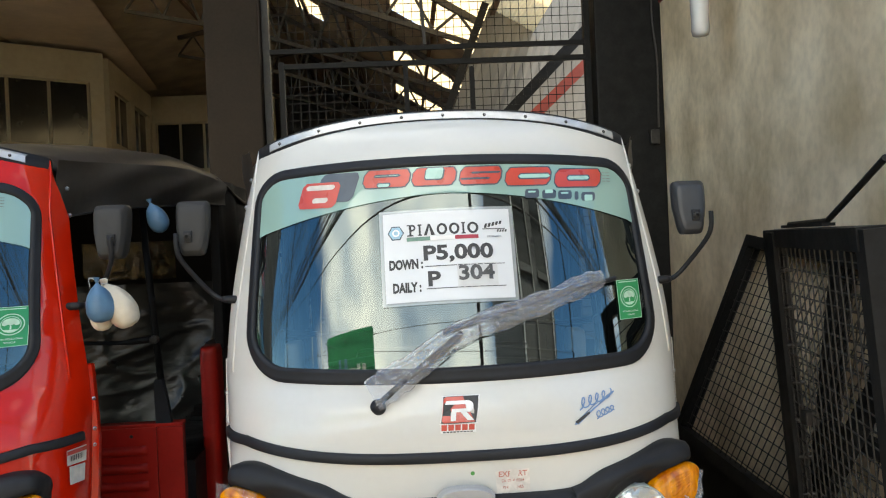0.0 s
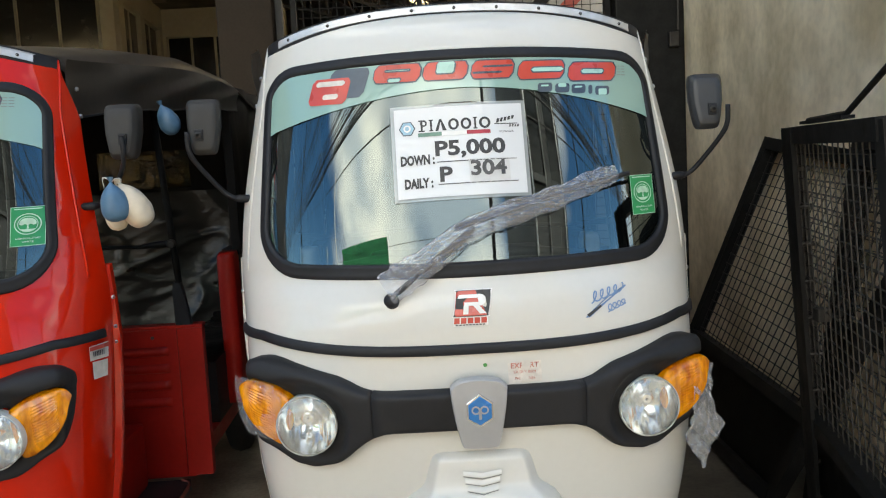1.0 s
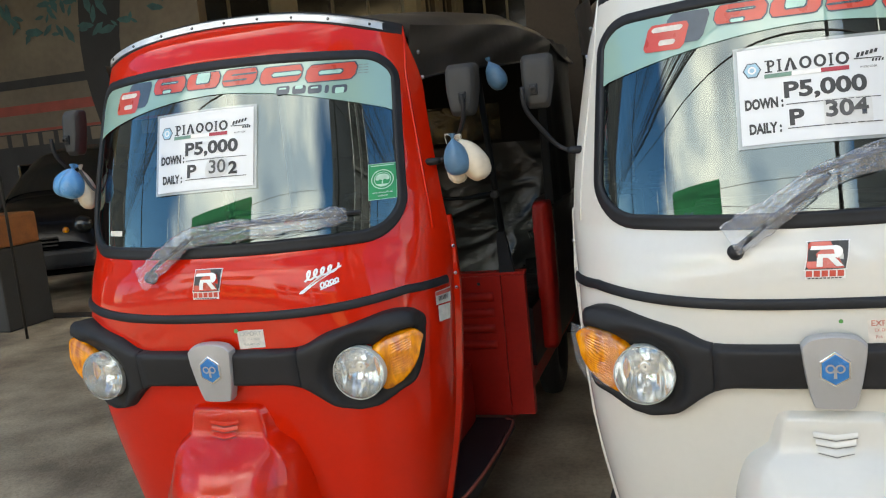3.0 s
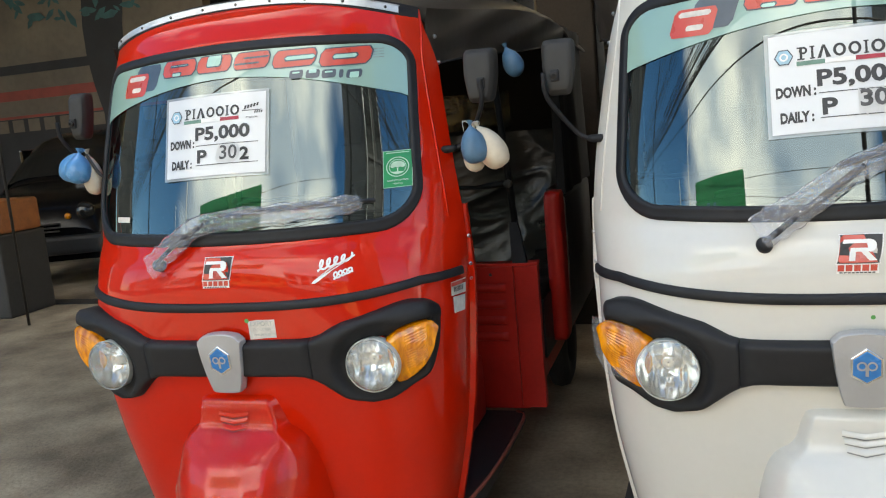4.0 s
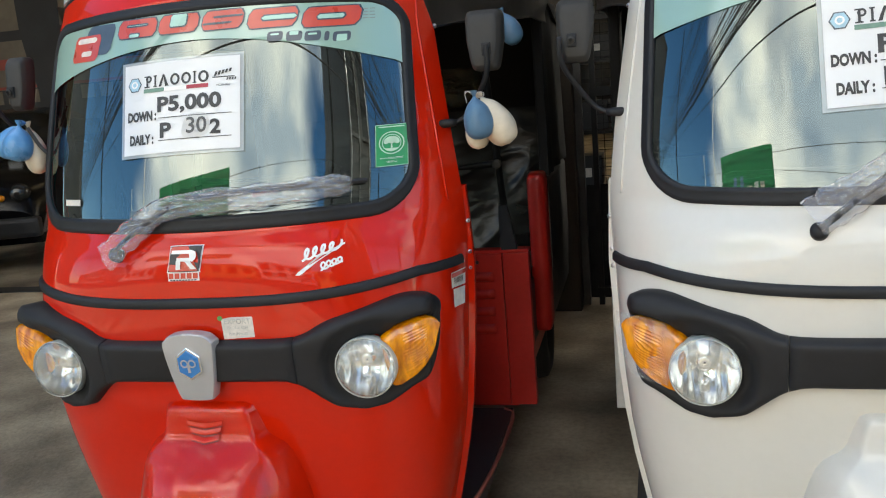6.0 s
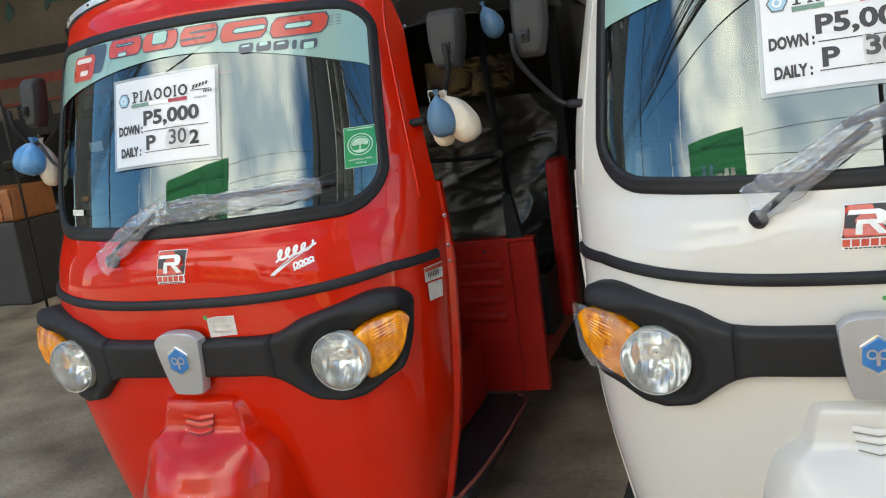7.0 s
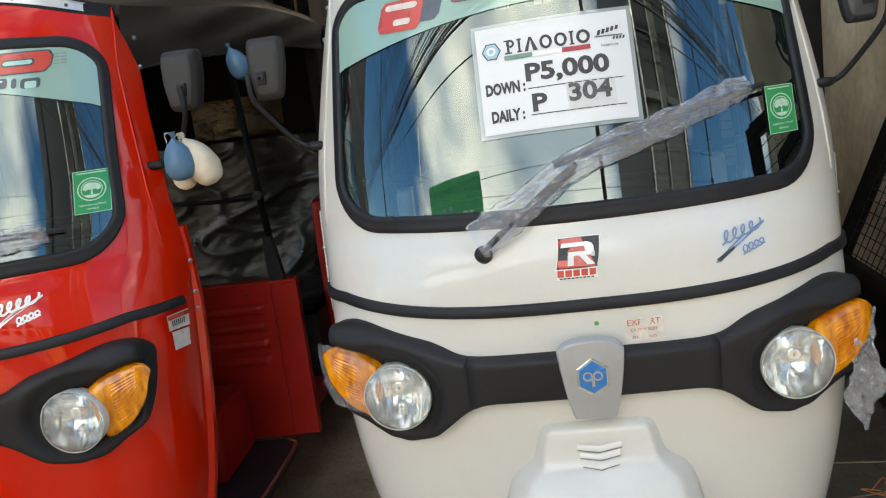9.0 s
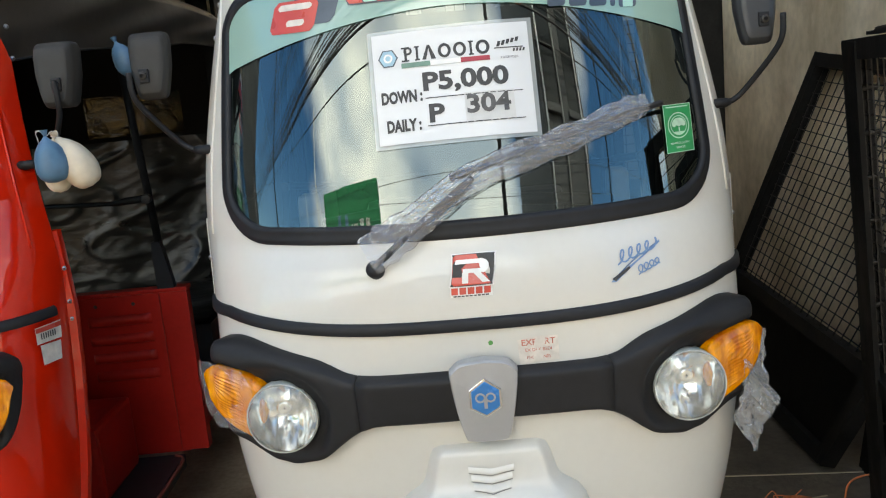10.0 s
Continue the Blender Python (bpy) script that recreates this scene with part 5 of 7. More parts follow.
        crown = 1.655 + 0.075 * ease((yy - 1.83) / 0.9) + 0.003 * math.sin(yy * 6.3)
        drop = 0.055 - 0.010 * ease((yy - 1.83) / 0.7) + 0.06 * ease((yy - 3.3) / 0.7)
        row = []
        for j in range(31):
            u = -1 + 2 * j / 30
            z = crown - drop * abs(u) ** 3.2 - 0.045 * max(0, abs(u) - 0.9) / 0.1
            row.append(Vector((u * wide, yy + 0.215 * abs(u) ** 3.5 * lead, z + 0.005 * noise.noise(Vector((u * 3, yy * 4, 2))))))
        rows.append(row)
    grid(bm, rows)
    bmesh.ops.recalc_face_normals(bm, faces=bm.faces)
    can = add("canopy", bm, VINYL, text="black vinyl canopy with sagging folds", smooth=True)
    cm = can.modifiers.new("thickness", "SOLIDIFY")
    cm.thickness = 0.006
    for s in (-1, 1):
        bm = bmesh.new()
        rows = []
        for k in range(30):
            yy = 1.925 + (3.40 - 1.925) * k / 29
            wide = 0.468 + (0.632 - 0.468) * min(1, max(0, (yy - 1.83) / 0.9)) ** 0.7
            low = float(np.interp(yy, (1.90, 2.1, 2.84, 3.4), (1.450, 1.477, 1.531, 1.552))) + 0.002 * math.sin(yy * 9)
            tuck = 0.020 * (1 - ease((yy - 1.96) / 0.16))
            rows.append([Vector((s * (wide + 0.004 - tuck - 0.012 * j / 8 + 0.003 * math.sin(yy * 11 + j)), yy, 1.60 + 0.042 * ease((yy - 1.83) / 0.9) + (low - 1.60 - 0.042 * ease((yy - 1.83) / 0.9)) * j / 8)) for j in range(9)])
        grid(bm, rows)
        add("valance", bm, VINYL, can, smooth=True)
        hem = bmesh.new()
        tube(hem, [row[-1] for row in rows], 0.003, 6)
        add("hem", hem, RUBBER, can, smooth=True)
    return car


mat_pale_green = mat("pale_green_print", (0.45, 0.66, 0.5), 0.5, var=0.1, vscale=60)


# ---- the place ----
GATE_Y, WALL_X = 4.75, 1.47


def structure(name, bm, material, label, category, smooth=False):
    return tagged(part(name, bm, material, None, label, smooth), "", category, "", "structure")


# ground: concrete inside, asphalt on the street
bm = bmesh.new()
grid(bm, [[(x, y, 0) for x in (-45, -20, -8, -2, 3, 20, 45)] for y in (-5.0, 0.0, 8, 18, 40)])
structure("floor", bm, FLOOR, "worn grey concrete floor of the yard and hall", "floor")
bm = bmesh.new()
grid(bm, [[(x, y, -0.004) for x in (-400, -100, 0, 100, 400)] for y in (-400, -100, -30, -5.0)])
structure("road", bm, ASPHALT, "grey asphalt street outside the opening", "road")
# shade on the floor beside the wall, laid on as a darker sheet
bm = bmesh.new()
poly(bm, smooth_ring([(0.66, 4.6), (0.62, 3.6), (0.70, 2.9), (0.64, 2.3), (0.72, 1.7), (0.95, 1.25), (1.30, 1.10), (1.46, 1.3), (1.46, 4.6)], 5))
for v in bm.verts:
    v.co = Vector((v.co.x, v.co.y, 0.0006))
structure("floor_shade", bm, FLOOR_SHADED, "darker concrete beside the wall, with its shade put into the colour", "stain")
structure("floor_channel", boxes(((-16, 5.55, 0.001), (-1.3, 5.72, 0.012)), bevel=0.004), MURAL_BLACK, "dark drain channel across the floor", "channel")
bm = bmesh.new()
bar(bm, (0.60, 2.67, 0.001), (1.30, 2.60, 0.001), 0.006, 0.003), bar(bm, (0.62, 2.40, 0.001), (1.02, 2.48, 0.001), 0.006, 0.003)
structure("floor_joint", bm, CREAM_WALL, "thin pale cracks in the concrete floor", "crack")

# walls and roof of the front bay
structure("wall_east", boxes(((WALL_X, 1.35, 0), (WALL_X + 0.2, 4.95, 4.4))), PLASTER, "stained bare cement plaster side wall", "wall")
structure("pier_east", boxes(((1.07, GATE_Y, 0), (WALL_X, GATE_Y + 0.25, 4.4)), bevel=0.01), STEEL_BLACK, "black painted steel pier beside the gate", "pier")
structure("pier_west", boxes(((-1.23, GATE_Y, 0), (-0.91, GATE_Y + 0.3, 4.4)), bevel=0.01), COLUMN_BROWN, "dark brown pier beside the gate", "pier")
structure("ceiling", boxes(((-16, 2.2, 4.4), (WALL_X + 0.2, 4.9, 4.5))), ROOF_DARK, "dark roof over the front bay", "ceiling")
structure("wall_west", boxes(((-16, 3.0, 0), (-15.8, 26, 8.5))), FACADE_DARK, "plain dark side wall of the hall", "wall")
structure("wall_north", boxes(((-16, 26, 0), (9, 26.2, 8))), FACADE_DARK, "plain dark far wall of the hall", "wall")
structure("wall_hall_east", boxes(((8.8, 5.1, 0), (9, 10.0, 4.4)), ((1.08, 10.1, 0), (1.2, 26, 4.2)), ((WALL_X + 0.2, 4.9, 0), (9, 5.1, 4.4))), CREAM_WALL, "plain low wall at the hall's side", "wall")
structure("lintel", boxes(((-16, 4.75, 2.915), (-0.91, 4.95, 3.05))), CREAM_WALL, "pale lintel over the wide opening", "lintel")

# hall roof: two slopes with translucent sheets, trusses below
RIDGE_X, RIDGE_Z = -2.5, 6.29


def slope(x):
    return RIDGE_Z - 0.6 * (x - RIDGE_X) if x > RIDGE_X else RIDGE_Z + 0.2 * (x - RIDGE_X)


def roof_cells(x_cuts, y_cuts, lights):
    opaque, clear = bmesh.new(), bmesh.new()
    for xa, xb in zip(x_cuts, x_cuts[1:]):
        for ya, yb in zip(y_cuts, y_cuts[1:]):
            # eastern cells from y 8 to 11.5 are made clear to light the sheeting
            bm = clear if (xa > -0.3 and 7.9 < ya and yb < 11.6) or lights((xa + xb) / 2, (ya + yb) / 2) else opaque
            n = 24 if bm is clear else 1
            rows = [[Vector((xa + (xb - xa) * k / n, y, slope(xa + (xb - xa) * k / n) + (0.015 * (k % 2) if n > 1 else 0))) for k in range(n + 1)] for y in (ya, yb)]
            grid(bm, rows)
    return opaque, clear


# clear cells between x -8 and -4 are unseen, added to light the hall
opaque, clear = roof_cells((-16, -8, -5.4, -4.85, -4.0, -3.5, -3.0, RIDGE_X, -2.0, -1.5, -0.22, 1.06, 1.55), (4.9, 8.0, 9.0, 11.5, 12.55, 15.0, 16.05, 18.4, 19.5, 22.0, 23.0, 26.2),
                           lambda x, y: (9 < y < 13 and -8 < x < -4.0) or (-0.3 < x < 1.1 or (14 < y < 17 and (-2.0 < x < -1.5 or -3.5 < x < -3.0))) and any(a < y < b for a, b in ((11.5, 12.55), (15, 16.05), (18.4, 19.5), (22, 23))))
structure("hall_roof", opaque, ROOF_DARK, "dark sheet roof of the hall", "roof")
structure("skylight", clear, SKYLIGHT, "yellowed translucent corrugated roof sheets, some added to light the hall", "skylight")
for y in (10.5, 14.0, 17.3, 20.6):
    bm = bmesh.new()
    x0, step = -4.6, 0.62
    foot = lambda x: (slope(x0) - 0.45) + (RIDGE_Z - 1.3 - slope(x0) + 0.45) * (x - x0) / (RIDGE_X - x0) if x < RIDGE_X else RIDGE_Z - 1.3 + (slope(1.5) - 0.25 - RIDGE_Z + 1.3) * (x - RIDGE_X) / 4.0
    for xa, xb in ((x0, RIDGE_X), (RIDGE_X, 1.5)):
        bar(bm, (xa, y, slope(xa) - 0.1), (xb, y, slope(xb) - 0.1), 0.08), bar(bm, (xa, y, foot(xa)), (xb, y, foot(xb)), 0.06)
    for k in range(9):
        xa = x0 + step * k
        bar(bm, (xa, y, foot(xa)), (xa + step / 2, y, slope(xa + step / 2) - 0.12), 0.035), bar(bm, (xa + step / 2, y, slope(xa + step / 2) - 0.12), (xa + step, y, foot(xa + step)), 0.035)
    structure("roof_truss", bm, STEEL_WORN, "dark steel roof truss under the hall roof", "truss")
for x in (-4, -3.3, -2.6, -1.8, -1.0, -0.22, 0.4, 1.06):
    structure("purlin", bar(bmesh.new(), (x, 4.95, slope(x) - 0.04), (x, 26, slope(x) - 0.04), 0.06), RUST, "dark steel purlin along the hall roof", "purlin")

bm = bmesh.new()
grid(bm, [[(-16, y, z), (x, y, z)] for x, y, z in ((-4.7, 4.95, 5.36), (-4.9, 13.4, 5.36), (-6.0, 20.6, 5.36), (-6.0, 20.6, 5.42), (-4.9, 13.4, 5.42), (-4.7, 4.95, 5.42), (-4.7, 4.95, 5.36))])
structure("soffit", bm, SOFFIT, "smooth brown soffit over the offices", "ceiling")

# translucent side sheeting beyond the gate, with two raking braces
SHEET = bpy.data.materials.new("pale_translucent_sheet")
SHEET.use_nodes = True
SHEET.node_tree.nodes.clear()
_o, _t, _d, _m = (SHEET.node_tree.nodes.new(k) for k in ("ShaderNodeOutputMaterial", "ShaderNodeBsdfTranslucent", "ShaderNodeBsdfDiffuse", "ShaderNodeMixShader"))
_t.inputs["Color"].default_value, _d.inputs["Color"].default_value, _m.inputs["Fac"].default_value = (0.13, 0.13, 0.126, 1), (0.30, 0.30, 0.29, 1), 0.5
for a, b in ((_t.outputs[0], _m.inputs[1]), (_d.outputs[0], _m.inputs[2]), (_m.outputs[0], _o.inputs["Surface"])):
    SHEET.node_tree.links.new(a, b)
bm = bmesh.new()
grid(bm, [[(-0.65 + 0.4 * z + (3.9 + 0.65 - 0.4 * z) * k / 60, 10 + 0.02 * (k % 2) + 0.03 * noise.noise(Vector((k * 0.2, z, 0))), z) for k in range(61)] for z in np.linspace(1.9, 5.4, 9)])
structure("wall_low", boxes(((-0.2, 10.0, 0), (3.9, 10.2, 1.9))), FACADE_DARK, "dark low wall below the sheeting", "wall")
sheeting = structure("wall_sheeting", bm, SHEET, "pale translucent corrugated side sheeting", "wall")
structure("sheeting_edge", bar(bmesh.new(), (-0.72, 9.95, 0), (1.45, 9.95, 5.4), 0.09), STEEL_BLACK, "dark raking edge beam", "beam")
structure("brace_dark", bar(bmesh.new(), (0.45, 9.9, 2.15), (3.4, 9.9, 5.05), 0.13), STEEL_BLACK, "dark raking brace", "brace")
structure("brace_red", bar(bmesh.new(), (0.80, 9.88, 2.20), (3.4, 9.88, 4.55), 0.13), MURAL_RED, "red raking brace", "brace")

# two-storey offices in the hall
def office_wall(name, a, b, gaps, top, label):
    """A wall from a to b in plan with window gaps: (from, to, sill, head), the first two as shares of its length."""
    a, b = Vector((*a, 0)), Vector((*b, 0))
    bm = bmesh.new()

    def slab_of(t0, t1, z0, z1):
        bar(bm, a.lerp(b, t0) + Vector((0, 0, (z0 + z1) / 2)), a.lerp(b, t1) + Vector((0, 0, (z0 + z1) / 2)), 0.2, z1 - z0)

    last = 0.0
    for t0, t1, z0, z1 in gaps:
        slab_of(last, t0, 0, top), slab_of(t0, t1, 0, z0), slab_of(t0, t1, z1, top)
        last = t1
    slab_of(last, 1.0, 0, top)
    structure(name, bm, CREAM_WALL, label, "wall")
    return a, b


def office_window(a, b, z0, z1, panes):
    a, b = Vector((*a, 0)), Vector((*b, 0))
    win = tagged(thing("window", "dark office window with pale frame bars", "window", (*((a + b) / 2).xy, z0), kind="structure"))
    mid, d = (a + b) / 2, (b - a)
    for k in range(panes):
        p, q = a + d * k / panes - mid, a + d * (k + 1) / panes - mid
        n = Vector((d.y, -d.x, 0)).normalized()
        bm = bmesh.new()
        bar(bm, p + Vector((0, 0, (z1 - z0) / 2)), q + Vector((0, 0, (z1 - z0) / 2)), 0.02, z1 - z0)
        part("pane", bm, DARK_GLASS, win)
    bm = bmesh.new()
    for k in range(panes + 1):
        p = a + d * k / panes - mid
        bar(bm, p + Vector((0, 0, 0)), p + Vector((0, 0, z1 - z0)), 0.06)
    bar(bm, a - mid, b - mid, 0.06), bar(bm, a - mid + Vector((0, 0, z1 - z0)), b - mid + Vector((0, 0, z1 - z0)), 0.06)
    part("window_frame", bm, CREAM_WALL, win)


for name, a, b, gaps, top, label in (
        ("office_front", (-10.4, 12.75), (-5.86, 16.4), ((0.10, 0.50, 3.47, 4.70), (0.585, 0.955, 3.47, 4.70)), 5.28, "cream painted office wall with upper windows"),
        ("office_side", (-5.86, 16.5), (-6.26, 20.6), ((0.10, 0.44, 3.62, 4.68), (0.54, 0.92, 3.62, 4.68)), 5.22, "cream painted office side wall"),
        ("office_back", (-6.26, 20.7), (-3.2, 20.7), ((0.06, 0.62, 3.4, 4.55),), 5.2, "cream painted back offices")):
    a, b = office_wall(name, a, b, gaps, top, label)
    for t0, t1, z0, z1 in gaps:
        office_window(a.lerp(b, t0).xy, a.lerp(b, t1).xy, z0, z1, 3 if name != "office_side" else 2)

# painted wall at the back of the yard
MURAL_Y = 10.6
structure("wall_mural", boxes(((-15.8, MURAL_Y, 0), (-7.16, MURAL_Y + 0.2, 4.75))), MURAL_CREAM_SHADED, "cream wall with painted bands and a tree", "wall")
structure("painted_band_black", boxes(((-15.8, MURAL_Y - 0.010, 2.55), (-7.16, MURAL_Y, 2.69))), MURAL_BLACK, "black band painted on the wall", "band")
structure("painted_band_red", boxes(((-15.8, MURAL_Y - 0.012, 2.15), (-7.16, MURAL_Y, 2.30)), ((-15.8, MURAL_Y - 0.012, 1.87), (-7.16, MURAL_Y, 1.91))), MURAL_RED, "red bands painted on the wall", "band")
structure("painted_base", boxes(((-15.8, MURAL_Y - 0.008, 0.0), (-7.16, MURAL_Y, 1.866))), MURAL_BLACK, "black lower half of the painted wall", "band")
bm = bmesh.new()
for k in range(24):
    box(bm, (-14.9 + 0.31 * k, MURAL_Y - 0.014, 1.66), (-14.68 + 0.31 * k, MURAL_Y - 0.009, 1.85), 0.0)
structure("painted_blocks", bm, MURAL_CREAM_SHADED, "row of pale blocks painted on the wall", "mural")
bm = bmesh.new()
grid(bm, [[(x + 0.12 * math.sin(z * 1.7), MURAL_Y - 0.016, z) for x in (-9.01 - 0.05 * z, -8.54 + 0.03 * z)] for z in np.linspace(0, 4.0, 10)])
structure("painted_trunk", bm, MURAL_BLACK, "dark tree trunk painted on the wall", "mural")
bm = bmesh.new()
for k in range(110):
    x, z, r = random.uniform(-11.9, -7.5), random.uniform(3.24, 4.48), random.uniform(0.07, 0.19)
    a = random.uniform(0, 6.28)
    bm.faces.new([bm.verts.new((x + r * u * math.cos(a) - r * 0.45 * v * math.sin(a), MURAL_Y - 0.020 - 0.00003 * k, z + r * u * math.sin(a) + r * 0.45 * v * math.cos(a))) for u, v in ((-1, 0), (-0.3, 0.8), (0.6, 0.5), (1, 0), (0.6, -0.5), (-0.3, -0.8))])
structure("painted_leaves", bm, MURAL_TEAL, "teal leaves painted on the wall", "mural")

# street opposite: buildings, poles and the tangle of cables that the windshields mirror


def facade(name, label, lo, hi, material, cols, rows, glass=DARK_GLASS, at_face="y"):
    h = thing(name, label, "building", ((lo[0] + hi[0]) / 2, (lo[1] + hi[1]) / 2, 0))
    o = h.location
    part("wall", boxes((Vector(lo) - o, Vector(hi) - o)), material, h)
    part("parapet", boxes((Vector((lo[0] - 0.1, lo[1] - 0.1, hi[2])) - o, Vector((hi[0] + 0.1, hi[1] + 0.1, hi[2] + 0.3)) - o)), material, h)
    dx, dz = (hi[0] - lo[0]) / cols, (hi[2] - 1.0) / rows
    for i in range(cols):
        for j in range(rows):
            x, z = lo[0] + dx * (i + 0.5), 1.2 + dz * (j + 0.5)
            w = part("window", boxes((Vector((x - dx * 0.3, hi[1] - 0.02, z - dz * 0.28)) - o, Vector((x + dx * 0.3, hi[1] + 0.02, z + dz * 0.28)) - o)), glass, h)
            part("sill", boxes((Vector((x - dx * 0.33, hi[1] - 0.02, z - dz * 0.32)) - o, Vector((x + dx * 0.33, hi[1] + 0.08, z - dz * 0.285)) - o)), material, w)
    return h


facade("dark_shop", "dark clad shop building beside the yard entrance", (3.3, -10.0, 0), (5.6, -5.0, 11.5), FACADE_DARK, 2, 3)
facade("shop_house", "pale two-storey shop house across the street", (-4.5, -25, 0), (2.8, -17.5, 5.2), FACADE_PALE, 4, 2)
facade("shop_house", "low ochre shop across the street", (-11.5, -24, 0), (-4.9, -17.0, 3.6), FACADE_OCHRE, 4, 1)
facade("shop_house", "narrow red-brown shop across the street", (-15.6, -24, 0), (-11.9, -18.0, 4.3), FACADE_BRICK, 2, 1)
facade("shop_house", "pale single-storey shop across the street", (-24.0, -26, 0), (-16.0, -18.6, 3.4), FACADE_PALE, 5, 1)
facade("shop_house", "low ochre shop with two windows across the street", (3.2, -24, 0), (8.5, -17.6, 3.9), FACADE_OCHRE, 3, 1)
facade("tower_block", "tall dark block at the end of the street", (-52, -7, 0), (-44, 5, 22), FACADE_DARK, 3, 5)
facade("grey_block", "grey building along the street", (-58, -28, 0), (-30, -18, 6), FACADE_GREY, 8, 2)
facade("row_house", "low grey row houses down the street", (24, -24, 0), (60, -14, 5), FACADE_GREY, 9, 1)

for x, m in ((3.42, ALU), (4.25, FACADE_GREY), (5.4, ALU)):
    pipe = thing("drain_pipe", "pale drain pipe down a dark shop front", "pipe", (x, -4.93, 0))
    part("tube", tube(bmesh.new(), [(0, 0, 0), (0, 0, 5), (0, 0, 11.3)], 0.04, 8), m, pipe, smooth=True)


def pole(name, label, x, y, h, r, material, arms=True):
    p = thing(name, label, "utility pole", (x, y, 0))
    part("shaft", tube(bmesh.new(), [(0, 0, 0), (0, 0, h * 0.5), (0, 0, h)], [r, r * 0.85, r * 0.7], 14), material, p, smooth=True)
    if arms:
        part("crossarm", boxes(((-0.9, -0.06, h - 0.9), (0.9, 0.06, h - 0.76))), RUST, p)
        part("transformer", tube(bmesh.new(), [(0.32, 0, h - 2.4), (0.32, 0, h - 1.5)], 0.24, 16), FACADE_GREY, p, smooth=True)
    return p


pole("utility_pole", "concrete utility pole with many cables", -42.0, -5.6, 10.8, 0.16, POLE_CONCRETE, False)
pole("utility_pole", "concrete utility pole down the street", 42.0, -5.6, 10.8, 0.16, POLE_CONCRETE, False)
pole("utility_pole", "dark steel post at the yard entrance", 0.86, -2.7, 7.5, 0.055, STEEL_BLACK, False)
pole("utility_pole", "slim pale steel pole far across the street", -27.0, -18.5, 12.3, 0.15, ALU, False)
pole("utility_pole", "slim white steel pole across the street", -24.5, -20.0, 18.0, 0.15, FACADE_PALE, False)
pole("utility_pole", "slim dark pole across the street", 9.9, -7.6, 14, 0.07, STEEL_BLACK, False)
pole("utility_pole", "dark steel pole beside the street", -20.0, -6.4, 13, 0.12, STEEL_BLACK, False)
pole("utility_pole", "slim dark pole beside the street", 22.0, -8.0, 14, 0.2, STEEL_BLACK)
C_AT = Vector((0, -6.0, 8.0))
cables = thing("overhead_cables", "sagging black overhead cables along the street", "cables", C_AT, kind="stuff")
bm = bmesh.new()
rnd = random.Random(4)


def street_cable(rise, y, r, sag, skew):
    """A cable along the street that stands at the given rise, in degrees, over the yard's front."""
    z = 1.45 + math.tan(radians(rise)) * (1.65 - y)
    tube(bm, [Vector((x, y + skew * x / 42 + 0.10 * math.sin(x * 0.11 + rise), z - sag * (1 - (x / 42) ** 2) + sag * 0.9)) - C_AT for x in np.linspace(-42, 42, 61)], r, 5, caps=False)


for k in range(34):
    street_cable(rnd.uniform(36.5, 52), rnd.uniform(-6.6, -3.6), rnd.choice((0.008, 0.010, 0.014, 0.014, 0.022)), rnd.uniform(0.1, 0.9), rnd.uniform(-0.8, 0.8))
for k in range(3):
    street_cable(rnd.uniform(21, 26), rnd.uniform(-15, -11), rnd.uniform(0.005, 0.008), rnd.uniform(0.2, 0.8), rnd.uniform(-1.5, 1.5))
part("cable", bm, CABLE, cables)


def street_sign(label, x0, x1, y, z0, z1, material, bars):
    s = thing("street_sign", label, "sign", ((x0 + x1) / 2, y, 0))
    w = (x1 - x0) / 2
    part("board", boxes(((-w, -0.06, z0), (w, 0.06, z1)), bevel=0.02), material, s)
    part("post", tube(bmesh.new(), [(0, -0.1, 0), (0, -0.1, z0 + 0.2)], 0.07, 10), STEEL_WORN, s)
    for u0, v0, u1, v1, m in bars:
        part("lettering_bar", boxes(((-w + 2 * w * u0, 0.06, z0 + (z1 - z0) * v0), (-w + 2 * w * u1, 0.075, z0 + (z1 - z0) * v1))), m, s)
    return s


street_sign("green price board with pale marks on a post", -8.4, -4.0, -6.4, 3.5, 5.3, SIGN_GREEN, ((0.10, 0.30, 0.13, 0.60, STICKER_WHITE), (0.18, 0.30, 0.21, 0.60, STICKER_WHITE), (0.30, 0.26, 0.36, 0.72, PALE_BLUE), (0.44, 0.26, 0.50, 0.72, PALE_BLUE), (0.56, 0.30, 0.58, 0.62, STICKER_WHITE), (0.60, 0.30, 0.66, 0.62, STICKER_CREAM), (0.70, 0.34, 0.76, 0.66, STICKER_WHITE), (0.80, 0.34, 0.86, 0.66, STICKER_CREAM), (0.02, 0.02, 0.98, 0.14, SIGN_YELLOW)))


# ---- mesh gate between the piers ----
def wire_field(bm, corner, across, up, step, r):
    """Welded wires over a field: corner, and the two edges as vectors."""
    corner, across, up = Vector(corner), Vector(across), Vector(up)
    n = across.cross(up).normalized()
    for k in range(1, int(across.length / step)):
        p = corner + across.normalized() * step * k
        bar(bm, p, p + up, r, r, n)
    for k in range(1, int(up.length / step)):
        p = corner + up.normalized() * step * k + n * r
        bar(bm, p, p + across, r, r, n)
    return bm


gate = thing("mesh_gate", "tall black steel gate with welded wire mesh", "gate", (0.08, GATE_Y + 0.1, 0))


def gate_at(x, z, y=0.0):
    return Vector((x - 0.08, y, z))


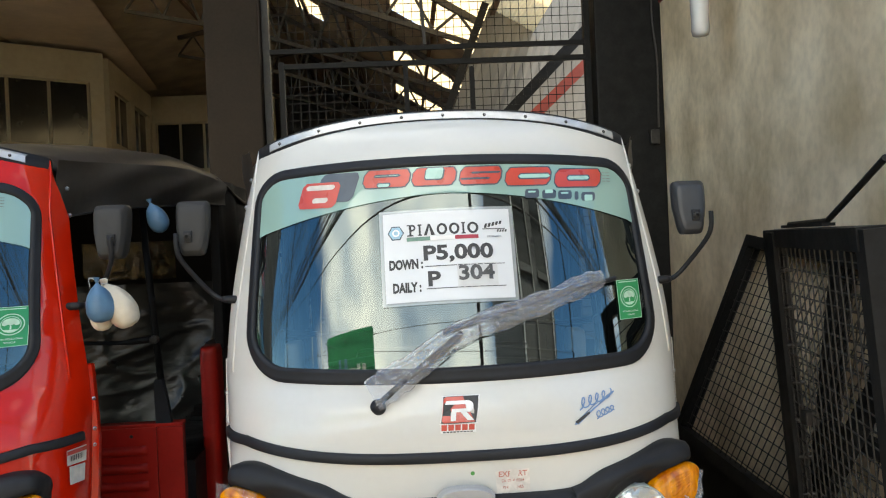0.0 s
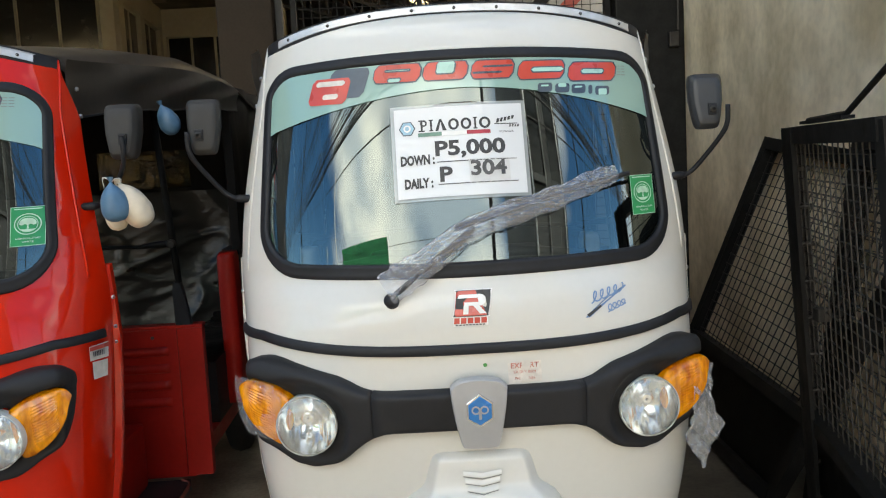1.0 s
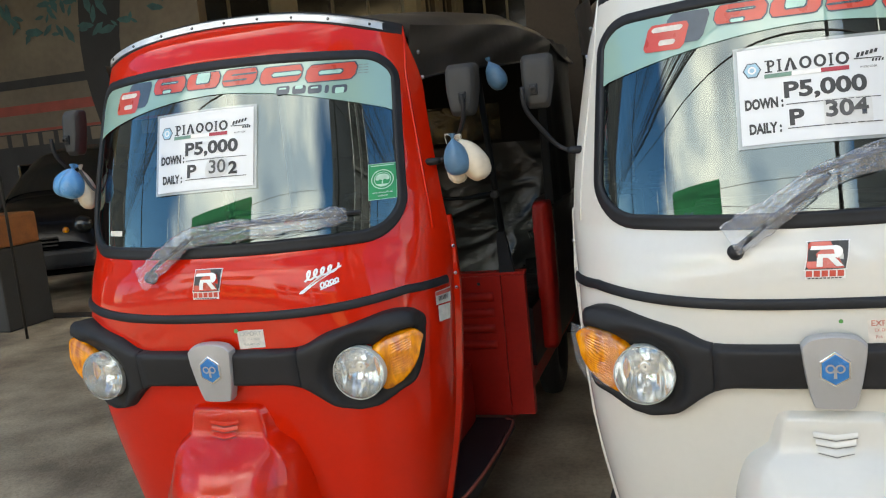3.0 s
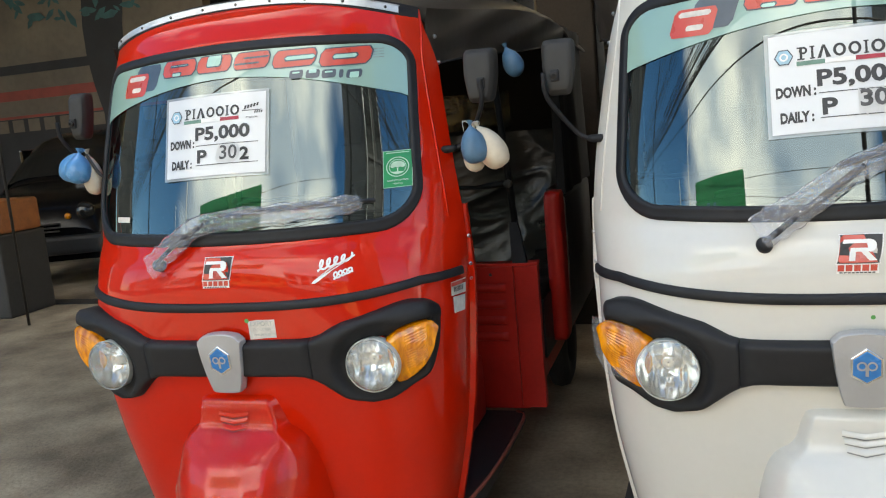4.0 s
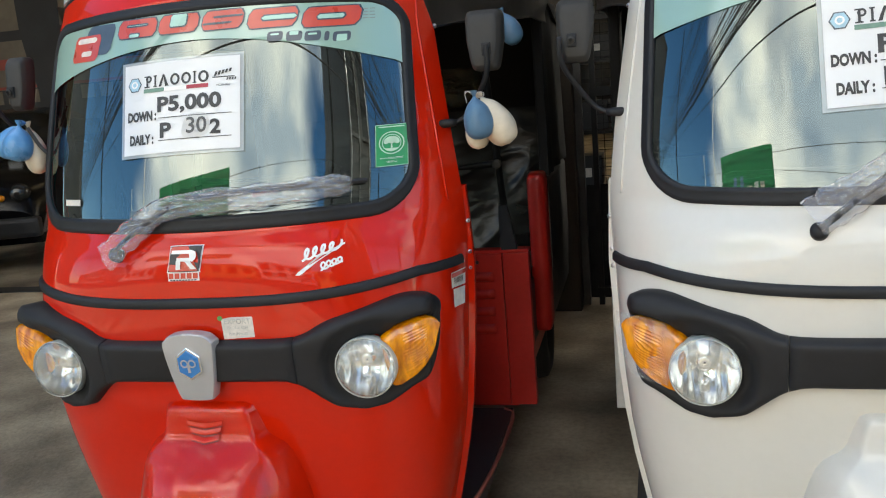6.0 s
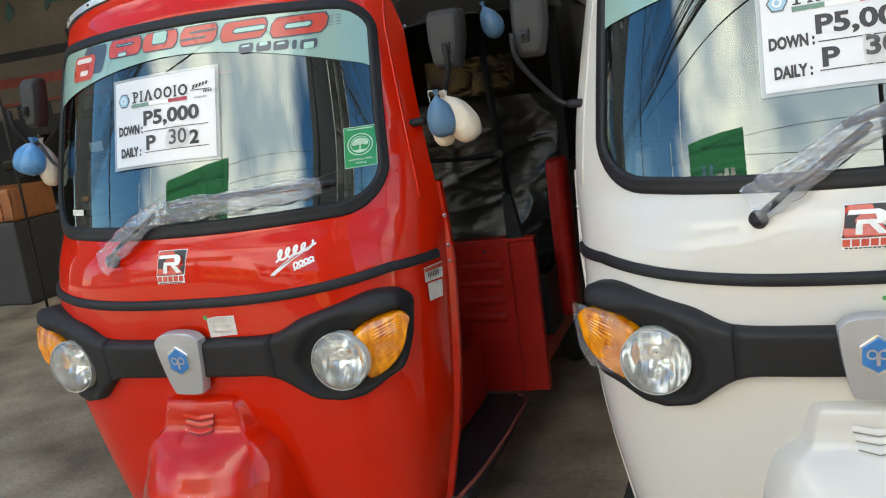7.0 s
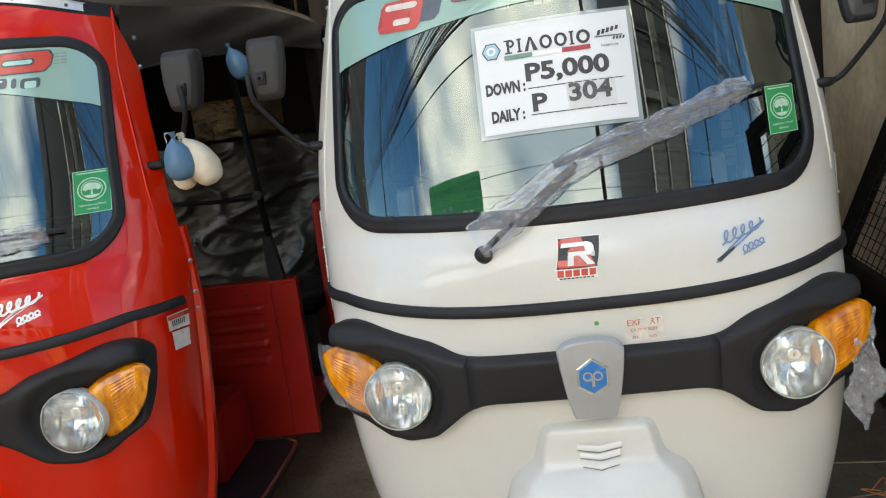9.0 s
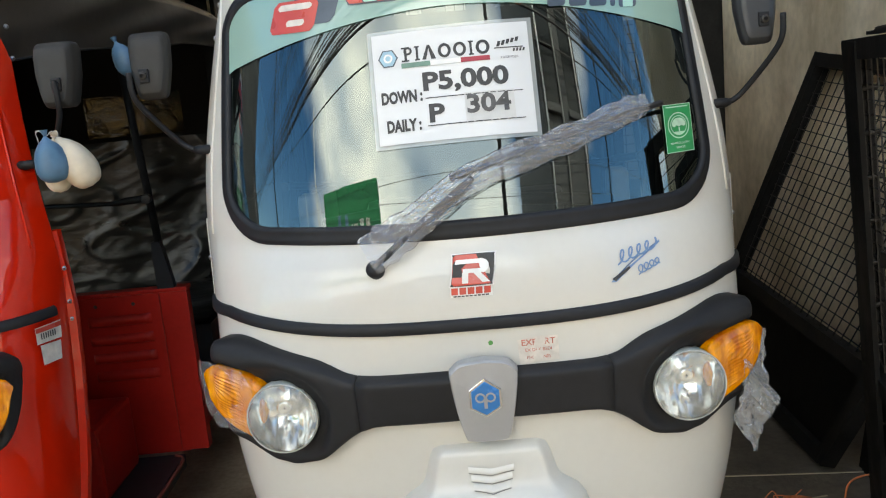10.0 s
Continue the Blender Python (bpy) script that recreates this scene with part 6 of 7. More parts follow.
posts = ((-0.885, 0.04, 3.6), (-0.80, 0.03, 2.46), (-0.062, 0.03, 2.43), (0.335, 0.028, 2.40), (1.04, 0.035, 3.6))
for x, w, top in posts:
    part("post", bar(bmesh.new(), gate_at(x, 0.02), gate_at(x, top), w, 0.05), STEEL_WORN if x == -0.885 else STEEL_BLACK, gate)
for z, x0, x1, w in ((2.435, -0.82, 1.04, 0.03), (2.525, -0.88, 1.06, 0.028), (1.25, -0.82, 1.04, 0.05), (0.10, -0.82, 1.04, 0.05), (3.4, -0.88, 1.06, 0.05)):
    part("rail", bar(bmesh.new(), gate_at(x0, z, -0.005), gate_at(x1, z, -0.005), w, w), STEEL_BLACK, gate)
tagged(part("wire_mesh", wire_field(wire_field(bmesh.new(), gate_at(-0.80, 0.12, 0.03), (1.84, 0, 0), (0, 0, 2.3), 0.05, 0.004), gate_at(-0.86, 2.55, 0.03), (1.9, 0, 0), (0, 0, 0.85), 0.05, 0.0035), STEEL_BLACK, gate), kind="stuff")
# added cover plate that keeps the bright hall floor dark behind the gate
part("kick_or_cover_plate", boxes((gate_at(-0.93, 0.05, 0.034), gate_at(1.02, 0.72, 0.038))), STEEL_BLACK, gate)
part("upper_bar", bar(bmesh.new(), gate_at(0.06, 2.55, 0.02), gate_at(0.02, 3.4, 0.02), 0.02, 0.02), STEEL_WORN, gate)
box_ob = thing("junction_box", "small dusty grey electrical box on the pier", "electrical box", (1.395, GATE_Y - 0.001, 1.87))
part("case", boxes(((-0.025, -0.04, 0.01), (0.03, 0, 0.095)), bevel=0.006), STEEL_WORN, box_ob)
part("conduit", tube(bmesh.new(), curve_pts([(0.03, -0.02, 0.11), (0.035, -0.02, 0.5), (0.015, -0.02, 0.8), (0.03, -0.02, 1.4)]), 0.006, 6), STEEL_WORN, box_ob)

# shelves of stock behind the gate
rack = thing("stock_rack", "dark steel rack filled with boxed parts", "rack", (-0.55, 5.6, 0))
for x in (-0.75, 0.75):
    for y in (-0.2, 0.2):
        part("upright", bar(bmesh.new(), (x, y, 0), (x, y, 2.05), 0.04), STEEL_BLACK, rack)
for z in (0.25, 0.62, 0.98, 1.30, 1.42, 1.68, 1.92):
    part("shelf", boxes(((-0.77, -0.22, z), (0.77, 0.22, z + 0.025))), STEEL_WORN, rack)
rb = random.Random(8)
for z in (0.28, 0.65, 1.01, 1.45, 1.71):
    x = -0.72
    while x < 0.55:
        w, h = rb.uniform(0.14, 0.34), rb.uniform(0.12, 0.23)
        bx = thing("parts_box", "dark cardboard parts box on a rack shelf", "box", (-0.55 + x + w / 2, 5.55, z), group="boxes on the rack")
        part("body", boxes(((-w / 2, -0.14, 0), (w / 2, 0.14, h)), bevel=0.004), rb.choice((SHELF_TEAL, SHELF_TEAL, DARK_TRIM, STEEL_WORN)), bx)
        part("label_patch", boxes(((-w / 4, -0.143, h * 0.3), (w / 5, -0.1395, h * 0.6))), rb.choice((STICKER_CREAM, DARK_TRIM, DARK_TRIM)), bx)
        x += w + rb.uniform(0.02, 0.08)

# ---- steel mesh fences against the side wall ----
def mesh_fence(label, a, b, c, d, rails, mesh_from, w=0.055, tall=24, wide=20):
    """A framed panel: far foot a, far head b, near head c, near foot d."""
    a, b, c, d = (Vector(p) for p in (a, b, c, d))
    p = thing("mesh_fence", label, "mesh fence", a.lerp(d, 0.5))
    o = p.location
    n = (b - a).cross(d - a).normalized()
    a, b, c, d = a - o, b - o, c - o, d - o
    for s, e in ((a, b), (d, c)):
        part("stile", bar(bmesh.new(), s, e, w, 0.05, n), STEEL_BLACK, p)
        part("stile_flange", bar(bmesh.new(), s + (d - a).normalized() * 0.03 * (1 if s is a else -1) + n * 0.02, e + (d - a).normalized() * 0.03 * (1 if s is a else -1) + n * 0.02, 0.03, 0.012, n), STEEL_BLACK, p)
    for t in (0.012, *rails, 0.985):
        part("rail", bar(bmesh.new(), a.lerp(b, t), d.lerp(c, t), 0.05, w, n), STEEL_BLACK, p)
    bm = bmesh.new()
    t0 = mesh_from
    for k in range(1, tall):
        s = k / tall
        bar(bm, a.lerp(d, s).lerp(b.lerp(c, s), t0), b.lerp(c, s), 0.0034, 0.0034, n)
    for k in range(1, wide):
        t = t0 + (1 - t0) * k / wide
        bar(bm, a.lerp(b, t) + n * 0.0045, d.lerp(c, t) + n * 0.0035, 0.0034, 0.0034, n)
    tagged(part("wire_mesh", bm, STEEL_WORN, p), kind="stuff")
    return p, a, b, c, d, n


p1, a, b, c, d, n = mesh_fence("black steel mesh fence leaning against the plaster wall", (1.105, 3.97, 0.03), (1.43, 3.435, 1.313), (1.43, 2.14, 1.205), (1.095, 2.67, 0.02), (0.28,), 0.28)
bm = bmesh.new()
bm.faces.new([bm.verts.new(q) for q in (a.lerp(b, 0.03), a.lerp(b, 0.27), d.lerp(c, 0.27), d.lerp(c, 0.03))])
bmesh.ops.solidify(bm, geom=bm.faces[:], thickness=0.004)
part("kick_or_cover_plate", bm, STEEL_BLACK, p1)
p2, a, b, c, d, n = mesh_fence("black steel mesh fence standing upright on the floor", (1.13, 2.36, 0.0), (1.035, 2.34, 1.340), (0.845, 1.45, 1.340), (0.94, 1.43, 0.0), (0.33,), 0.33, 0.06, 18, 24)
part("inner_stile", bar(bmesh.new(), a.lerp(d, 0.115) - n * 0.03, b.lerp(c, 0.115) - n * 0.03, 0.085, 0.012, n), STEEL_BLACK, p2)
for k in range(11):
    q = a.lerp(d, 0.075).lerp(b.lerp(c, 0.075), 0.06 + 0.085 * k)
    part("bolt", lathe(bmesh.new(), [(0.007, -0.03), (0.007, 0.03), (0.004, 0.034), (0.001, 0.035)], q, n, 8), STEEL_WORN, p2)
bm = bmesh.new()
bm.faces.new([bm.verts.new(q) for q in (a.lerp(b, 0.03), a.lerp(b, 0.31), d.lerp(c, 0.31), d.lerp(c, 0.03))])
bmesh.ops.solidify(bm, geom=bm.faces[:], thickness=0.004)
part("kick_or_cover_plate", bm, STEEL_BLACK, p2)
part("latch", boxes((a.lerp(d, 0.24).lerp(b.lerp(c, 0.24), 0.60) - Vector((0.02, 0.02, 0.02)), a.lerp(d, 0.24).lerp(b.lerp(c, 0.24), 0.60) + Vector((0.02, 0.02, 0.02))), bevel=0.005), STEEL_WORN, p2)
p3, a, b, c, d, n = mesh_fence("black steel mesh fence leaning behind another panel", (1.22, 2.62, 0.0), (1.445, 2.70, 1.30), (1.445, 1.5, 1.30), (1.22, 1.45, 0.0), (0.5,), 0.04)
rod = thing("bent_rod", "thin bent black steel rod lying on the mesh fence", "rod", (0.988, 2.125, 1.358))
part("bar", tube(bmesh.new(), [(0.0, 0.0, 0.0), (-0.088, -0.39, 0.003), (-0.125, -0.55, 0.045), (-0.18, -0.80, 0.115)], 0.007, 8), STEEL_BLACK, rod)
part("flat", bar(bmesh.new(), (0.0, 0.02, -0.006), (-0.09, -0.40, -0.005), 0.03, 0.008), STEEL_BLACK, rod)

# loose things by the wall
twine = thing("orange_twine", "tangle of orange twine on the concrete floor", "twine", (0.895, 2.385, 0))
rt = random.Random(3)
for k in range(26):
    p0 = Vector((rt.gauss(0, 0.035), rt.gauss(0, 0.03), 0.012 + abs(rt.gauss(0, 0.012))))
    pts = [p0 + Vector((rt.gauss(0, 0.03), rt.gauss(0, 0.025), abs(rt.gauss(0, 0.012)))) * (i > 0) for i in range(5)]
    part("strand", tube(bmesh.new(), curve_pts(pts, 5), 0.0018, 5, caps=False), ROPE, twine)
part("strand", tube(bmesh.new(), curve_pts([(0.14, 0.02, 0.01), (0.17, 0.04, 0.07), (0.24, 0.03, 0.09), (0.29, 0.0, 0.05), (0.30, -0.02, 0.004)], 6), 0.003, 5, caps=False), ROPE, twine)
block = thing("wooden_block", "rough wooden block with a steel bolt", "wooden block", (1.14, 1.86, 0))
part("timber", boxes(((-0.06, -0.09, 0), (0.10, 0.09, 0.26)), bevel=0.006), CARTON, block)
part("bolt", tube(bmesh.new(), [(-0.10, 0.06, 0.245), (-0.05, 0.05, 0.25)], 0.012, 10), STEEL_WORN, block)
bottle = thing("plastic_bottle", "empty clear plastic bottle hanging from the roof", "bottle", (1.29, 3.6, 2.243))
part("body", lathe(bmesh.new(), [(0.001, 0.0), (0.035, 0.005), (0.042, 0.03), (0.04, 0.09), (0.043, 0.12), (0.043, 0.17), (0.03, 0.22), (0.014, 0.25), (0.014, 0.28)], (0, 0, 0), (0, 0, 1), 20), BOTTLE, bottle, smooth=True)
part("string", tube(bmesh.new(), [(0, 0, 0.27), (0.005, 0.01, 1.2), (0, 0, 2.30)], 0.003, 5), INK, bottle)
strip = thing("red_banner", "red banner strip high on the plaster wall", "banner", (1.468, 4.5, 2.72))
part("cloth", boxes(((-0.012, -0.22, 0.0), (0.0, 0.24, 0.5))), MURAL_RED, strip)

# ---- dark stock vehicles at the back of the yard ----
def small_car(at, turn):
    """A small dark car: lofted body, glass, lamps, wheels."""
    car = thing("car", "small glossy black car parked in deep shade", "car", at, turn)
    top = lambda v: float(np.interp(v, (0, 0.04, 0.14, 0.45, 0.95, 1.30, 1.60, 2.0, 2.6, 3.1, 3.25, 3.3), (0.60, 0.74, 0.84, 0.93, 1.02, 1.32, 1.47, 1.52, 1.50, 1.38, 0.95, 0.7)))
    half = lambda v, z: (0.74 - 0.10 * max(0, 0.35 - v) / 0.35 - 0.08 * max(0, v - 2.9) / 0.4) * (1 - 0.26 * max(0, z - 0.95) / 0.6)
    ring = lambda v, lift=0.0: [Vector((math.copysign(abs(math.cos(a)) ** 0.42, math.cos(a)) * (half(v, 0.28 + (top(v) - 0.28) * math.sin(a) ** 0.5) + lift), v, 0.28 + (top(v) + lift - 0.28) * math.sin(a) ** 0.5)) for a in np.linspace(0, math.pi, 33)]
    bm = bmesh.new()
    grid(bm, [ring(v) for v in np.linspace(0, 3.3, 56)])
    bm.faces.new([bm.verts.new(p) for p in ring(0)])
    bmesh.ops.recalc_face_normals(bm, faces=bm.faces)
    body = part("body", bm, BLACK_CAR, car, smooth=True)
    bm = bmesh.new()
    grid(bm, [ring(v, 0.006)[8:25] for v in np.linspace(1.0, 1.55, 10)])
    glass = part("windshield", bm, DARK_GLASS, body, smooth=True)
    for s in (-1, 1):
        part("side_window", boxes(((s * 0.60 - 0.02, 1.5, 1.06), (s * 0.60 + 0.02, 2.7, 1.36)), bevel=0.015), DARK_GLASS, body)
        part("headlamp", lathe(bmesh.new(), [(0.085, -0.03), (0.085, 0.01), (0.06, 0.035), (0.02, 0.045), (0.001, 0.046)], (s * 0.50, 0.05, 0.74), (0, -1, 0.2), 18), DARK_GLASS, body, smooth=True)
        part("indicator", lathe(bmesh.new(), [(0.03, -0.02), (0.03, 0.008), (0.01, 0.016), (0.001, 0.017)], (s * 0.34, 0.03, 0.70), (0, -1, 0.2), 12), AMBER, body, smooth=True)
        for v in (0.65, 2.65):
            wheel = part("wheel", lathe(bmesh.new(), [(0.16, -0.09), (0.27, -0.09), (0.285, -0.07), (0.285, 0.07), (0.27, 0.09), (0.16, 0.09)], (s * 0.66, v, 0.285), (1, 0, 0), 26), TYRE, car, smooth=True)
            part("rim", lathe(bmesh.new(), [(0.17, -0.05), (0.165, 0.05), (0.05, 0.07), (0.001, 0.07)], (s * 0.66, v, 0.285), (s, 0, 0), 22), STEEL_WORN, wheel)
        part("mirror", boxes(((s * 0.80 - 0.07, 1.12, 1.02), (s * 0.80 + 0.07, 1.20, 1.13)), bevel=0.02), BLACK_CAR, body)
    part("bumper", boxes(((-0.66, -0.07, 0.34), (0.66, 0.06, 0.52)), bevel=0.04), DARK_TRIM, car)
    for k in range(3):
        part("grille_bar", boxes(((-0.26, -0.025, 0.56 + 0.035 * k), (0.26, 0.03, 0.574 + 0.035 * k)), bevel=0.004), STEEL_WORN, body)
    part("paper", boxes(((0.10, 1.02, 1.10), (0.24, 1.026, 1.20))), PATCH_GREY, glass)


small_car((-6.45, 6.1, 0), 22)
crate = thing("plastic_crate", "orange plastic crate on a dark stand", "crate", (-6.13, 5.3, 0))
part("stand", boxes(((-0.38, -0.25, 0), (0.36, 0.25, 0.69)), bevel=0.02), DARK_TRIM, crate)
basket = part("basket", boxes(((-0.37, -0.22, 0.692), (0.37, 0.22, 0.96)), bevel=0.03), ORANGE, crate)
for k in range(7):
    part("rib", boxes(((-0.36 + 0.115 * k, -0.232, 0.71), (-0.335 + 0.115 * k, -0.222, 0.95)), bevel=0.003), ORANGE, basket)
for k in range(3):
    part("rib", boxes(((-0.36, -0.229, 0.745 + 0.085 * k), (0.36, -0.223, 0.757 + 0.085 * k)), bevel=0.002), ORANGE, basket)
pole = thing("thin_post", "thin grey steel post below the lintel", "post", (-5.40, 4.85, 0))
part("pipe", tube(bmesh.new(), [(0, 0, 0), (0, 0, 2.915)], 0.011, 10), STEEL_WORN, pole, smooth=True)


# ---- the two new vehicles on show ----
RED_TURN = 1.48
red_at = (-1.452 - math.sin(radians(RED_TURN)) * (MID - 1.7), 1.708 + math.cos(radians(RED_TURN)) * (MID - 1.7), 0)
white_car = three_wheeler("auto_rickshaw", "new white three-wheeled auto rickshaw parked on concrete", WHITE_PAINT, WHITE_INNER, (0, MID, 0), 0, ((-0.175, 1.003), (0.010, 1.147), (-0.030, 1.152), (0.372, 1.246)))
red_car = three_wheeler("auto_rickshaw", "new glossy red three-wheeled auto rickshaw with balloons tied on", RED_PAINT, RED_INNER, red_at, RED_TURN, ((-0.172, 1.003), (-0.035, 1.098), (0.0, 1.118), (0.380, 1.126)), eco=0.430, eco_half=0.031)
price_card(white_car, -0.008, "304", False)
price_card(red_car, -0.024, "302", True)


# ---- things tied to the vehicles ----
def balloon(name, label, material, neck, way, length, wide, seed):
    """A slack pear-shaped balloon hanging from its knot."""
    b = thing(name, label, "balloon", neck)
    way = Vector(way).normalized()
    prof = [(0.12, 0.0), (0.24, 0.05), (0.50, 0.13), (0.78, 0.27), (0.95, 0.44), (1.0, 0.58), (0.97, 0.72), (0.85, 0.85), (0.62, 0.94), (0.34, 0.985), (0.01, 1.0)]
    fine = [(float(np.interp(t, [d for _, d in prof], [r for r, _ in prof])), t) for t in np.linspace(0, 1, 26)]
    bm = lathe(bmesh.new(), [(r * wide / 2, d * length) for r, d in fine], (0, 0, 0), way, 22)
    crumple(bm, 0.0025, 30.0, seed)
    skin_part = part("skin", bm, material, b, smooth=True)
    bm = lathe(bmesh.new(), [(0.008, -0.014), (0.006, -0.008), (0.003, -0.002), (0.0055, 0.003), (0.007, 0.008)], (0, 0, 0), way, 10)
    part("knot", crumple(bm, 0.002, 60.0, seed), material, skin_part)
    return b


balloon("balloon", "dusty blue balloon tied to a mirror arm", BALLOON_BLUE, (-0.836, 1.80, 1.288), (0.1, -0.02, -1), 0.094, 0.066, 1)
balloon("balloon", "large cream balloon tied to a mirror arm", BALLOON_WHITE, (-0.826, 1.83, 1.284), (0.55, 0.0, -1), 0.118, 0.074, 2)
balloon("balloon", "small cream balloon behind a blue one", BALLOON_WHITE, (-0.838, 1.84, 1.282), (-0.05, 0.0, -1), 0.112, 0.056, 3)
balloon("balloon", "blue balloon hanging from the black canopy", BALLOON_BLUE, (-0.842, 2.27, 1.500), (0.38, 0, -1), 0.090, 0.060, 4)
balloon("balloon", "bright blue balloon tied to a mirror arm", BALLOON_BLUE_NEW, (-1.978, 1.75, 1.306), (-0.1, -0.1, -1), 0.088, 0.072, 5)
balloon("balloon", "bright blue balloon beside another blue one", BALLOON_BLUE_NEW, (-1.982, 1.76, 1.304), (-0.95, 0.05, -1), 0.095, 0.066, 6)
balloon("balloon", "cream balloon hanging behind blue balloons", BALLOON_WHITE, (-1.974, 1.78, 1.300), (0.12, 0, -1), 0.118, 0.058, 7)
ribbon = thing("plastic_ribbon", "thin grey plastic ribbon trailing from a mirror arm", "ribbon", (-1.965, 1.765, 1.30))
part("strip", tube(bmesh.new(), curve_pts([(0, 0, 0), (0.03, 0.0, -0.05), (0.055, 0.01, -0.09), (0.035, 0.01, -0.16), (0.02, 0.012, -0.215), (0.0, 0.012, -0.262)], 6), 0.0045, 6, flat=0.3), STEEL_WORN, ribbon)
cord = thing("balloon_string", "thin pale strings knotted round a mirror arm", "string", (-0.835, 1.82, 1.29))
bm = bmesh.new()
for k in range(3):
    tube(bm, curve_pts([(0, -0.01, 0), (-0.012 - 0.004 * k, -0.012, 0.012), (-0.024, -0.01, 0.006), (-0.022, -0.008, -0.006 - 0.004 * k)], 5), 0.0006, 5)
tube(bm, curve_pts([(0, 0, -0.002), (0.012, 0.004, -0.004), (0.016, 0, 0.006), (0.004, -0.004, 0.008), (-0.006, 0.0, 0.0)], 5), 0.0008, 6)
part("loop", bm, PATCH_GREY, cord)

# plastic bag still hanging from a turn signal of the white vehicle, and wrapping on the other
def film_scrap(name, label, pts, cols, seed, amount=0.012, m=WRAP):
    ob = thing(name, label, "plastic wrap", pts[0][0])
    o = Vector(pts[0][0])
    rows = []
    for (left, right) in pts:
        l, r = Vector(left) - o, Vector(right) - o
        rows.append([l.lerp(r, k / cols) for k in range(cols + 1)])
    fine = []
    for a, b in zip(rows, rows[1:]):
        for t in np.linspace(0, 1, 7)[:-1]:
            fine.append([p.lerp(q, t) for p, q in zip(a, b)])
    fine.append(rows[-1])
    bm = bmesh.new()
    grid(bm, fine)
    for v in bm.verts:
        s = v.co * 38 + Vector((seed, 0, seed))
        v.co += Vector((noise.noise(s) * 0.5, -abs(noise.noise(s + Vector((9, 2, 4)))) * 1.6, noise.noise(s + Vector((3, 7, 1))) * 0.4)) * amount
    w = part("sheet", face_out(bm, (0, -1, 0)), m, ob)
    w.visible_shadow = False
    return ob


film_scrap("plastic_bag", "crumpled clear plastic bag hanging from an amber lamp", [((0.490, 1.615, 0.80), (0.552, 1.70, 0.80)), ((0.487, 1.61, 0.745), (0.556, 1.70, 0.74)), ((0.484, 1.62, 0.70), (0.560, 1.69, 0.685)), ((0.472, 1.64, 0.648), (0.585, 1.69, 0.655)), ((0.500, 1.66, 0.60), (0.556, 1.69, 0.60)), ((0.525, 1.68, 0.555), (0.535, 1.69, 0.552))], 20, 3, 0.017, BAG)
wrap_at = lambda x, z: tuple(skin(x, z, 0.036 + grow(x)))
film_scrap("plastic_wrap", "crinkled clear plastic wrapped round an amber lamp", [(wrap_at(-0.493, 0.834), wrap_at(-0.425, 0.826)), (wrap_at(-0.494, 0.80), wrap_at(-0.412, 0.79)), (wrap_at(-0.490, 0.765), wrap_at(-0.418, 0.745)), (wrap_at(-0.472, 0.722), wrap_at(-0.425, 0.705))], 16, 6, 0.007, WRAP_THIN)

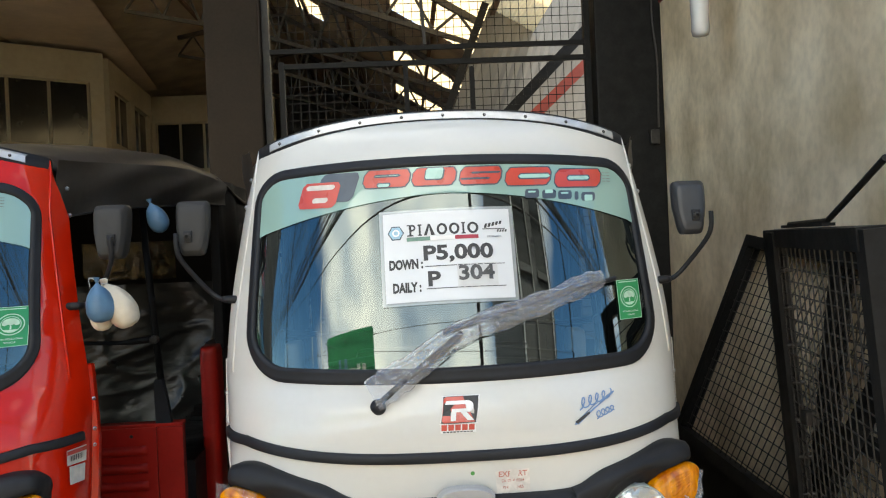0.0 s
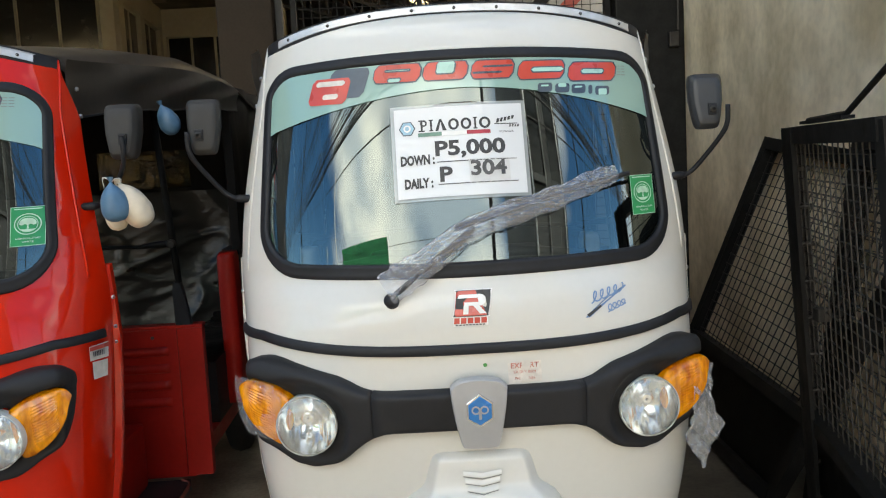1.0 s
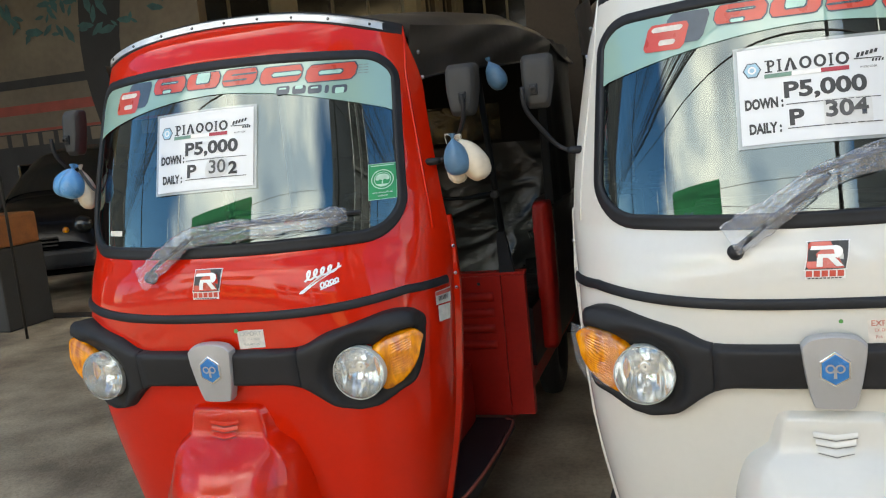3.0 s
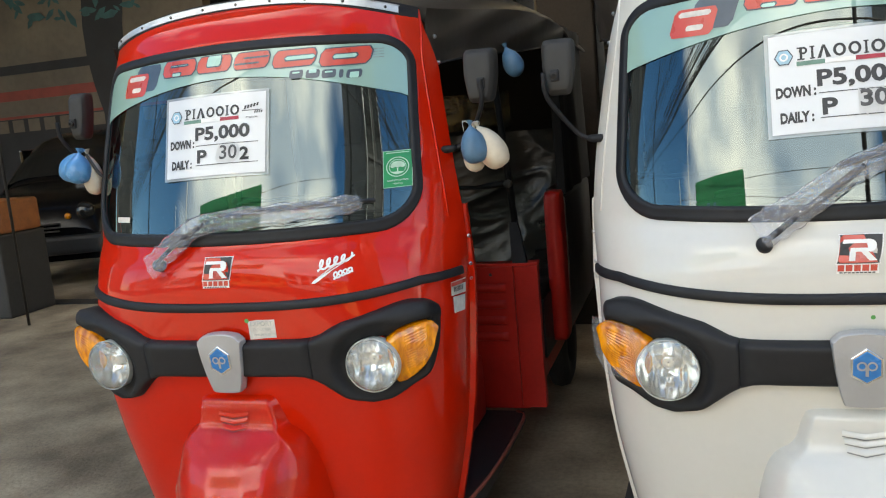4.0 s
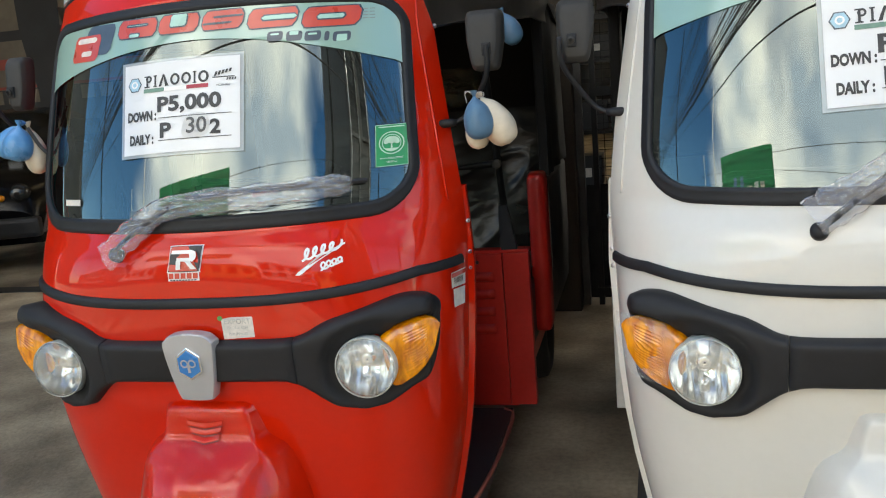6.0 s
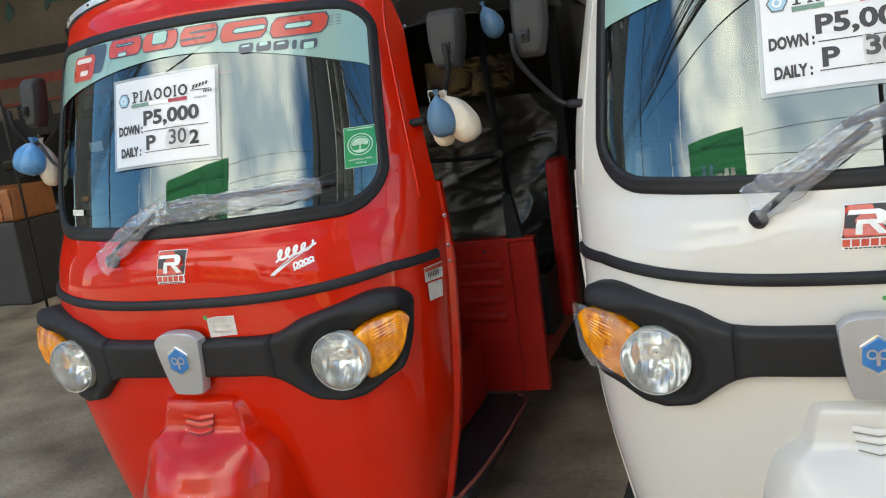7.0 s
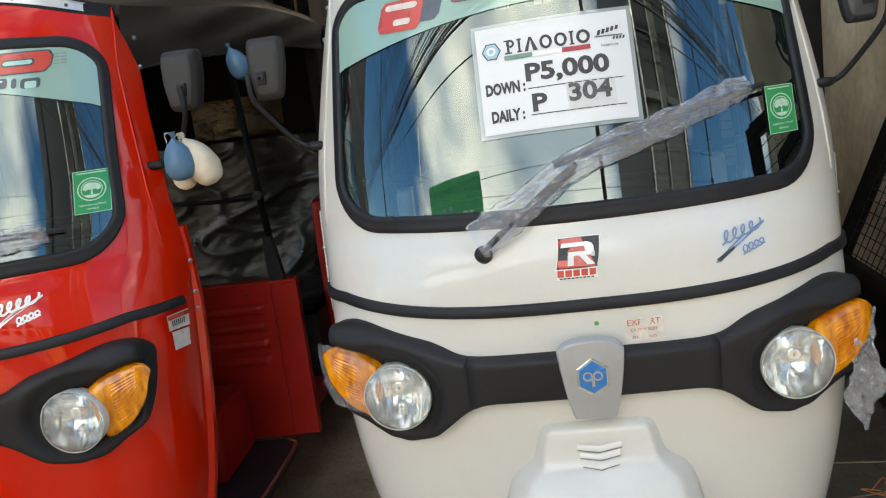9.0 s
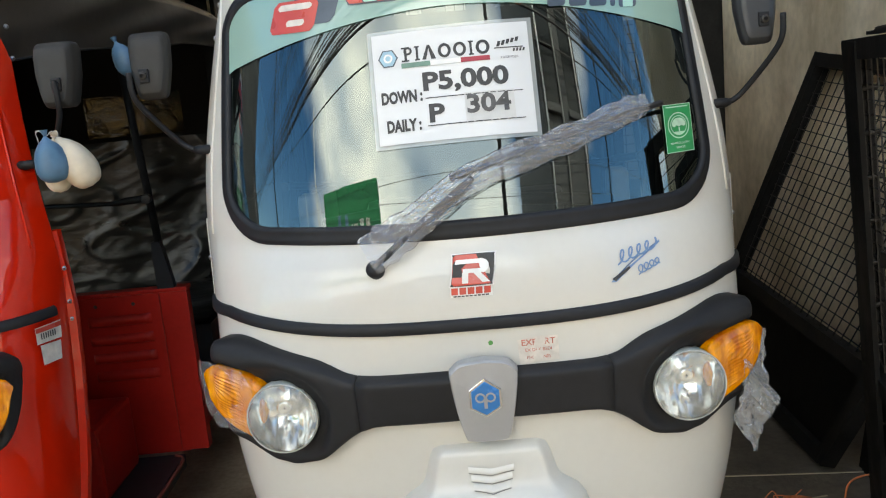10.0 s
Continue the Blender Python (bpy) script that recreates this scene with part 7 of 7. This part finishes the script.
# labels on the red flank
red_m = red_car.matrix_basis @ Matrix.Translation((0, -MID, 0))
for nm, text, quad, m in (("barcode_label", "small torn barcode label on a red flank", ((0.536, 1.752, 0.866), (0.5515, 1.832, 0.860), (0.5535, 1.834, 0.898), (0.538, 1.748, 0.902)), STICKER_CREAM),
                          ("paper_label", "small worn paper label on a red flank", ((0.536, 1.765, 0.818), (0.549, 1.822, 0.815), (0.552, 1.824, 0.856), (0.538, 1.760, 0.862)), STICKER_CREAM)):
    lab = thing(nm, text, "label")
    lab.matrix_basis = red_m.copy()
    bm = bmesh.new()
    q = [Vector(p) + Vector((0.004, -0.003, 0)) for p in quad]
    grid(bm, [[q[0].lerp(q[1], k / 4) for k in range(5)], [q[3].lerp(q[2], k / 4) for k in range(5)]])
    sheet = part("paper", bm, m, lab)
    if nm == "barcode_label":
        out = Vector((0.0016, -0.0008, 0))
        for k in range(7):
            t = 0.16 + 0.09 * k
            bm = bmesh.new()
            bm.faces.new([bm.verts.new(p + out) for p in (q[0].lerp(q[1], t).lerp(q[3].lerp(q[2], t), 0.25), q[0].lerp(q[1], t + 0.045).lerp(q[3].lerp(q[2], t + 0.045), 0.25), q[0].lerp(q[1], t + 0.045).lerp(q[3].lerp(q[2], t + 0.045), 0.6), q[0].lerp(q[1], t).lerp(q[3].lerp(q[2], t), 0.6))])
            part("print_bar", bm, INK, sheet)
        bm = bmesh.new()
        bm.faces.new([bm.verts.new(p + out) for p in (q[0].lerp(q[3], 0.68), q[1].lerp(q[2], 0.68), q[1].lerp(q[2], 0.95), q[0].lerp(q[3], 0.95))])
        part("print_band", bm, STICKER_RED, sheet)
tape = thing("tape_strip", "short strip of pale tape on a windshield corner", "tape")
tape.matrix_basis = red_m.copy()
part("strip", drape(rect(bmesh.new(), -0.028, -0.007, 0.028, 0.007, 6), -0.335, 1.117, 0.003), STICKER_CREAM, tape)
wire = thing("red_cable", "thin red cable along the edge of the cab floor", "cable", (-0.94, 2.54, 0))
part("cable", tube(bmesh.new(), curve_pts([(-0.03, 0.03, 0.262), (0.0, 0.0, 0.255), (0.013, -0.16, 0.262), (0.016, -0.36, 0.264), (0.007, -0.555, 0.264), (-0.015, -0.74, 0.264)], 8), 0.006, 6), CABLE_RED, wire)
strap = thing("hanging_strap", "thin grey strap hanging from a mirror stub", "strap", (-1.962, 1.80, 1.225))
bm = bmesh.new()
grid(bm, [[p, p + Vector((0.006, 0.003, 0))] for p in curve_pts([(-0.010, 0.02, 0.012), (-0.004, 0, -0.002), (0.008, -0.004, -0.062), (0.002, -0.004, -0.105), (-0.035, -0.004, -0.193)], 6)])
band = part("band", bm, MIRROR_BACK, strap)
band.modifiers.new("thickness", "SOLIDIFY").thickness = 0.0015
